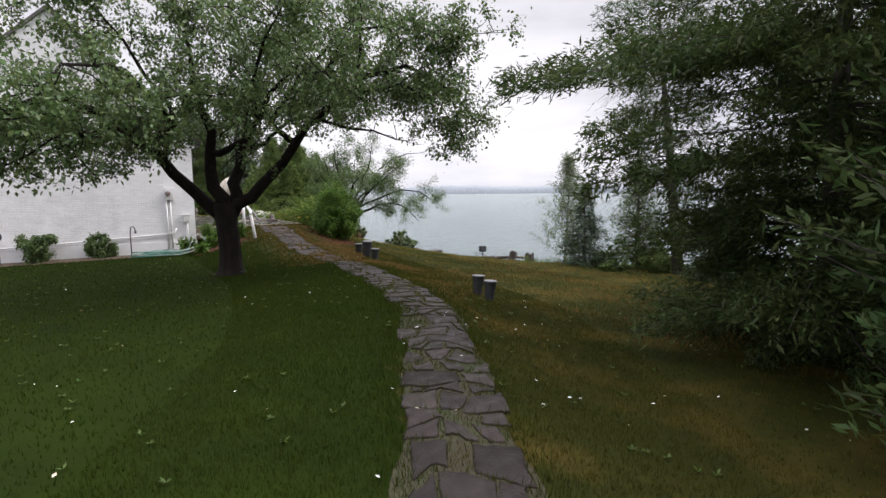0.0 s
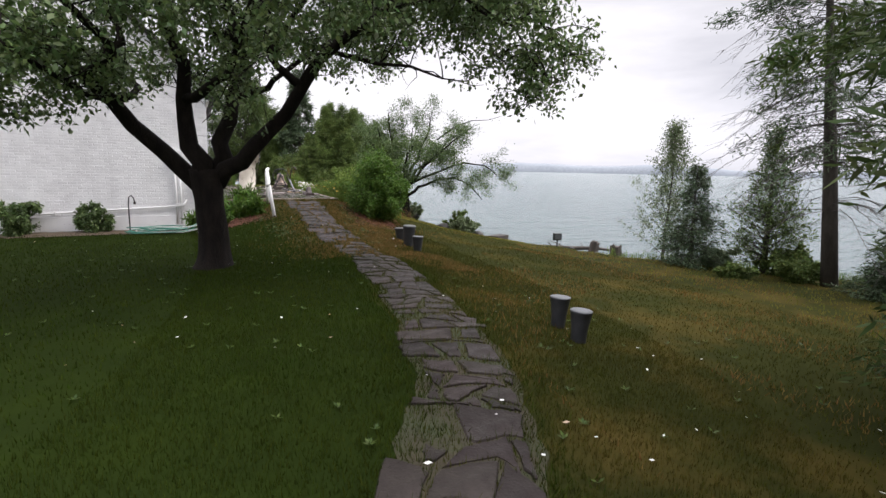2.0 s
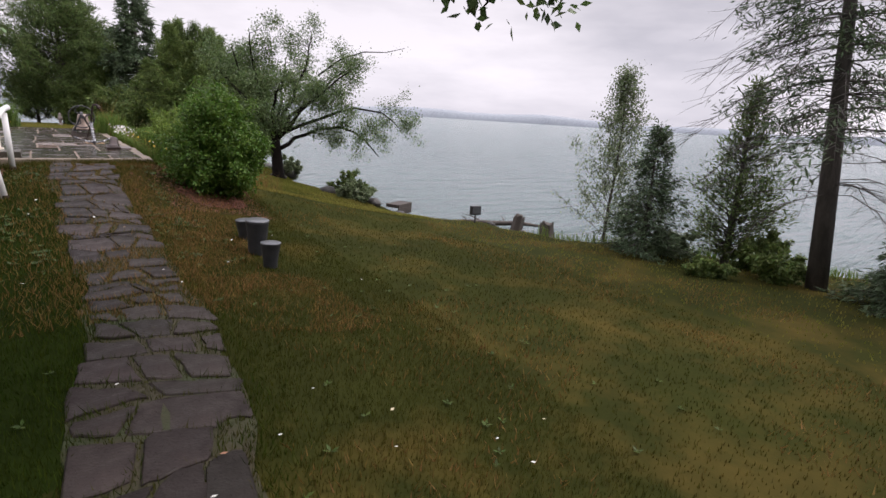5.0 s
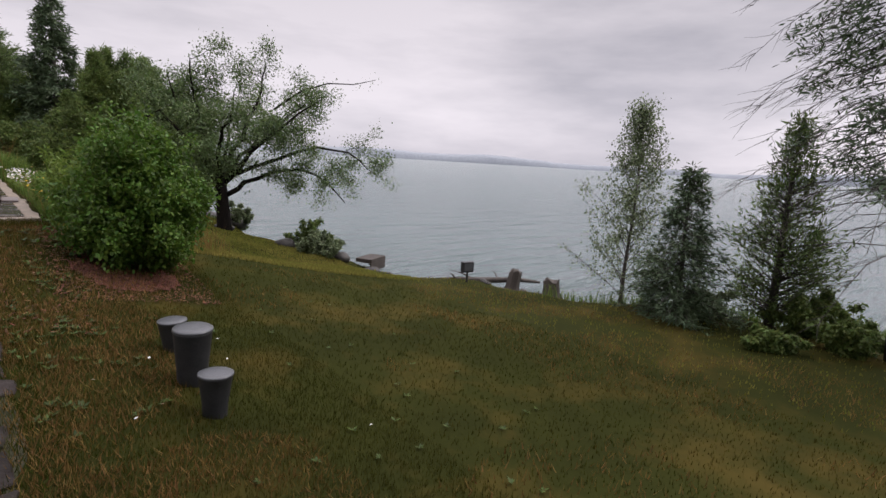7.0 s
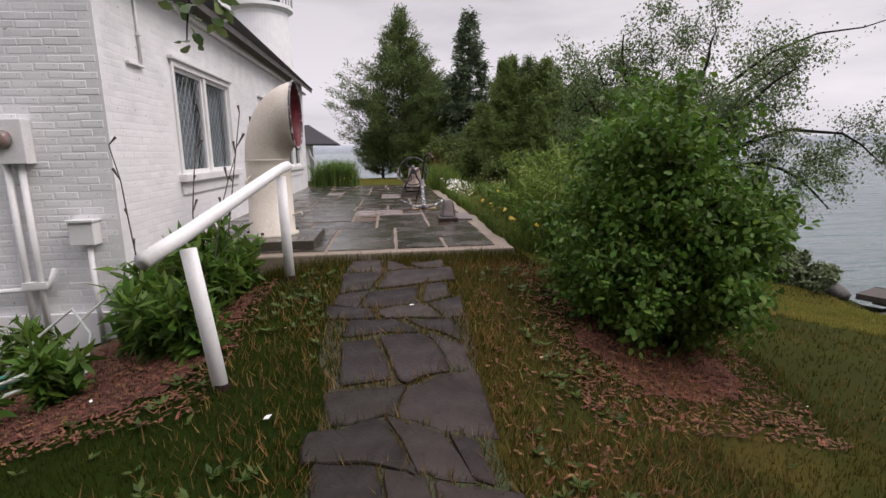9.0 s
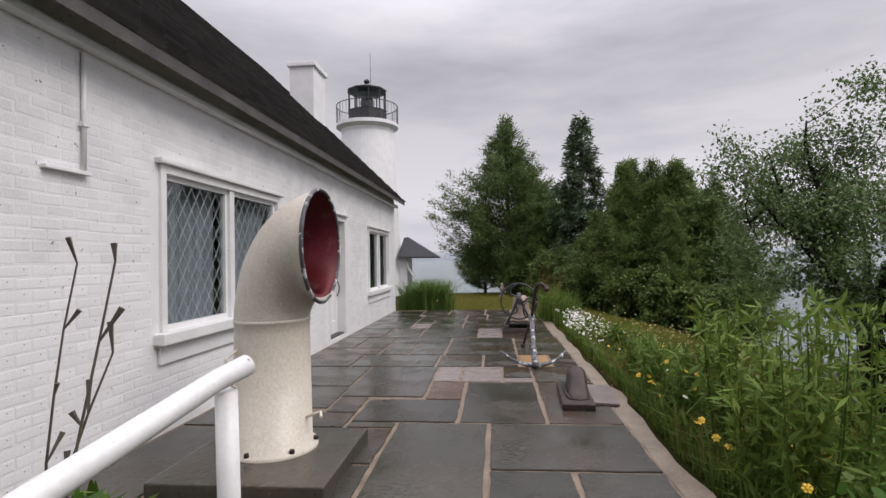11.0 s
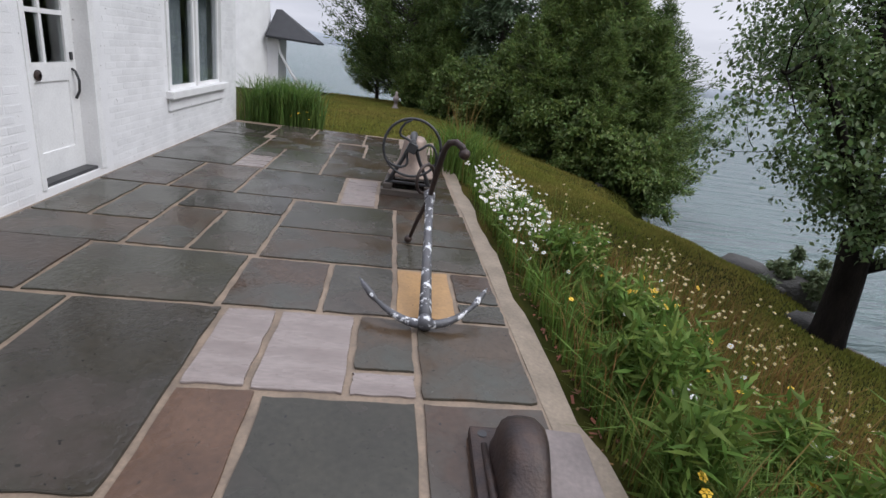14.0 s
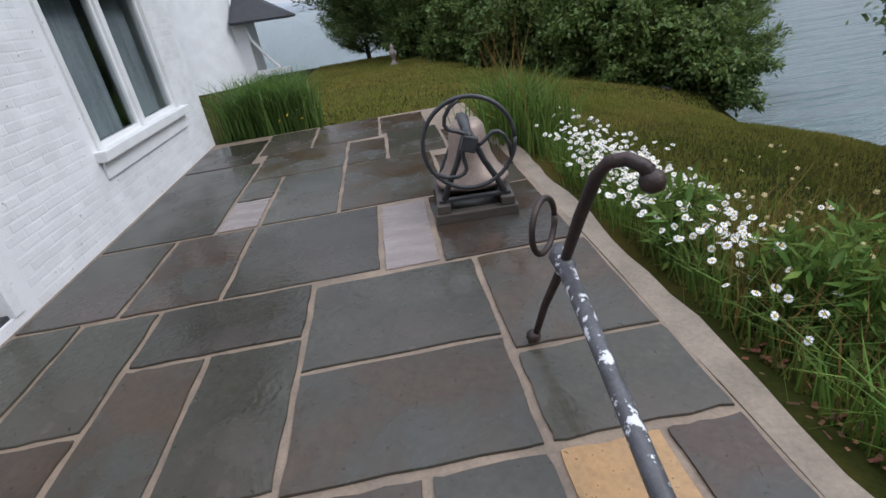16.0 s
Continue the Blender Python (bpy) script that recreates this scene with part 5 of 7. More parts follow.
# ---- handrail beside the path ----
def build_handrail():
    r = empty("handrail", None, "white painted pipe handrail on two leaning posts beside the path", "handrail")
    z1, z2 = land(5.95, 18.1), land(6.02, 19.95)
    part("post", tube([(5.95, 18.07, z1 - 0.14), (5.885, 18.085, (z1 + 1.31) / 2 - 0.06), (5.82, 18.1, 1.31)], 0.047, 12), M["white_paint"], r, smooth=True)
    part("post", tube([(6.02, 19.95, z2 - 0.1), (6.0, 19.95, 1.64)], 0.047, 12), M["white_paint"], r, smooth=True)
    part("rail", tube([(5.73, 17.73, 1.315), (5.81, 18.05, 1.39), (6.0, 19.88, 1.70), (6.06, 20.02, 1.735)], 0.046, 12), M["white_paint"], r, smooth=True)
    part("rust_foot", lathe([(0.05, 0.0), (0.049, 0.045)], 12, cap=False), M["rust"], r, "rusty peeled foot of a post").matrix_local = pose(5.94, 18.07, z1 - 0.01)
    part("rust_foot", lathe([(0.05, 0.0), (0.049, 0.05)], 12, cap=False), M["rust"], r, "rusty peeled foot of a post").matrix_local = pose(6.02, 19.95, z2)


build_handrail()


# ---- cowl ventilator ----
def build_cowl():
    c = empty("cowl_ventilator", pose(5.58, 21.35, 0.8), "cream painted ship's cowl ventilator with a faded red mouth", "ventilator")
    part("plinth", box(-0.52, -0.62, -0.02, 0.56, 0.42, 0.10), M["slate"], c, "dark stone plinth", bevel=0.012)
    pipe = part("pipe", lathe([(0.30, 0.10), (0.30, 0.125), (0.262, 0.13), (0.252, 0.9), (0.252, 0.965), (0.256, 0.97), (0.256, 0.985), (0.25, 0.99)], 32, cap=False), M["cream"], c, smooth=True)
    # the bend: rings swing from level to upright while they widen
    out, inn, n = bmesh.new(), bmesh.new(), 14
    rows_o, rows_i = [], []
    for k in range(n + 1):
        u = k / n
        a = u * math.pi / 2
        rad = 0.252 + 0.135 * u ** 1.6
        cx = 0.30 * (1 - math.cos(a)) + 0.06 * u
        cz = 0.99 + 0.49 * math.sin(a)
        ex, ez = Vector((math.cos(a), 0, -math.sin(a))), Vector((0, 1, 0))
        ctr = Vector((cx, 0, cz))
        rows_o.append([ctr + rad * (ex * math.cos(t) + ez * math.sin(t)) for t in [2 * math.pi * s / 32 for s in range(32)]])
        rows_i.append([ctr + (rad - 0.012) * (ex * math.cos(t) + ez * math.sin(t)) for t in [2 * math.pi * s / 32 for s in range(32)]])
    for bm, rows in ((out, rows_o), (inn, rows_i)):
        vs = [[bm.verts.new(p) for p in r] for r in rows]
        for p, q in zip(vs, vs[1:]):
            for i in range(32):
                bm.faces.new((p[i], p[(i + 1) % 32], q[(i + 1) % 32], q[i]))
        if bm is inn:
            bm.faces.new(vs[0])
    part("cowl", out, M["cream"], c, smooth=True)
    part("lining", inn, M["red"], c, "faded red painted inside", smooth=True)
    rim = [p for p in rows_o[-1]] + [rows_o[-1][0]]
    part("rim", tube([Vector((p.x, p.y, p.z)) for p in rim], 0.014, 6), M["flaked"], c, "chipped rolled rim", smooth=True)
    part("bracket", tube([(0.24, -0.05, 0.32), (0.36, -0.07, 0.36), (0.38, -0.12, 0.34)], 0.012, 6), M["cream"], c)
    part("handle", tube([(-0.16, -0.2, 0.55), (-0.2, -0.26, 0.6), (-0.2, -0.26, 0.75), (-0.16, -0.2, 0.8)], 0.01, 6), M["cream"], c)
    for i in range(6):
        a = i * math.pi / 3 + 0.3
        part("bolt", lathe([(0.018, 0.125), (0.018, 0.15), (0.008, 0.155)], 6), M["rust"], pipe).matrix_local = pose(0.282 * math.cos(a), 0.282 * math.sin(a), 0)


build_cowl()


# ---- bollards on the lawn ----
def build_bollard(height, r_top, r_foot):
    b = empty("bollard", None, "black cast iron mooring bollard with a wet grey top", "bollard", "mooring bollards")
    rm = (r_top + r_foot) / 2 - 0.012
    part("shaft", lathe([(r_foot, -0.12), (r_foot, 0.0), (rm - 0.005, height * 0.35), (rm + 0.012, height * 0.65), (r_top - 0.006, height * 0.93), (r_top, height * 0.955)], 28), M["bollard"], b, smooth=True)
    part("cap", lathe([(r_top, height * 0.955), (r_top, height * 0.985), (r_top - 0.012, height), (r_top * 0.6, height + 0.006), (0.01, height + 0.008)], 28), M["bollard_top"], b, "wet grey iron top", smooth=True)
    return b


first = build_bollard(0.40, 0.14, 0.095)
first.matrix_world = pose(8.30, 8.71, -0.24, 0, 3, 0)
copy_thing(first, pose(8.15, 8.12, -0.26, 1, 3, 0))
copy_thing(first, pose(8.85, 14.87, -0.21, 0, 2, 0))
tall = build_bollard(0.64, 0.17, 0.125)
tall.matrix_world = pose(8.88, 15.52, -0.25, 2, 1, 0)
tagged(tall, "tall black cast iron mooring bollard with a wet grey top")
copy_thing(first, pose(8.95, 16.28, -0.16, 0, -2, 0))


# ---- terrace furniture: fairlead block, anchor, bell ----
def build_fairlead():
    f = empty("fairlead_block", pose(7.87, 23.0, 0.8, 0, 0, -3) @ Matrix.Scale(0.83, 4), "heavy dark brown cast iron fairlead block with an arched horn", "ship fitting")
    bm = box(-0.175, -0.50, 0.004, 0.175, 0.50, 0.075)
    part("base_plate", bm, M["rust"], f, bevel=0.014)
    # a rounded horn that rises from a low saddle and hooks over
    bm = bmesh.new()
    rings = []
    for y, top, half, cx in ((-0.29, 0.08, 0.05, 0.03), (-0.25, 0.105, 0.075, 0.03), (-0.16, 0.125, 0.082, 0.032), (-0.07, 0.165, 0.08, 0.038), (0.0, 0.235, 0.078, 0.045), (0.07, 0.285, 0.08, 0.05),
                             (0.16, 0.31, 0.084, 0.055), (0.26, 0.305, 0.086, 0.058), (0.34, 0.27, 0.084, 0.058), (0.395, 0.2, 0.074, 0.056), (0.415, 0.08, 0.06, 0.055)):
        ring = [(-1.25, 0), (-1.05, 0.3), (-1.0, 0.62), (-0.88, 0.84), (-0.6, 0.96), (-0.2, 1.0), (0.2, 1.0), (0.6, 0.96), (0.88, 0.84), (1.0, 0.62), (1.05, 0.3), (1.2, 0)]
        rings.append([bm.verts.new((cx * 0.8 + u * half * 1.32, y, 0.06 + (top - 0.06) * 1.08 * v)) for u, v in ring])
    for p, q in zip(rings, rings[1:]):
        for i in range(11):
            bm.faces.new((p[i], p[i + 1], q[i + 1], q[i]))
    bm.faces.new(rings[0])
    bm.faces.new(rings[-1][::-1])
    bmesh.ops.recalc_face_normals(bm, faces=bm.faces)
    part("horn", bm, M["rust"], f, smooth=True)
    part("saddle_rim", tube([(-0.11, 0.36, 0.075), (-0.105, 0.1, 0.085), (-0.1, -0.15, 0.085), (-0.08, -0.3, 0.08), (0.03, -0.33, 0.078), (0.125, -0.29, 0.078)], [0.016, 0.022, 0.02, 0.016, 0.014, 0.012], 8), M["rust"], f, smooth=True)
    for x, y in ((-0.1, -0.43), (0.1, -0.43), (-0.11, 0.44), (0.12, 0.45)):
        part("bolt_hole", lathe([(0.026, 0.074), (0.026, 0.0775), (0.012, 0.078)], 14), M["iron"], f, "dark bolt hole").matrix_local = pose(x, y, 0)
    s = empty("loose_slate", pose(8.14, 23.1, 0.805, 0, 2, -4), "loose pale slate lying beside the iron block", "slate")
    part("slate", box(-0.13, -0.34, 0.0, 0.12, 0.36, 0.022), M["slate_loose"], s, bevel=0.004)


build_fairlead()


def build_anchor():
    a = empty("anchor", pose(7.60, 24.36, 0.8), "old iron anchor with flaked white paint lying on the terrace", "anchor")
    shank_end = Vector((0.07, 1.46, 0.46))
    part("shank", tube([(0, 0, 0.055), (0.02, 0.45, 0.18), (0.045, 0.95, 0.32), tuple(shank_end)], [0.042, 0.036, 0.033, 0.036], 12), M["flaked"], a, smooth=True)
    arm = []
    for k in range(17):
        t = -1 + 2 * k / 16
        arm.append((0.4 * t, -0.02 + 0.29 * abs(t) ** 2.2, 0.045 + 0.11 * t * t))
    part("arm", tube(arm, [0.005 + 0.025 * (1 - abs(-1 + 2 * k / 16) ** 1.6) for k in range(17)], 10), M["flaked"], a, smooth=True)
    for s in (-1, 1):
        part("fluke", tube([(s * 0.28, 0.11, 0.095), (s * 0.34, 0.18, 0.125), (s * 0.39, 0.26, 0.15), (s * 0.425, 0.32, 0.17)], [0.01, 0.024, 0.018, 0.003], 8), M["flaked"], a, smooth=True)
    part("crown", lathe([(0.01, -0.05), (0.042, -0.035), (0.052, 0.0), (0.042, 0.04), (0.01, 0.05)], 14), M["flaked"], a, smooth=True).matrix_local = pose(0, -0.01, 0.058, 90, 0, 0)
    hub = shank_end
    part("head", lathe([(0.025, -0.08), (0.046, -0.05), (0.05, 0.04), (0.025, 0.08)], 12), M["flaked"], a, smooth=True).matrix_local = Matrix.Translation(hub) @ pose(0, 0, 0, -70, 0, 0)
    stock = part("stock", tube([(-0.06, 1.53, 0.03), (-0.01, 1.50, 0.22), tuple(hub + Vector((0.0, -0.02, 0.0))), (0.095, 1.31, 0.72), (0.12, 1.2, 0.92), (0.145, 1.16, 0.975), (0.19, 1.12, 0.99), (0.235, 1.09, 0.965), (0.255, 1.08, 0.925)], [0.015, 0.018, 0.022, 0.025, 0.025, 0.025, 0.026, 0.027, 0.028], 10), M["rust"], a, "rusty bent stock bar", smooth=True)
    part("stock_ball", lathe([(0.005, -0.045), (0.036, -0.028), (0.046, 0.0), (0.036, 0.028), (0.005, 0.045)], 12), M["rust"], stock, smooth=True).matrix_local = pose(0.258, 1.078, 0.915)
    part("stock_ball", lathe([(0.005, -0.035), (0.03, -0.02), (0.036, 0.0), (0.03, 0.02), (0.005, 0.035)], 12), M["rust"], stock, smooth=True).matrix_local = pose(-0.065, 1.535, 0.038)
    ring = [(0.125 * math.cos(t * math.pi / 12), 0, 0.125 * math.sin(t * math.pi / 12)) for t in range(25)]
    part("ring", tube(ring, 0.014, 8), M["rust"], a, "rusty iron mooring ring", smooth=True).matrix_local = Matrix.Translation(hub + Vector((-0.04, 0.12, 0.12))) @ pose(0, 0, 0, 0, 0, 50)


build_anchor()


def build_bell():
    b = empty("bell_stand", pose(7.58, 27.75, 0.8, 0, 0, -4), "old bronze bell with a black iron wheel on a timber frame", "bell")
    for y in (-0.27, 0.33):
        part("timber", box(-0.31, y - 0.05, 0.004, 0.31, y + 0.05, 0.075), M["driftwood_dark"], b, bevel=0.008)
    for x in (-0.24, 0.24):
        part("timber", box(x - 0.05, -0.3, 0.076, x + 0.05, 0.4, 0.14), M["driftwood_dark"], b, bevel=0.008)
    for y in (-0.22, 0.32):
        for s in (-1, 1):
            part("frame_leg", tube([(s * 0.235, y, 0.13), (s * 0.19, y, 0.25), (s * 0.10, y, 0.42), (s * 0.045, y, 0.56), (0.0, y, 0.66)], [0.028, 0.024, 0.022, 0.024, 0.03], 8), M["iron"], b, "black cast iron frame leg", smooth=True)
        part("foot_bar", box(-0.27, y - 0.025, 0.141, 0.27, y + 0.025, 0.165), M["iron"], b, bevel=0.005)
    part("yoke", tube([(0, -0.3, 0.62), (0, 0.05, 0.68), (0, 0.4, 0.62)], [0.03, 0.045, 0.03], 10), M["iron"], b, smooth=True)
    part("bell_body", lathe([(0.01, 0.66), (0.10, 0.655), (0.135, 0.61), (0.15, 0.50), (0.175, 0.38), (0.225, 0.28), (0.285, 0.215), (0.295, 0.19), (0.27, 0.19), (0.20, 0.27), (0.12, 0.5), (0.02, 0.6)], 36, cap=False), M["bronze"], b, "weathered pinkish bronze bell", smooth=True).matrix_local = pose(0.02, 0.1, 0.0)
    wheel = [(0.325 * math.cos(t * math.pi / 18), 0, 0.325 * math.sin(t * math.pi / 18)) for t in range(37)]
    rim = part("wheel_rim", tube(wheel, 0.016, 8), M["iron"], b, "black iron bell wheel", smooth=True)
    rim.matrix_local = pose(0, -0.30, 0.58)
    part("wheel_hub", box(-0.055, -0.04, -0.055, 0.055, 0.03, 0.055), M["iron"], rim, bevel=0.01).matrix_local = pose(0, 0, 0, 0, 20, 0)
    for k in range(3):
        a = math.radians(95 + 120 * k)
        pts = []
        for j in range(9):
            u = j / 8
            r = 0.05 + 0.27 * u
            w = a + 0.75 * math.sin(u * math.pi)
            pts.append((r * math.cos(w), 0, r * math.sin(w)))
        part("spoke", tube(pts, 0.015, 7), M["iron"], rim, "curved black iron spoke", smooth=True)
    part("clapper", tube([(0.02, 0.1, 0.5), (0.03, 0.1, 0.2)], [0.012, 0.03], 8), M["rust"], b)


M["driftwood_dark"] = mat("dark_weathered_timber", (0.075, 0.06, 0.05), 0.7, (0.045, 0.036, 0.03), 8, 50, 0.6, stretch=(0.3, 1, 1), bump_dist=0.01)
build_bell()


# ---- porch roof beside the tower, and chimney ----
def build_porch():
    p = empty("porch", None, "small porch with a dark hipped roof beside the lighthouse tower", "porch")
    bm = bmesh.new()
    v = [bm.verts.new(q) for q in ((2.35, 43.2, 2.36), (4.25, 43.2, 2.32), (4.25, 45.4, 2.32), (2.35, 45.4, 2.36), (2.5, 44.3, 3.35), (2.72, 44.3, 3.37), (2.35, 43.2, 2.28), (4.25, 43.2, 2.25), (4.25, 45.4, 2.25), (2.35, 45.4, 2.28))]
    for f in ((0, 1, 5, 4), (1, 2, 5), (2, 3, 4, 5), (3, 0, 4), (0, 6, 7, 1), (1, 7, 8, 2), (2, 8, 9, 3), (3, 9, 6, 0), (9, 8, 7, 6)):
        bm.faces.new([v[i] for i in f])
    part("porch_roof", bm, M["porch_roof"], p)
    part("porch_wall", box(2.1, 43.6, -0.3, 2.75, 45.2, 2.27), M["white_brick"], p)
    part("brace", tube([(2.76, 43.5, 2.2), (2.85, 43.5, 1.75), (3.1, 43.5, 1.35), (3.3, 43.5, 1.05), (3.55, 43.5, 0.76)], 0.05, 8), M["white_paint"], p, "white painted curved roof brace")
    part("sill_rail", box(2.76, 43.4, 0.6, 3.9, 43.5, 0.75), M["white_paint"], p)


M["porch_roof"] = mat("dark_slate_roofing", (0.022, 0.022, 0.026), 0.6, (0.03, 0.03, 0.034), 4, 50, 0.3)
build_porch()


def build_chimney():
    c = empty("chimney", None, "white painted brick chimney on the roof ridge", "chimney")
    part("chimney_shaft", box(1.85, 30.95, 5.6, 2.5, 31.88, 7.33), M["white_brick"], c, bevel=0.01)
    part("chimney_cap", box(1.79, 30.89, 7.332, 2.56, 31.94, 7.45), M["white_brick"], c, bevel=0.02)


build_chimney()


# ---- path of flagstones ----
STONES = []


def build_path():
    rng = random.Random(21)
    pv = empty("pavement", None, "crazy-paved path of worn flagstones with grass in the joints", "path", kind="structure")

    def spot(s, t):
        """A place s metres along and t metres across the path."""
        slope = (along(LINE, s + 0.7) - along(LINE, s - 0.7)) / 1.4
        k = math.sqrt(1 + slope * slope)
        return along(LINE, s) + t / k, s - t * slope / k

    # the bare joint bed
    bm = bmesh.new()
    rows = []
    for i in range(110):
        s = -1.6 + i * 0.2
        w = 0.44 + 0.05 * smooth01((s - 4) / 8) + 0.04 * math.sin(i * 0.7) + rng.uniform(-0.03, 0.03)
        rows.append([])
        for t in (-w, -w * 0.5, 0, w * 0.5, w):
            x, y = spot(s, t)
            y = min(y, 20.41)
            rows[-1].append(bm.verts.new((x, y, land(x, y) + 0.006)))
    for a, b in zip(rows, rows[1:]):
        for k in range(4):
            bm.faces.new((a[k], a[k + 1], b[k + 1], b[k]))
    part("joint_bed", bm, M["path_joint"], pv, "dark soil and moss between the stones", smooth=True)
    s, count = -1.2, 0
    edge = None
    while s < 20.0 and count < 300:
        depth = rng.uniform(0.2, 0.36) if s < 10 else rng.uniform(0.24, 0.46)
        n = rng.choice((2, 2, 3, 3, 3))
        half = 0.46 + 0.06 * smooth01((s - 4) / 8) + 0.04 * math.sin(s * 1.7)
        lo = edge or [(-half, s), (half, s)]
        hi_t = [-half - rng.uniform(-0.1, 0.06)] + sorted((k + rng.uniform(-0.3, 0.3)) / n * 2 * half - half for k in range(1, n)) + [half + rng.uniform(-0.1, 0.06)]
        hi = [(t + rng.uniform(-0.04, 0.04), s + depth + rng.uniform(-0.14, 0.14)) for t in hi_t]
        full = lo

        def low_at(t):
            for (a, u), (b, v) in zip(full, full[1:]):
                if t <= b:
                    return u + (v - u) * (t - a) / max(1e-6, b - a)
            return full[-1][1]

        feet = [t + rng.uniform(-0.14, 0.14) if 0 < k < n else t for k, t in enumerate(hi_t)]
        for k in range(n):
            inner = [q for q in full if feet[k] + 0.04 < q[0] < feet[k + 1] - 0.04]
            ring = [(feet[k], low_at(feet[k]))] + inner + [(feet[k + 1], low_at(feet[k + 1])), hi[k + 1]]
            ring.append(((hi[k][0] + hi[k + 1][0]) / 2, (hi[k][1] + hi[k + 1][1]) / 2 + rng.uniform(-0.02, 0.02)))
            ring.append(hi[k])
            cx, cy = sum(p[0] for p in ring) / len(ring), sum(p[1] for p in ring) / len(ring)
            gap = rng.choice((0.008, 0.014, 0.024, 0.042, 0.065))
            upper = spot(cy, cx)[1] > 15.5
            if upper:
                gap *= 0.7
            if rng.random() < 0.05 and not upper:
                continue
            pts = []
            for t, v in ring:
                d = math.hypot(t - cx, v - cy) or 1
                f = max(0.3, 1 - gap / d * 1.3) * rng.uniform(0.96, 1.04)
                pts.append(spot(cy + (v - cy) * f, cx + (t - cx) * f))
            mx, my = spot(cy, cx)
            worn = []
            for (ax, ay), (bx, by) in zip(pts, pts[1:] + pts[:1]):
                for u in (rng.uniform(0.03, 0.12), rng.uniform(0.35, 0.65), rng.uniform(0.88, 0.97)):
                    worn.append((ax + (bx - ax) * u + rng.uniform(-0.016, 0.016), ay + (by - ay) * u + rng.uniform(-0.016, 0.016)))
            pts = worn
            STONES.append([(mx + (x - mx) * 0.93, my + (y - my) * 0.93) for x, y in pts])
            tilt = (rng.gauss(0, 0.012), rng.gauss(0, 0.012))
            up = rng.uniform(-0.004, 0.01)
            bm = bmesh.new()
            zs = [land(x, y) + up + tilt[0] * (x - mx) + tilt[1] * (y - my) - land(mx, my) for x, y in pts]
            a = [bm.verts.new((x - mx, y - my, z - 0.05)) for (x, y), z in zip(pts, zs)]
            b = [bm.verts.new((x - mx, y - my, z + 0.010)) for (x, y), z in zip(pts, zs)]
            c = [bm.verts.new(((x - mx) * 0.95, (y - my) * 0.95, z + 0.018)) for (x, y), z in zip(pts, zs)]
            m = len(pts)
            for i in range(m):
                j = (i + 1) % m
                bm.faces.new((a[i], a[j], b[j], b[i]))
                bm.faces.new((b[i], b[j], c[j], c[i]))
            bm.faces.new(c)
            ob = part("flagstone", bm, M["flag"], pv)
            ob.matrix_local = Matrix.Translation((mx, my, land(mx, my)))
            count += 1
        edge = hi
        s += depth


M["path_joint"] = mat("mossy_path_joint", (0.036, 0.032, 0.014), 0.9, (0.05, 0.036, 0.018), 3, 50, 0.7, bump_dist=0.02, stain=(0.028, 0.05, 0.012), stain_scale=1.5)
build_path()


# ---- terrace slabs ----
SLABS = """s 6.30 7.03 20.62 22.20;s 7.07 7.58 20.62 21.25;s 7.62 8.15 20.62 21.25;s 7.07 8.15 21.29 22.20;s 4.45 5.00 20.62 22.05;s 5.04 6.26 20.62 21.30
b 5.04 6.26 21.34 22.05;s 6.81 7.52 22.25 23.63;b 7.56 8.15 22.25 23.63;r 6.42 6.77 22.96 23.66;s 5.88 6.77 22.25 22.92;s 4.45 5.53 22.62 23.42;b 5.57 5.84 22.50 23.00
s 5.55 6.38 23.04 24.45;s 4.45 5.51 23.46 24.45;s 4.45 5.30 22.10 22.58;b 5.34 5.84 22.09 22.46;s 5.88 6.26 22.09 22.21;p 6.42 6.70 23.70 24.45;p 6.74 7.17 23.68 24.45;b 7.21 7.52 23.90 24.45;p 7.21 7.52 23.68 23.86;b 7.56 8.15 23.68 24.45
b 4.45 5.20 24.50 25.32;s 5.24 6.32 24.50 25.28;b 6.36 6.93 24.50 25.25;s 6.97 7.40 24.50 25.25;o 7.44 7.82 24.50 25.25;b 7.86 8.15 24.78 25.25;s 7.86 8.15 24.50 24.74
b 6.40 7.40 25.30 25.98;s 7.44 8.15 25.30 25.84;s 5.88 6.36 25.34 26.30;b 5.42 5.84 25.34 26.30;b 4.45 5.38 25.33 25.85;s 6.40 7.40 26.02 26.85;b 7.44 8.15 25.88 26.85
s 5.42 6.36 26.34 26.90;s 4.92 5.38 25.89 26.90;s 4.45 4.88 25.89 26.93;s 5.78 6.80 26.95 28.10;p 6.84 7.20 26.92 28.05;b 7.24 8.12 26.90 28.08;b 5.12 5.74 26.95 28.10
s 4.45 5.08 26.97 28.10;b 6.48 7.40 28.15 29.50;b 7.44 8.12 28.13 29.30;p 5.42 5.76 28.15 28.85;s 5.80 6.44 28.15 29.50;s 4.45 5.38 28.15 30.30;s 5.42 5.76 28.89 29.50
b 5.42 6.44 29.55 30.60;b 6.48 6.92 29.55 30.50;s 6.96 7.60 29.55 30.70;b 7.64 8.08 29.34 30.40;s 5.30 5.95 30.65 31.75;b 5.99 6.85 30.65 31.80;s 4.45 5.26 30.35 31.55;b 6.89 7.50 30.75 31.70"""


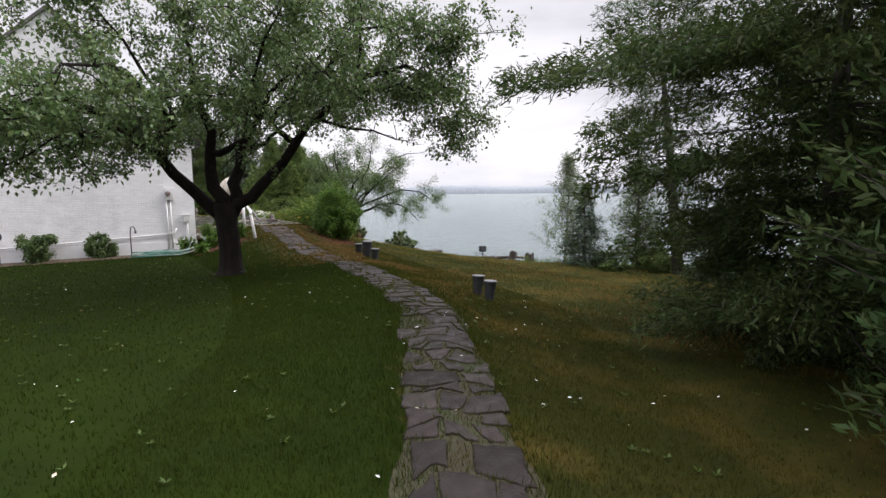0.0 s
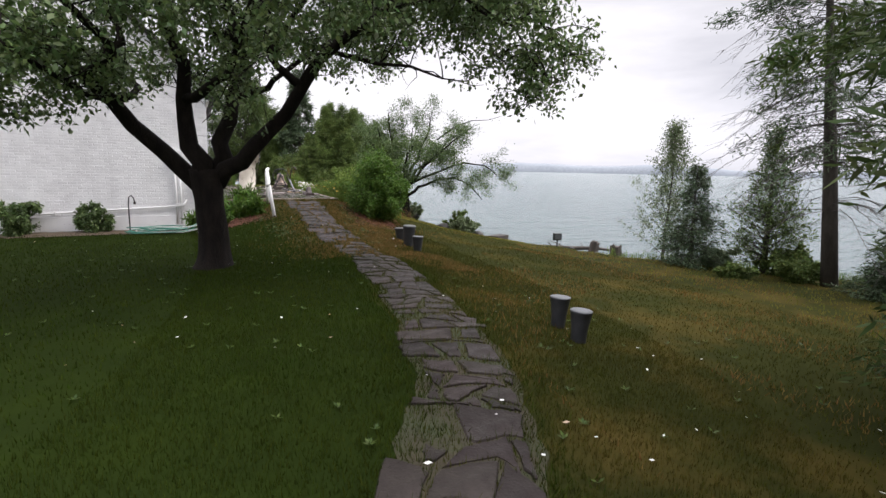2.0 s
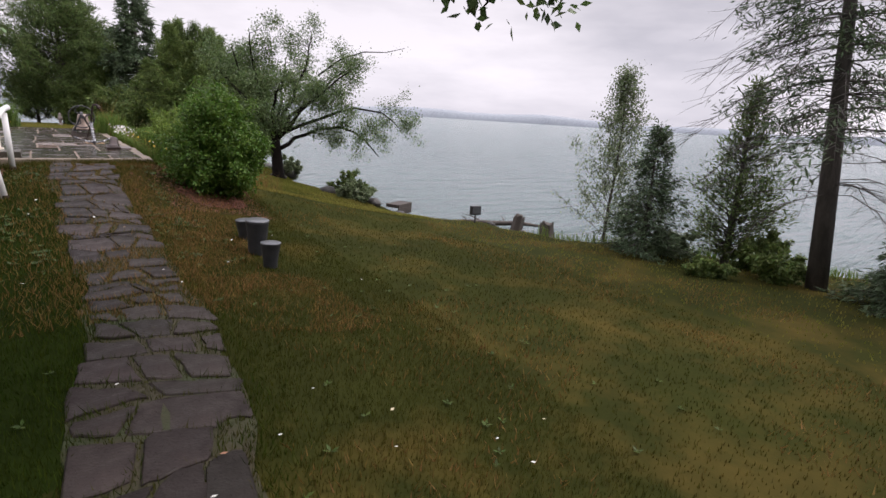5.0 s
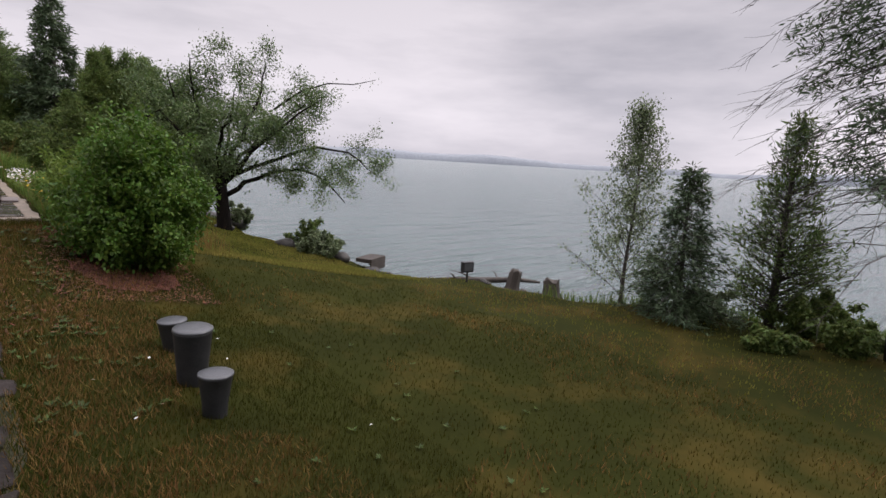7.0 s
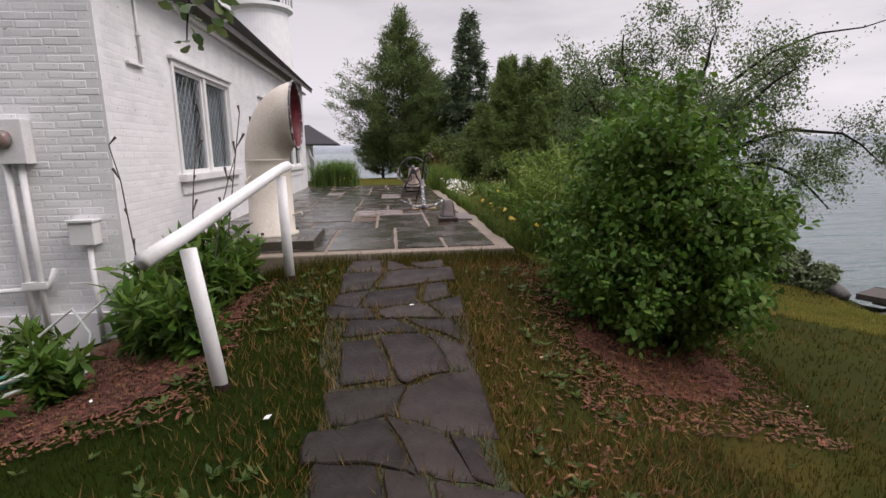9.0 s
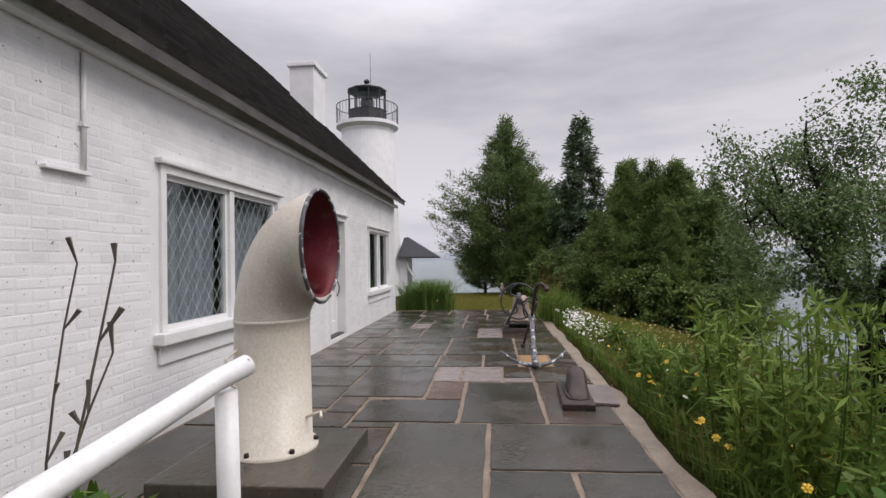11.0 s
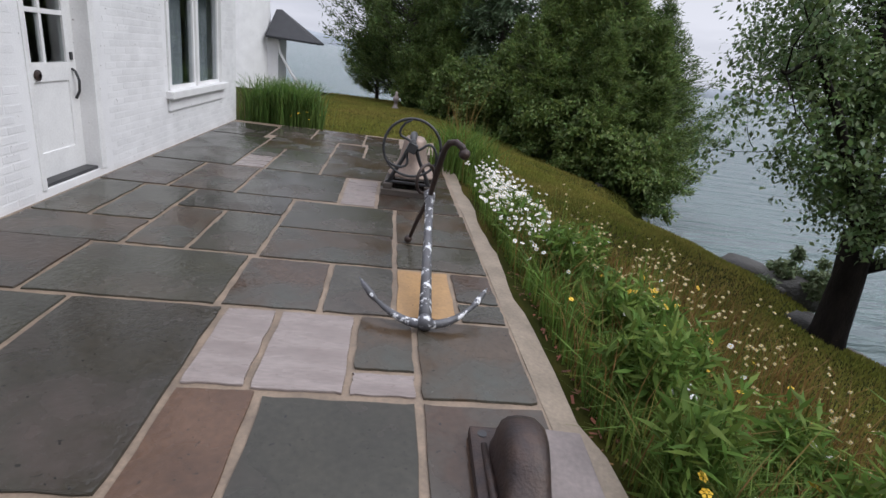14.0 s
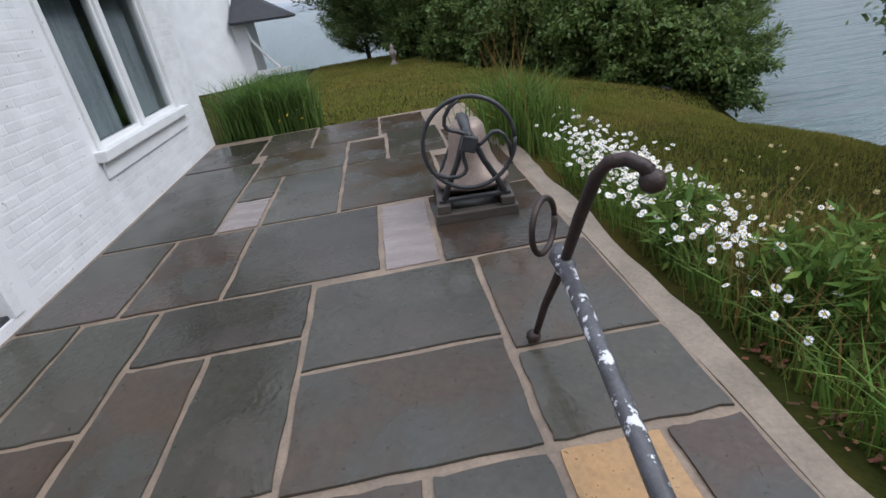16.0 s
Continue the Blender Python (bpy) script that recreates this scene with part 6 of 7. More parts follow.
def build_terrace():
    t = empty("terrace", None, "wet terrace of large grey and brown flagstones with pale mortar joints", "terrace", kind="structure")
    part("joint_bed", box(FRONT_X + 0.004, 20.58, 0.35, 8.17, 31.85, 0.792), M["joint"], t, "pale brown mortar bed")
    part("edge_kerb", box(FRONT_X + 0.45, 20.42, 0.2, 8.33, 20.578, 0.795), M["concrete"], t, "worn concrete edge", bevel=0.02)
    rng = random.Random(4)
    bm = bmesh.new()
    n = 48
    prof = [(0.0, 0.2), (0.0, 0.795), (1.0, 0.79), (1.0, 0.2)]
    rings = []
    for i in range(n + 1):
        y = 20.58 + (31.6 - 20.58) * i / n
        xo = 8.325 + 0.02 * math.sin(i * 0.9) + rng.uniform(-0.012, 0.012) + (0.06 if i in (11, 12) else 0) - 0.25 * smooth01((y - 28.5) / 3)
        xi = 8.172 - 0.25 * smooth01((y - 28.5) / 3)
        rings.append([bm.verts.new((xi + (xo - xi) * u, y, z + (rng.uniform(-0.008, 0.004) if z > 0.5 else 0))) for u, z in prof])
    for a, b in zip(rings, rings[1:]):
        for k in range(4):
            bm.faces.new((a[k], a[(k + 1) % 4], b[(k + 1) % 4], b[k]))
    bm.faces.new(rings[0][::-1])
    bm.faces.new(rings[-1])
    bmesh.ops.recalc_face_normals(bm, faces=bm.faces)
    part("edge_kerb", bm, M["concrete"], t, "worn concrete edge")
    mats = {"r": M["slate_russet"], "s": M["slate"], "b": M["slate_brown"], "p": M["slab_pale"], "o": M["slab_orange"]}
    for row in SLABS.replace("\n", ";").split(";"):
        k, x0, x1, y0, y1 = row.split()
        x0, x1, y0, y1 = float(x0), float(x1), float(y0), float(y1)
        bm = bmesh.new()
        cx, cy = (x0 + x1) / 2, (y0 + y1) / 2
        ring = []
        for (ax, ay), (bx, by) in (((x0, y0), (x1, y0)), ((x1, y0), (x1, y1)), ((x1, y1), (x0, y1)), ((x0, y1), (x0, y0))):
            for u in (0.0, 0.07, 0.24, 0.4, 0.58, 0.75, 0.92):
                ring.append((ax + (bx - ax) * u + rng.uniform(-0.007, 0.007), ay + (by - ay) * u + rng.uniform(-0.007, 0.007)))
        dz = rng.uniform(0.0, 0.004)
        lo = [bm.verts.new((x - cx, y - cy, -0.04)) for x, y in ring]
        mid = [bm.verts.new((x - cx, y - cy, 0.002 + dz)) for x, y in ring]
        top = [bm.verts.new(((x - cx) * 0.993, (y - cy) * 0.993, 0.007 + dz)) for x, y in ring]
        m = len(ring)
        for i in range(m):
            j = (i + 1) % m
            bm.faces.new((lo[i], lo[j], mid[j], mid[i]))
            bm.faces.new((mid[i], mid[j], top[j], top[i]))
        bm.faces.new(top)
        ob = part("slab", bm, mats[k], t)
        ob.matrix_local = pose(cx, cy, 0.795)


build_terrace()


# ---- planting beds ----
def draped(name, outline, material, lift, label, category, step=0.09):
    """A sheet that follows the land inside a rough oval (cx, cy, rx, ry)."""
    bm = bmesh.new()
    cx, cy, rx, ry = outline
    grid = {}
    nx, ny = int(2 * rx / step), int(2 * ry / step)
    for i in range(nx + 1):
        for j in range(ny + 1):
            x, y = cx - rx + 2 * rx * i / nx, cy - ry + 2 * ry * j / ny
            q = ((x - cx) / rx) ** 4 + ((y - cy) / ry) ** 4 + 0.75 * noise.noise(Vector((x * 1.6, y * 1.6, 1))) + 0.5 * noise.noise(Vector((x * 5, y * 5, 3)))
            if q < 1.0:
                grid[i, j] = bm.verts.new((x, y, land(x, y) + lift))
    for (i, j), v in list(grid.items()):
        ring = [grid.get(k) for k in ((i, j), (i + 1, j), (i + 1, j + 1), (i, j + 1))]
        if all(ring):
            bm.faces.new(ring)
    ob = part(name, bm, material, smooth=True)
    return tagged(ob, label, category, kind="structure")


draped("mulch_bed", (4.9, 18.95, 0.85, 0.95), M["mulch"], 0.014, "bed of reddish bark mulch between the house and the handrail", "mulch bed")
draped("mulch_bed", (9.05, 19.0, 0.62, 0.85), M["mulch"], 0.012, "bed of reddish bark mulch under the big shrub", "mulch bed")
draped("mulch_bed", (1.5, 19.6, 3.6, 0.6), M["soil"], 0.012, "bare soil bed along the foot of the gable wall", "soil bed")


def scatter_chips():
    rng = np.random.default_rng(12)
    quads = []
    for cx, cy, rx, ry, n in ((4.95, 18.9, 0.95, 1.1, 3000), (9.1, 18.9, 0.9, 1.15, 2600), (8.0, 18.0, 0.4, 1.3, 300), (9.2, 24.6, 0.8, 1.2, 700)):
        for _ in range(n):
            x, y = cx + rng.uniform(-1, 1) * rx, cy + rng.uniform(-1, 1) * ry
            a, L, W = rng.uniform(0, 6.28), rng.uniform(0.008, 0.032), rng.uniform(0.004, 0.010)
            d, s = np.array((math.cos(a), math.sin(a), rng.uniform(-0.3, 0.5))), np.array((-math.sin(a), math.cos(a), rng.uniform(-0.3, 0.3)))
            c = np.array((x, y, land(x, y) + rng.uniform(0.02, 0.035)))
            quads.append([c - d * L - s * W, c + d * L - s * W, c + d * L * 0.9 + s * W, c - d * L + s * W])
    ob = new("bark_chips", poly_soup("bark_chips", np.array(quads), 4, M["mulch"]))
    tagged(ob, "scattered reddish bark chips on the beds", "bark chips", kind="stuff")


scatter_chips()


# ---- grass ----
def blades(name, xy, h, w, material, label, category, lean=0.35, z=None, bend=0.0):
    """Single blades; each a tall triangle, or a bent pair where bend is given."""
    rng = np.random.default_rng(abs(hash(len(xy))) % 9999)
    n = len(xy)
    base = np.column_stack([xy, z if z is not None else np.array([land(x, y) for x, y in xy])])
    a = rng.uniform(0, 2 * np.pi, n)
    side = np.column_stack([np.cos(a), np.sin(a), np.zeros(n)])
    t = rng.uniform(0, 2 * np.pi, n)
    hh = (h * rng.uniform(0.55, 1.25, n))[:, None] if np.isscalar(h) else (h * rng.uniform(0.7, 1.2, n))[:, None]
    ww = (w * rng.uniform(0.7, 1.3, n))[:, None] if np.isscalar(w) else (w * rng.uniform(0.7, 1.3, n))[:, None]
    tip = np.column_stack([np.cos(t), np.sin(t), np.zeros(n)]) * hh * lean * rng.uniform(0.1, 1.5, n)[:, None]
    if bend:
        mid = base + tip * 0.3 + np.array((0, 0, 1.0)) * hh * 0.62
        top = base + tip * (1 + bend) + np.array((0, 0, 1.0)) * hh * (1 - 0.25 * bend)
        low = np.stack([base - side * ww, base + side * ww, mid + side * ww * 0.75, mid - side * ww * 0.75], axis=1)
        high = np.stack([mid - side * ww * 0.75, mid + side * ww * 0.75, top + side * ww * 0.1, top - side * ww * 0.1], axis=1)
        me = poly_soup(name, np.concatenate([low, high]), 4, material)
    else:
        top = base + tip + np.array((0, 0, 1.0)) * hh
        me = poly_soup(name, np.stack([base - side * ww - np.array((0, 0, 0.01)), base + side * ww - np.array((0, 0, 0.01)), top], axis=1), 3, material)
    return tagged(new(name, me), label, category, kind="stuff")


def build_lawn():
    rng = np.random.default_rng(7)
    line = np.array(LINE)
    shore = np.array(SHORE)

    def pick(n, x0, x1, y0, y1, near, far, joint):
        x, y = rng.uniform(x0, x1, n), rng.uniform(y0, y1, n)
        off = np.abs(x - np.interp(y, line[:, 0], line[:, 1]))
        keep = (off >= near) & (off < far)
        keep &= (x < np.interp(y, shore[:, 0], shore[:, 1]) - 0.7)
        keep &= ~((y > 20.2) & (x < 8.4) & (y < 31.9)) & ~((x < 4.5) & (y > 19.3) & (y < 32))
        keep &= ~((np.abs(x - 4.95) < 0.85) & (np.abs(y - 18.9) < 1.0) & (rng.uniform(0, 1, n) < 0.62))
        keep &= ~((np.abs(x - 9.0) < 0.9) & (np.abs(y - 18.9) < 1.25) & (rng.uniform(0, 1, n) < 0.6))
        keep &= ~((off < 0.62) & (y < 20.4) & (rng.uniform(0, 1, n) > joint))
        keep &= (np.hypot(x - 4.2, y - 13.6) > 0.42)
        return off_stones(np.column_stack([x[keep], y[keep]]))

    def off_stones(xy):
        """Leaves out what would grow on a flagstone."""
        idx = np.nonzero(np.abs(xy[:, 0] - np.interp(xy[:, 1], line[:, 0], line[:, 1])) < 0.85)[0]
        p = xy[idx]
        bad = np.zeros(len(p), bool)
        for ring in STONES:
            r = np.array(ring)
            near_by = np.nonzero((p[:, 0] > r[:, 0].min()) & (p[:, 0] < r[:, 0].max()) & (p[:, 1] > r[:, 1].min()) & (p[:, 1] < r[:, 1].max()))[0]
            if not len(near_by):
                continue
            c = np.zeros(len(near_by), bool)
            q = p[near_by]
            for (x0, y0), (x1, y1) in zip(r, np.roll(r, -1, axis=0)):
                hit = ((y0 > q[:, 1]) != (y1 > q[:, 1])) & (q[:, 0] < (x1 - x0) * (q[:, 1] - y0) / (y1 - y0 + 1e-12) + x0)
                c ^= hit
            bad[near_by] |= c
        keep = np.ones(len(xy), bool)
        keep[idx[bad]] = False
        return xy[keep]

    def side(xy):
        """Splits points into the lush side, left of the path, and the drier side."""
        left = xy[:, 0] < np.interp(xy[:, 1], line[:, 0], line[:, 1]) - 0.3 + 0.3 * np.sin(xy[:, 1] * 1.1)
        return xy[left], xy[~left]

    near = pick(560000, -2, 12, 0.5, 20.3, 0.0, 3.2, 0.75)
    lush, dry = side(near)
    blades("grass", lush, 0.05, 0.004, M["lush_blade"], "short lush green lawn grass", "grass")
    blades("grass", dry, 0.047, 0.004, M["blade"], "short mown green lawn grass with dry patches", "grass")
    mid = pick(150000, -4, 20, 0.5, 20.5, 3.2, 8.0, 1)
    lush, dry = side(mid)
    blades("grass", lush, 0.05, 0.0075, M["lush_blade"], "short lush green lawn grass", "grass")
    blades("grass", dry, 0.045, 0.0075, M["blade"], "short mown green lawn grass with dry patches", "grass")
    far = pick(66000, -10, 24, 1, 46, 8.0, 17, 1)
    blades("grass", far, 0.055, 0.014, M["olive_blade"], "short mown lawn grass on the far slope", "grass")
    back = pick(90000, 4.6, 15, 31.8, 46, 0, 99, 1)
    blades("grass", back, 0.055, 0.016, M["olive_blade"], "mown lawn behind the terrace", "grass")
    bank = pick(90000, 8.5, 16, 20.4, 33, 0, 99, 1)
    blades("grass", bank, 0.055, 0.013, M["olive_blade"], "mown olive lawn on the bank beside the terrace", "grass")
    # tufts along both sides of the path and in its joints
    y = rng.uniform(0.5, 20.3, 14000)
    x = np.interp(y, line[:, 0], line[:, 1]) + rng.choice((-1, 1), 14000) * np.abs(0.47 + rng.normal(0, 0.17, 14000))
    blades("grass_tufts", off_stones(np.column_stack([x, y])), 0.09, 0.0042, M["lush_blade"], "longer grass tufts along the edges of the path", "grass", 0.6)
    y = rng.uniform(0.5, 20.3, 9000)
    x = np.interp(y, line[:, 0], line[:, 1]) + rng.uniform(-0.52, 0.52, 9000)
    blades("grass_tufts", off_stones(np.column_stack([x, y])), 0.06, 0.0042, M["blade"], "grass growing in the joints of the path", "grass", 0.7)
    x, y = rng.uniform(4.95, 8.4, 3600), rng.uniform(20.05, 20.4, 3600)
    blades("grass_tufts", off_stones(np.column_stack([x, y])), 0.11, 0.0045, M["blade"], "longer grass against the front edge of the terrace", "grass", 0.5)
    y = rng.uniform(13.0, 20.3, 15000)
    x = np.interp(y, line[:, 0], line[:, 1]) + rng.choice((-1, 1), 15000) * np.abs(rng.normal(0.3, 0.6, 15000))
    blades("dry_grass", off_stones(np.column_stack([x, y])), 0.075, 0.005, M["dry_blade"], "dry straw-coloured grass beside the path", "grass", 0.8)
    y = rng.uniform(12.5, 20.3, 16000)
    x = np.interp(y, line[:, 0], line[:, 1]) + rng.uniform(0.5, 2.3, 16000)
    patch = np.array([noise.noise(Vector((a * 0.9, b * 0.9, 2.0))) for a, b in zip(x, y)])
    ok = (patch > -0.05)
    blades("dry_grass", np.column_stack([x[ok], y[ok]]), 0.06, 0.0055, M["dry_blade"], "dry orange-brown grass between the path and the bollards", "grass", 0.8)
    k = 26000
    x, y = rng.uniform(6.5, 18, k), rng.uniform(4, 20, k)
    patch = np.array([noise.noise(Vector((a * 0.45, b * 0.45, 5.0))) for a, b in zip(x, y)])
    keep = (patch > 0.0) & (np.abs(x - np.interp(y, line[:, 0], line[:, 1])) > 0.6)
    blades("dry_grass", np.column_stack([x[keep], y[keep]]), 0.07, 0.007, M["dry_blade"], "dry straw-coloured patches in the lawn", "grass", 0.7)


build_lawn()


M["lily"] = mat("lily_leaf", (0.095, 0.175, 0.036), 0.45, (0.13, 0.2, 0.05), 0.9, 5, 0, island=0.35, translucent=0.4, spec=0.35)


def build_bed_growth():
    rng = np.random.default_rng(17)

    def region(n, x0, x1, y0, y1, weight=None):
        return np.column_stack([rng.uniform(x0, x1, n), rng.uniform(y0, y1, n)])

    # the wild border below the terrace edge
    xy = np.concatenate([region(8000, 8.5, 10.2, 20.8, 29.5), region(4000, 8.48, 9.3, 20.8, 28.5), region(3500, 10.0, 12.4, 21.0, 26.5)])
    xy = xy[xy[:, 0] < 8.65 + 2.3 * np.clip((25.6 - xy[:, 1]) / 5.0, 0, 1) + rng.normal(0, 0.25, len(xy))]
    blades("wild_grass", xy, 0.38, 0.0055, M["tall_blade"], "tall wild green grass and weeds on the bank below the terrace", "wild grass", 0.5, bend=0.5)
    blades("wild_grass", region(2600, 8.5, 11.5, 21.2, 27), 0.5, 0.004, M["dry_blade"], "pale dry grass stems among the weeds on the bank", "wild grass", 0.45, bend=0.3)
    xy = np.column_stack([rng.uniform(17.5, 23.5, 5000), rng.uniform(10, 18.5, 5000)])
    sh = np.array(SHORE)
    d = np.interp(xy[:, 1], sh[:, 0], sh[:, 1]) - xy[:, 0]
    blades("wild_grass", xy[(d > 0.4) & (d < 1.8)], 0.32, 0.01, M["tall_blade"], "rough weeds at the foot of the shore trees", "wild grass", 0.5, bend=0.4)
    # iris and day-lily clump at the end of the terrace
    xy = np.concatenate([np.column_stack([rng.normal(cx, 0.13, 300), rng.normal(cy, 0.12, 300)]) for cx, cy in ((4.75, 32.2), (5.0, 32.3), (5.25, 32.15), (5.5, 32.3), (5.7, 32.2), (5.1, 32.6), (5.45, 32.6))])
    xy = xy[(xy[:, 1] > 31.88)]
    blades("lily_clump", xy, 0.85, 0.011, M["lily"], "tall clump of strap-leaved green lilies at the end of the terrace", "plant", 0.3, bend=0.35)
    # feathery tall grass beside the bell
    xy = np.column_stack([rng.normal(8.5, 0.22, 800), rng.normal(29.6, 0.35, 800)])
    blades("feather_grass", xy, 0.75, 0.009, M["tall_blade"], "upright green grass clump beyond the bell", "plant", 0.3, bend=0.4)
    blades("feather_grass", np.column_stack([rng.normal(8.5, 0.25, 46), rng.normal(29.7, 0.35, 46)]), 1.35, 0.008, M["dry_blade"], "tall dry feathery grass heads beyond the bell", "plant", 0.35)


build_bed_growth()


def flower_stuff(name, spots, petals, size, height, petal_mat, label):
    """Flower heads with separate petals and a raised eye, on thin stems."""
    rng = np.random.default_rng(len(spots) + petals)
    pet, eye, stem = [], [], []
    for x, y in spots:
        z = land(x, y)
        h = height * rng.uniform(0.6, 1.2)
        lean = rng.normal(0, 0.12, 2) * h
        c = np.array((x + lean[0], y + lean[1], z + h))
        n = np.array((rng.normal(0, 0.45) - 0.1, rng.normal(0, 0.45) - 0.35, 1.0))
        n /= np.linalg.norm(n)
        u = np.cross(n, (0.3, 0.9, 0.1))
        u /= np.linalg.norm(u)
        v = np.cross(n, u)
        R = size * rng.uniform(0.8, 1.15)
        for k in range(petals):
            a = 2 * math.pi * k / petals + rng.uniform(-0.1, 0.1)
            d, s = u * math.cos(a) + v * math.sin(a), -u * math.sin(a) + v * math.cos(a)
            w = R * 2.2 / petals
            pet.append([c + d * R * 0.2, c + d * R * 0.7 + s * w - n * R * 0.05, c + d * R - n * R * 0.12, c + d * R * 0.7 - s * w - n * R * 0.05])
        e = n * R * 0.12
        eye.append([c + e + (u * math.cos(t) + v * math.sin(t)) * R * 0.27 for t in (0, 1.05, 2.09, 3.14, 4.19, 5.24)])
        w = np.array((0.0022, 0.0015, 0))
        b = np.array((x, y, z))
        stem.append([b - w, b + w, c + w * 0.7, c - w * 0.7])
    t = empty(name, None, label, "flowers", kind="stuff")
    for nm, arr, k, m in (("petal", pet, 4, petal_mat), ("flower_eye", eye, 6, M["yellow"]), ("flower_stalk", stem, 4, M["tall_blade"])):
        ob = part(nm, poly_soup(nm, np.array(arr), k, m), None, t)
        tagged(ob, kind="stuff")
    return t


M["cream_petal"] = mat("cream_petal", (0.42, 0.34, 0.19), 0.7, (0.3, 0.25, 0.13), 5, 40, 0)


def build_flowers():
    rng = np.random.default_rng(31)
    a = np.column_stack([rng.normal(8.75, 0.2, 480), rng.normal(27.5, 0.62, 480)])
    b = np.column_stack([rng.normal(8.7, 0.18, 40), rng.normal(26.2, 0.5, 40)])
    c = np.column_stack([rng.normal(9.6, 0.5, 26), rng.normal(24.2, 1.1, 26)])
    spots = np.concatenate([a, b, c])
    spots = spots[spots[:, 0] > 8.4]
    flower_stuff("daisies", spots, 12, 0.024, 0.4, M["petal"], "drift of white ox-eye daisies along the terrace edge")
    y = np.concatenate([np.column_stack([rng.normal(9.2, 0.35, 22), rng.normal(24.6, 0.8, 22)]), np.column_stack([rng.normal(8.6, 0.12, 10), rng.normal(22.6, 0.3, 10)]), np.column_stack([rng.normal(8.85, 0.3, 30), rng.normal(21.3, 0.5, 30)])])
    y = y[y[:, 0] > 8.4]
    flower_stuff("yellow_flowers", y, 6, 0.025, 0.55, M["yellow"], "scattered yellow flowers in the wild border")
    cream = np.concatenate([np.column_stack([rng.normal(cx - 0.3, 0.09, 36), rng.normal(cy, 0.12, 36)]) for cx, cy in ((9.35, 25.5), (9.6, 25.0), (9.75, 24.5), (10.0, 24.1), (9.5, 24.7), (9.9, 25.3), (10.15, 23.6), (9.3, 26.2), (10.3, 24.6))])
    flower_stuff("cream_flowers", cream, 4, 0.012, 0.72, M["cream_petal"], "loose cream-coloured flower sprays among the weeds on the bank")
    e = np.column_stack([rng.normal(5.75, 0.2, 14), rng.normal(32.1, 0.2, 14)])
    flower_stuff("yellow_flowers", e, 6, 0.03, 0.3, M["yellow"], "small yellow flowers at the end of the terrace")


build_flowers()


def weed(seed, x, y, h, spread, label, stalks=0, material=None):
    """A leafy weed with long narrow leaves round upright stems."""
    sk = Skeleton(seed)
    rng = sk.rng
    pts = []
    for _ in range(10):
        a, r = rng.uniform(0, 6.28), rng.uniform(0.02, spread)
        top = (math.cos(a) * r, math.sin(a) * r, h * rng.uniform(0.6, 1.1))
        stem = [(math.cos(a) * r * 0.4, math.sin(a) * r * 0.4, -0.03), (math.cos(a) * r * 0.8, math.sin(a) * r * 0.8, top[2] * 0.5), top]
        sk.limb(stem, 0.006, 0.003, 4)
        for k in range(9):
            u = (k + 1) / 9
            p = Vector(stem[0]).lerp(Vector(stem[2]), u)
            pts += [(p, 1)] * 2
    for _ in range(stalks):
        a, r = rng.uniform(0, 6.28), rng.uniform(0.0, spread * 0.6)
        s = sk.wander((math.cos(a) * r, math.sin(a) * r, 0), (0, 0, 1), rng.uniform(1.3, 1.75), 6, 0, 0.05)
        sk.limb(s, 0.008, 0.004, 5)
        for p in s[3:]:
            e = p + Vector((rng.gauss(0, 0.05), rng.gauss(0, 0.05), rng.uniform(0.05, 0.12)))
            sk.limb([p, p.lerp(e, 0.6), e], 0.004, 0.012, 5)
    t = empty("weed", at_land(x, y, 0, 0.0), label, "weed", "leafy weeds")
    tagged(part("stem", sk.bm, M["weed_stem"] if stalks else M["tall_blade"], t), kind="stuff")
    part("foliage", leaves(pts, 3, 0.13 if material else 0.17, 0.02, material or M["shrub_leaf"], seed, aspect=0.2 if material else 0.28, hang=-0.1, name="foliage"), None, t)


M["goldenrod"] = mat("goldenrod_leaf", (0.13, 0.2, 0.035), 0.55, (0.165, 0.23, 0.05), 1.2, 6, 0, island=0.35, translucent=0.35, spec=0.2)
M["weed_stem"] = mat("brown_weed_stalk", (0.12, 0.10, 0.08), 0.8, (0.07, 0.055, 0.045), 9, 50, 0)
for i, (x, y, h, sp, st) in enumerate(((4.95, 19.2, 0.6, 0.3, 1), (5.25, 18.9, 0.5, 0.3, 0), (5.45, 19.5, 0.7, 0.28, 2), (5.1, 19.75, 0.75, 0.3, 0), (4.6, 18.6, 0.35, 0.3, 0), (5.6, 18.7, 0.4, 0.25, 0), (5.3, 20.0, 0.65, 0.3, 1), (4.75, 19.9, 0.6, 0.3, 0), (4.2, 18.2, 0.3, 0.3, 0), (5.55, 19.95, 0.45, 0.25, 0), (4.0, 19.4, 0.45, 0.3, 0))):
    weed(200 + i, x, y, h, sp, "leafy dark green weed with tall brown seed stalks in the bed" if st else "leafy dark green weed in the mulch bed", st)
wr = random.Random(3)
for i in range(34):
    y = 20.9 + 6.0 * wr.random() ** 1.5
    x = 8.6 + abs(wr.gauss(0, 0.25 + 0.9 * (27 - y) / 6))
    weed(300 + i, x, y, wr.uniform(0.4, 0.6) + 0.25 * (y < 23.5), 0.2, "tall narrow-leaved green weed in the wild border", 0, M["tall_blade"])


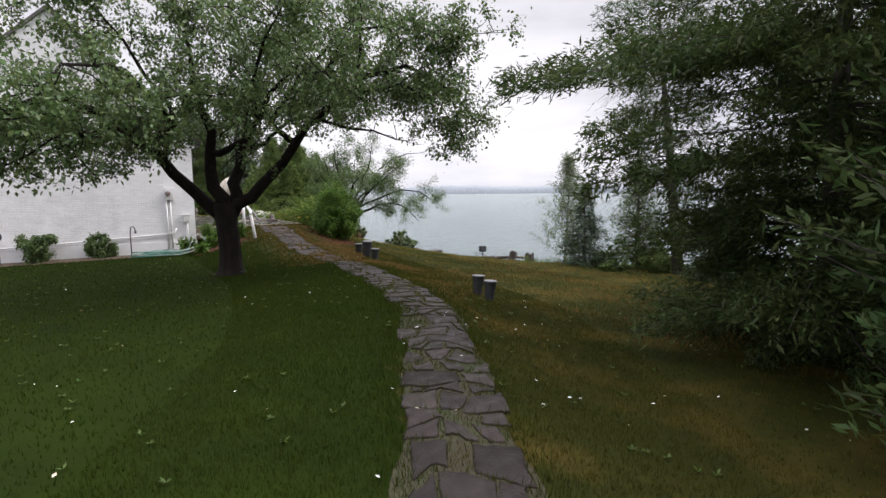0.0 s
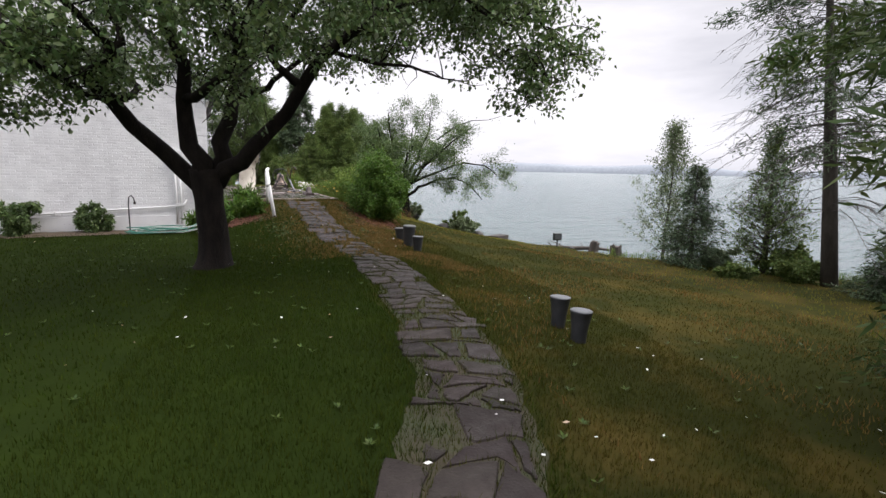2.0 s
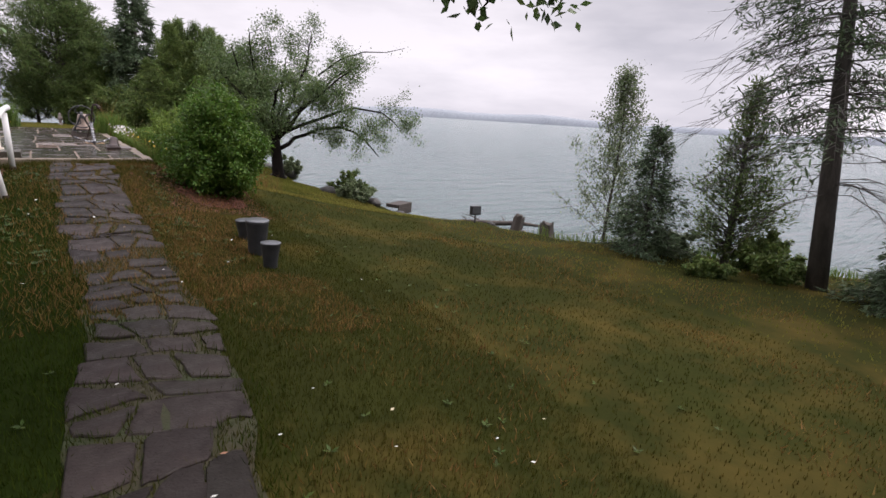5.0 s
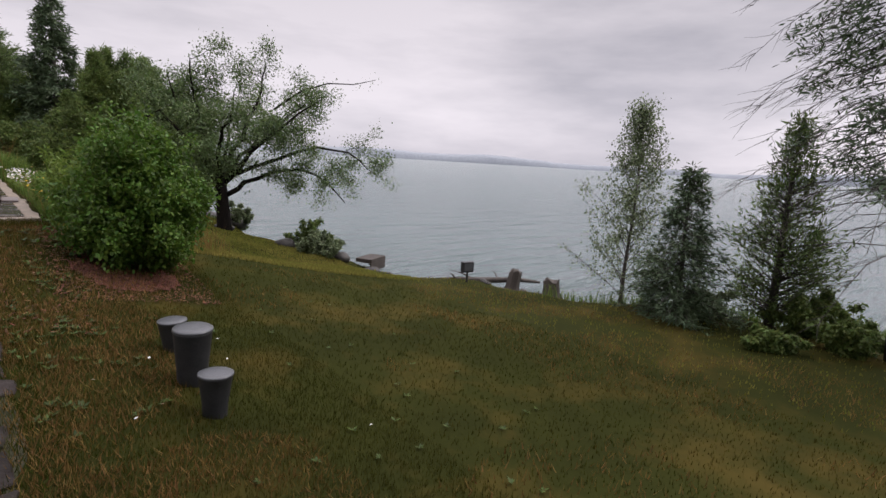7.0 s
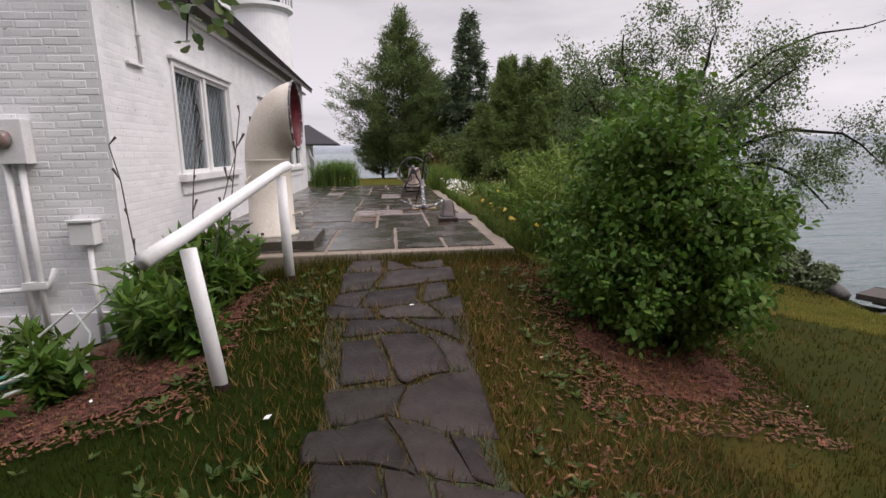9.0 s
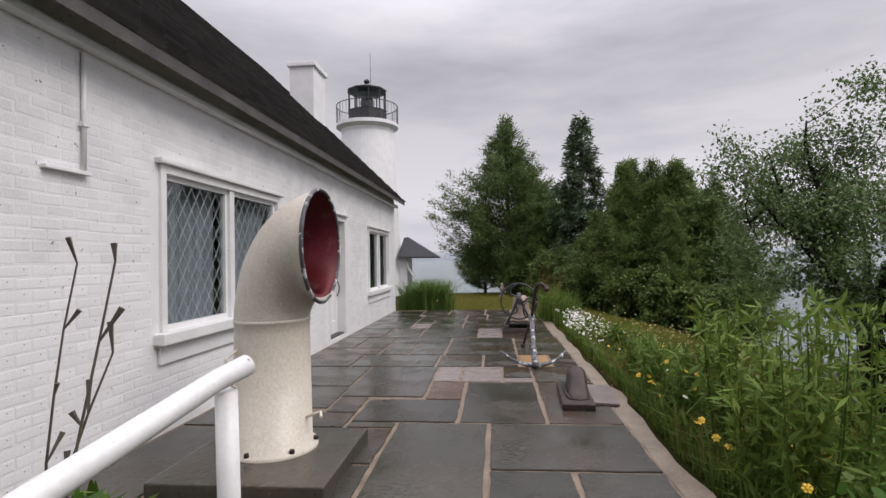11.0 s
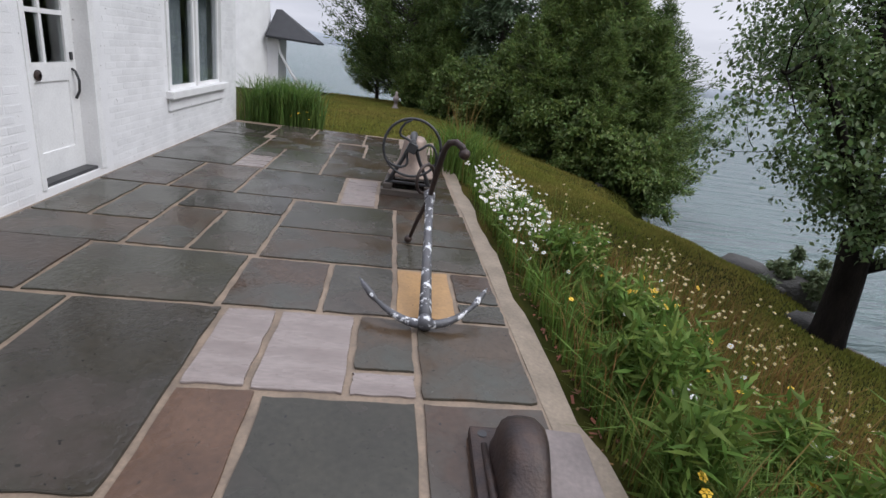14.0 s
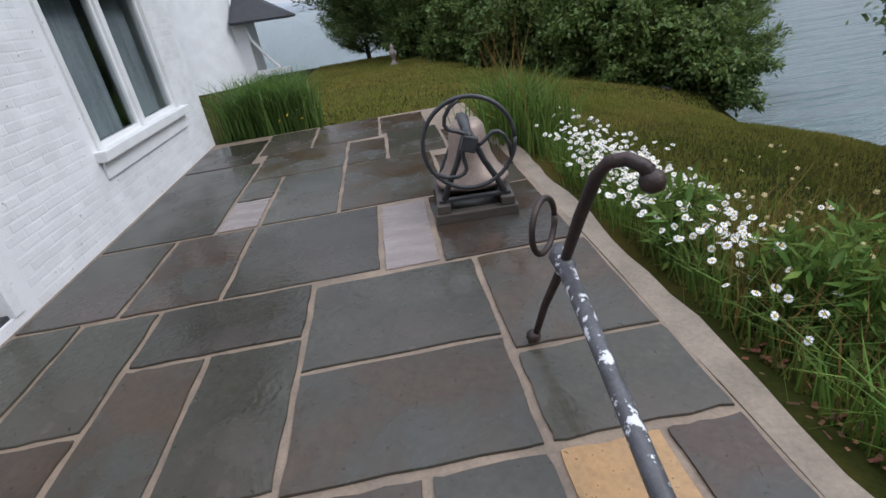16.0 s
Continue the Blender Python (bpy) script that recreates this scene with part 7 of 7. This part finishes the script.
for i, (x, y, h) in enumerate(((8.75, 20.85, 1.15), (9.05, 21.2, 1.3), (8.7, 21.6, 1.2), (9.4, 21.5, 1.4), (9.15, 22.0, 1.25), (8.85, 22.5, 1.1), (9.6, 22.3, 1.3), (9.3, 22.9, 1.15), (9.9, 21.7, 1.2), (8.6, 21.1, 0.95))):
    weed(400 + i, x, y, h, 0.22, "tall leafy goldenrod in the wild border below the terrace", 0, M["goldenrod"])


def build_litter():
    rng = np.random.default_rng(5)
    q, p = [], []
    for k in range(150):
        x, y = rng.uniform(0.5, 10), rng.uniform(1.5, 19)
        a, L = rng.uniform(0, 6.28), rng.uniform(0.012, 0.03)
        c = np.array((x, y, land(x, y) + 0.055))
        d, s = np.array((math.cos(a), math.sin(a), 0.2)) * L, np.array((-math.sin(a), math.cos(a), 0.15)) * L * 0.6
        (q if k % 4 else p).append([c - d, c + s, c + d, c - s])
    tagged(new("clover_blossoms", poly_soup("clover_blossoms", np.array(q), 4, M["petal"])), "small white clover blossoms scattered in the lawn", "blossoms", kind="stuff")
    tagged(new("fallen_leaves", poly_soup("fallen_leaves", np.array(p), 4, M["fawn"])), "a few fallen brown leaves on lawn and path", "leaves", kind="stuff")


build_litter()


def build_lawn_weeds():
    """Flat rosettes of broad leaves in the lawn."""
    rng = np.random.default_rng(41)
    q = []
    for k in range(1000):
        near = k >= 420
        x, y = (along(LINE, y0 := rng.uniform(15.0, 20.3)) + rng.choice((-1, 1)) * rng.uniform(0.5, 1.5), y0) if near else (rng.uniform(-2, 12), rng.uniform(1.5, 19.5))
        off = x - along(LINE, y)
        if abs(off) < 0.55 or (y > 18.5 and x < 5) or (near and noise.noise(Vector((x * 1.5, y * 1.5, 7))) < -0.02):
            continue
        z = land(x, y)
        for k in range(rng.integers(5, 10)):
            a, L = rng.uniform(0, 6.28), rng.uniform(0.025, 0.06) * (1.15 if near else 1.0)
            d, s = np.array((math.cos(a), math.sin(a), rng.uniform(0.15, 0.6))), np.array((-math.sin(a), math.cos(a), 0))
            c = np.array((x, y, z + 0.02))
            q.append([c, c + d * L * 0.5 + s * L * 0.22, c + d * L, c + d * L * 0.5 - s * L * 0.22])
    tagged(new("lawn_weeds", poly_soup("lawn_weeds", np.array(q), 4, M["weed_leaf"])), "broad-leaved light green weed rosettes in the lawn", "weeds", kind="stuff")


M["weed_leaf"] = mat("lawn_weed_leaf", (0.05, 0.088, 0.014), 0.5, (0.07, 0.11, 0.02), 2, 8, 0, island=0.35, translucent=0.3, spec=0.3)
build_lawn_weeds()


# ---- the shore ----
def build_rock(seed, size):
    bm = bmesh.new()
    bmesh.ops.create_icosphere(bm, subdivisions=2, radius=1)
    for v in bm.verts:
        k = 1 + 0.28 * noise.noise(v.co * 1.3 + Vector((seed, 0, 0))) + 0.1 * noise.noise(v.co * 3.1 + Vector((0, seed, 0)))
        v.co = Vector((v.co.x * size * 1.25 * k, v.co.y * size * k, v.co.z * size * 0.68 * k))
    return bm


def build_shore():
    rng = random.Random(13)
    kinds = []
    for k in range(4):
        ob = part("rock", build_rock(k * 7.0, 0.32), M["rock"], smooth=True)
        kinds.append(tagged(ob, "rounded grey boulder at the water's edge", "rock", "shore rocks"))
        ob.matrix_world = pose(15.2 + 0.5 * k, 26.4 - 0.9 * k, land(15.2 + 0.5 * k, 26.4 - 0.9 * k) + 0.05, 0, 0, 40 * k) @ Matrix.Diagonal((0.9, 0.9, 0.9, 1))
    for x, y, s in ((14.0, 29.9, 1.5), (14.4, 29.2, 1.7), (13.7, 27.9, 0.9), (14.7, 30.9, 1.2), (15.2, 28.3, 1.3), (14.9, 32.2, 1.1), (15.4, 33.4, 1.2), (14.3, 31.4, 0.9)):
        copy_thing(kinds[int(x * 10) % 4], pose(x, y, land(x, y) + 0.05 * s, 8, -6, 61 * x) @ Matrix.Diagonal((s, s * 0.85, s * 0.9, 1)))
    for k in range(54):
        y = rng.uniform(17, 40)
        x = along(SHORE, y) - rng.uniform(-0.9, 1.0) - (0.5 if y > 25 else 0)
        s = rng.uniform(0.3, 1.0) * (0.62 if y > 25 else 0.45)
        t = copy_thing(kinds[k % 4], pose(x, y, land(x, y) + 0.04 * s, rng.uniform(-20, 20), rng.uniform(-20, 20), rng.uniform(0, 360)) @ Matrix.Diagonal((s, s, s, 1)))
    for x, y, h, r, tilt in ((19.35, 20.2, 0.62, 0.2, 8), (19.2, 18.68, 0.5, 0.23, -3)):
        bm = bmesh.new()
        n, rings = 16, []
        sr = random.Random(int(x * 10))
        tops = [h * (0.85 + 0.25 * sr.random()) for _ in range(n)]
        for f, grow in ((-0.2, 1.35), (0.0, 1.25), (0.25, 1.03), (0.6, 0.95), (1.0, 0.92)):
            rings.append([bm.verts.new((r * grow * (1 + 0.1 * math.sin(i * 2.3)) * math.cos(6.283 * i / n), r * grow * (1 + 0.1 * math.cos(i * 1.7)) * math.sin(6.283 * i / n), f * (tops[i] if f > 0 else h))) for i in range(n)])
        for a, b in zip(rings, rings[1:]):
            for i in range(n):
                bm.faces.new((a[i], a[(i + 1) % n], b[(i + 1) % n], b[i]))
        c = bm.verts.new((0, 0, h * 0.8))
        for i in range(n):
            bm.faces.new((rings[-1][i], rings[-1][(i + 1) % n], c))
        ob = part("stump", bm, M["driftwood"])
        ob.matrix_world = pose(x, y, land(x, y), tilt, tilt * 0.5, 0)
        tagged(ob, "weathered grey tree stump at the edge of the shore", "stump", "shore stumps")
    lg = empty("driftwood", pose(18.7, 20.6, land(18.7, 20.6)), "bare grey driftwood branch lying on the shore", "driftwood")
    part("log", tube([(-1.6, 1.0, 0.12), (-0.8, 0.55, 0.16), (0.0, 0.1, 0.1), (0.9, -0.4, 0.12), (1.5, -0.8, 0.05)], [0.02, 0.05, 0.09, 0.075, 0.04], 9), M["driftwood"], lg, smooth=True)
    for p, q in (((-0.8, 0.55, 0.16), (-1.3, 0.3, 0.42)), ((-0.3, 0.3, 0.14), (-0.9, 0.75, 0.4)), ((0.4, -0.1, 0.1), (0.6, 0.35, 0.3)), ((0.9, -0.4, 0.12), (1.3, -0.2, 0.32))):
        part("branch", tube([p, tuple((a + b) / 2 + 0.03 for a, b in zip(p, q)), q], [0.025, 0.018, 0.006], 6), M["driftwood"], lg)
    f = empty("floodlight", pose(17.55, 20.35, land(17.55, 20.35), 0, 0, -15), "black floodlight on a short post at the lawn's edge", "floodlight")
    part("post", tube([(0, 0, -0.1), (0, 0, 0.3)], 0.03, 8), M["iron"], f)
    part("housing", box(-0.17, -0.06, 0.3, 0.17, 0.1, 0.58), M["iron"], f, bevel=0.02)
    part("lens", box(-0.13, -0.066, 0.34, 0.13, -0.061, 0.54), M["bollard_top"], f, "grey glass front")
    part("bracket", box(-0.19, -0.01, 0.28, 0.19, 0.03, 0.31), M["iron"], f)
    d = empty("dock_crib", pose(17.35, 24.5, land(17.2, 24.5), 0, 0, 25) @ Matrix.Diagonal((0.62, 0.62, 0.9, 1)), "low dark timber crib at the water's edge", "timber crib")
    for k in range(3):
        part("plank", box(-0.75, -0.35, 0.01 + 0.15 * k, 0.75, -0.27, 0.15 + 0.15 * k), M["driftwood_dark"], d, bevel=0.006)
        part("plank", box(0.67, -0.265, 0.01 + 0.15 * k, 0.75, 0.6, 0.15 + 0.15 * k), M["driftwood_dark"], d, bevel=0.006)
    part("deck", box(-0.75, -0.26, 0.3, 0.665, 0.6, 0.44), M["driftwood_dark"], d, bevel=0.006)


build_shore()


def build_garden_statue():
    ob = part("statue", lathe([(0.14, 0), (0.14, 0.06), (0.07, 0.1), (0.06, 0.26), (0.11, 0.32), (0.1, 0.44), (0.05, 0.5), (0.07, 0.56), (0.02, 0.64)], 16), M["slab_pale"], smooth=True)
    ob.matrix_world = at_land(7.45, 41.2, 0, 0.02)
    tagged(ob, "small pale stone garden ornament on the back lawn", "ornament")


build_garden_statue()


# shoreline and bank shrubs
for i, (x, y, rx, h) in enumerate(((16.0, 26.3, 0.9, 1.1), (15.6, 24.9, 0.7, 0.8), (20.2, 12.2, 0.8, 0.9), (20.4, 15.0, 0.7, 0.8), (21.2, 13.2, 0.8, 1.1), (14.6, 29.2, 0.8, 0.9), (18.7, 13.2, 0.5, 0.5))):
    leafy_shrub(90 + i, x, y, rx, rx, h, "straggly green bush on the bank above the lake", M["birch_leaf"] if i % 2 else M["wood_leaf"], 0.1, 12, 4, group="bank bushes")


# ---- roof shingles and painted bricks ----
def build_shingles(parent):
    s = (RIDGE_Z - 3.78) / (4.68 - RIDGE_X)
    ang = math.atan(s)
    length = (4.68 - RIDGE_X) / math.cos(ang)
    course, wide = 0.155, 0.31
    bm = bmesh.new()
    lo = [(-0.5, 0), (0.5, 0), (0.5, 1), (-0.5, 1)]
    v = [bm.verts.new((x * (wide - 0.006), y * (course + 0.04), 0.004)) for x, y in lo] + [bm.verts.new((x * (wide - 0.006), y * (course + 0.04), 0.046 if y == 0 else 0.006)) for x, y in lo]
    for f in ((3, 2, 1, 0), (4, 5, 6, 7), (0, 1, 5, 4), (1, 2, 6, 5), (2, 3, 7, 6), (3, 0, 4, 7)):
        bm.faces.new([v[i] for i in f])
    me = bpy.data.meshes.new("shingle")
    bm.to_mesh(me)
    bm.free()
    me.materials.append(M["shingle"])
    base = np.array([tuple(q.co) for q in me.vertices])
    fidx = [tuple(p.vertices) for p in me.polygons]
    rng = random.Random(8)
    rest_v, rest_f = [], []
    rows = int(length / course)
    cnt = 0
    for r in range(rows):
        d = length - r * course
        x, z = RIDGE_X + d * math.cos(ang), RIDGE_Z - d * math.sin(ang)
        n = int((END_Y + 0.12 - GABLE_Y + 0.12) / wide) + 1
        for k in range(n):
            y = GABLE_Y - 0.12 + wide * (k + 0.5 * (r % 2))
            if y > END_Y + 0.1:
                continue
            m = Matrix.Translation((x, y, z)) @ Matrix.Rotation(math.pi / 2, 4, "Z") @ Matrix.Rotation(ang, 4, "X") @ Matrix.Translation((0, 0, rng.uniform(0, 0.003)))
            if r < 14 and 20 < y < 27 and cnt < 300:
                ob = new("shingle", me)
                ob.parent = parent
                ob.matrix_local = m
                cnt += 1
            else:
                o = len(rest_v)
                rest_v += [tuple(m @ Vector(b)) for b in base]
                rest_f += [tuple(i + o for i in f) for f in fidx]
    ob = new("shingle_rest", mesh_from("shingle_rest", rest_v, rest_f, M["shingle_rest"]))
    ob.parent = parent
    tagged(ob, kind="stuff")


M["shingle_rest"] = mat("dark_roof_shingle_rest", (0.055, 0.05, 0.05), 0.75, (0.10, 0.09, 0.085), 4, 60, 0.5, island=0.3)


def brick_mesh(w, h, d):
    bm = bmesh.new()
    c = 0.006
    out = [(-w / 2, -h / 2), (w / 2, -h / 2), (w / 2, h / 2), (-w / 2, h / 2)]
    a = [bm.verts.new((x, 0, z)) for x, z in out]
    b = [bm.verts.new((x - math.copysign(c, x), -d, z - math.copysign(c, z))) for x, z in out]
    for i in range(4):
        j = (i + 1) % 4
        bm.faces.new((a[i], a[j], b[j], b[i]))
    bm.faces.new(b)
    bmesh.ops.recalc_face_normals(bm, faces=bm.faces)
    return bm


def lay_bricks(parent, to_world, width, z0, z1, blocked, limit, near, seed, top=None, depth=0.0032):
    """Courses of painted bricks on a wall face; the nearest ones as parts of their own."""
    rng = random.Random(seed)
    L, H = 0.215, 0.073
    bm = brick_mesh(L - 0.010, H - 0.010, depth)
    me = bpy.data.meshes.new("brick")
    bm.to_mesh(me)
    bm.free()
    me.materials.append(M["white_brick"])
    base = [q.co.copy() for q in me.vertices]
    fidx = [tuple(p.vertices) for p in me.polygons]
    rv, rf, cnt = [], [], 0
    for r in range(int((z1 - z0) / H)):
        z = z0 + (r + 0.5) * H
        for k in range(int(width / L) + 1):
            u = L * (k + 0.5 * (r % 2)) + 0.11
            if u > width - 0.1 or blocked(u, z) or (top and z > top(u)):
                continue
            m = to_world @ Matrix.Translation((u, (0.003 if depth > 0.002 else 0.0014) * rng.random() - 0.0005, z + rng.gauss(0, 0.003))) @ Matrix.Rotation(rng.gauss(0, 0.012), 4, "Y") @ Matrix.Diagonal((rng.uniform(0.95, 1.03), 1, rng.uniform(0.92, 1.08), 1))
            if cnt < limit and near(u, z):
                ob = new("brick", me)
                ob.parent = parent
                ob.matrix_local = m
                cnt += 1
            else:
                o = len(rv)
                rv += [tuple(m @ b) for b in base]
                rf += [tuple(i + o for i in f) for f in fidx]
    ob = new("brick_courses", mesh_from("brick_courses", rv, rf, M["white_brick_rest"]))
    ob.parent = parent
    tagged(ob, kind="stuff")


M["white_brick_rest"] = mat("white_painted_brick_courses", (0.80, 0.79, 0.80), 0.5, (0.70, 0.69, 0.70), 3, 70, 0.6, island=0.05, bump_dist=0.006, stain=(0.62, 0.60, 0.60), stain_scale=1.2, stain_at=(0.62, 0.8), speck=(0.25, 0.23, 0.22), speck_scale=26.0, speck_at=0.725)


def hole(u, z):
    y = GABLE_Y + u
    return any(o[0] - 0.16 < y < o[1] + 0.16 and o[2] - 0.3 < z < o[3] + 0.06 for o in OPENINGS) or (25.3 < y < 25.85 and 1.75 < z < 2.6)


front = bpy.data.objects["wall_front"]
lay_bricks(front, Matrix.Translation((FRONT_X, GABLE_Y, 0)) @ Matrix.Rotation(math.pi / 2, 4, "Z"), END_Y - GABLE_Y, 0.80, 3.58, hole, 300, lambda u, z: u < 3.2 and 0.9 < z < 2.2, 1, None, 0.0014)
south = bpy.data.objects["wall_gable_south"]
lay_bricks(south, Matrix.Translation((WEST_X, GABLE_Y, 0)), FRONT_X - WEST_X, 0.36, 7.4, lambda u, z: False, 300, lambda u, z: u > 5.2 and 0.7 < z < 2.9, 2,
           lambda u: RIDGE_Z - 0.3 - abs(u + WEST_X - RIDGE_X) * (RIDGE_Z - EAVE_Z) / (FRONT_X - RIDGE_X))
build_shingles(bpy.data.objects["roof"])
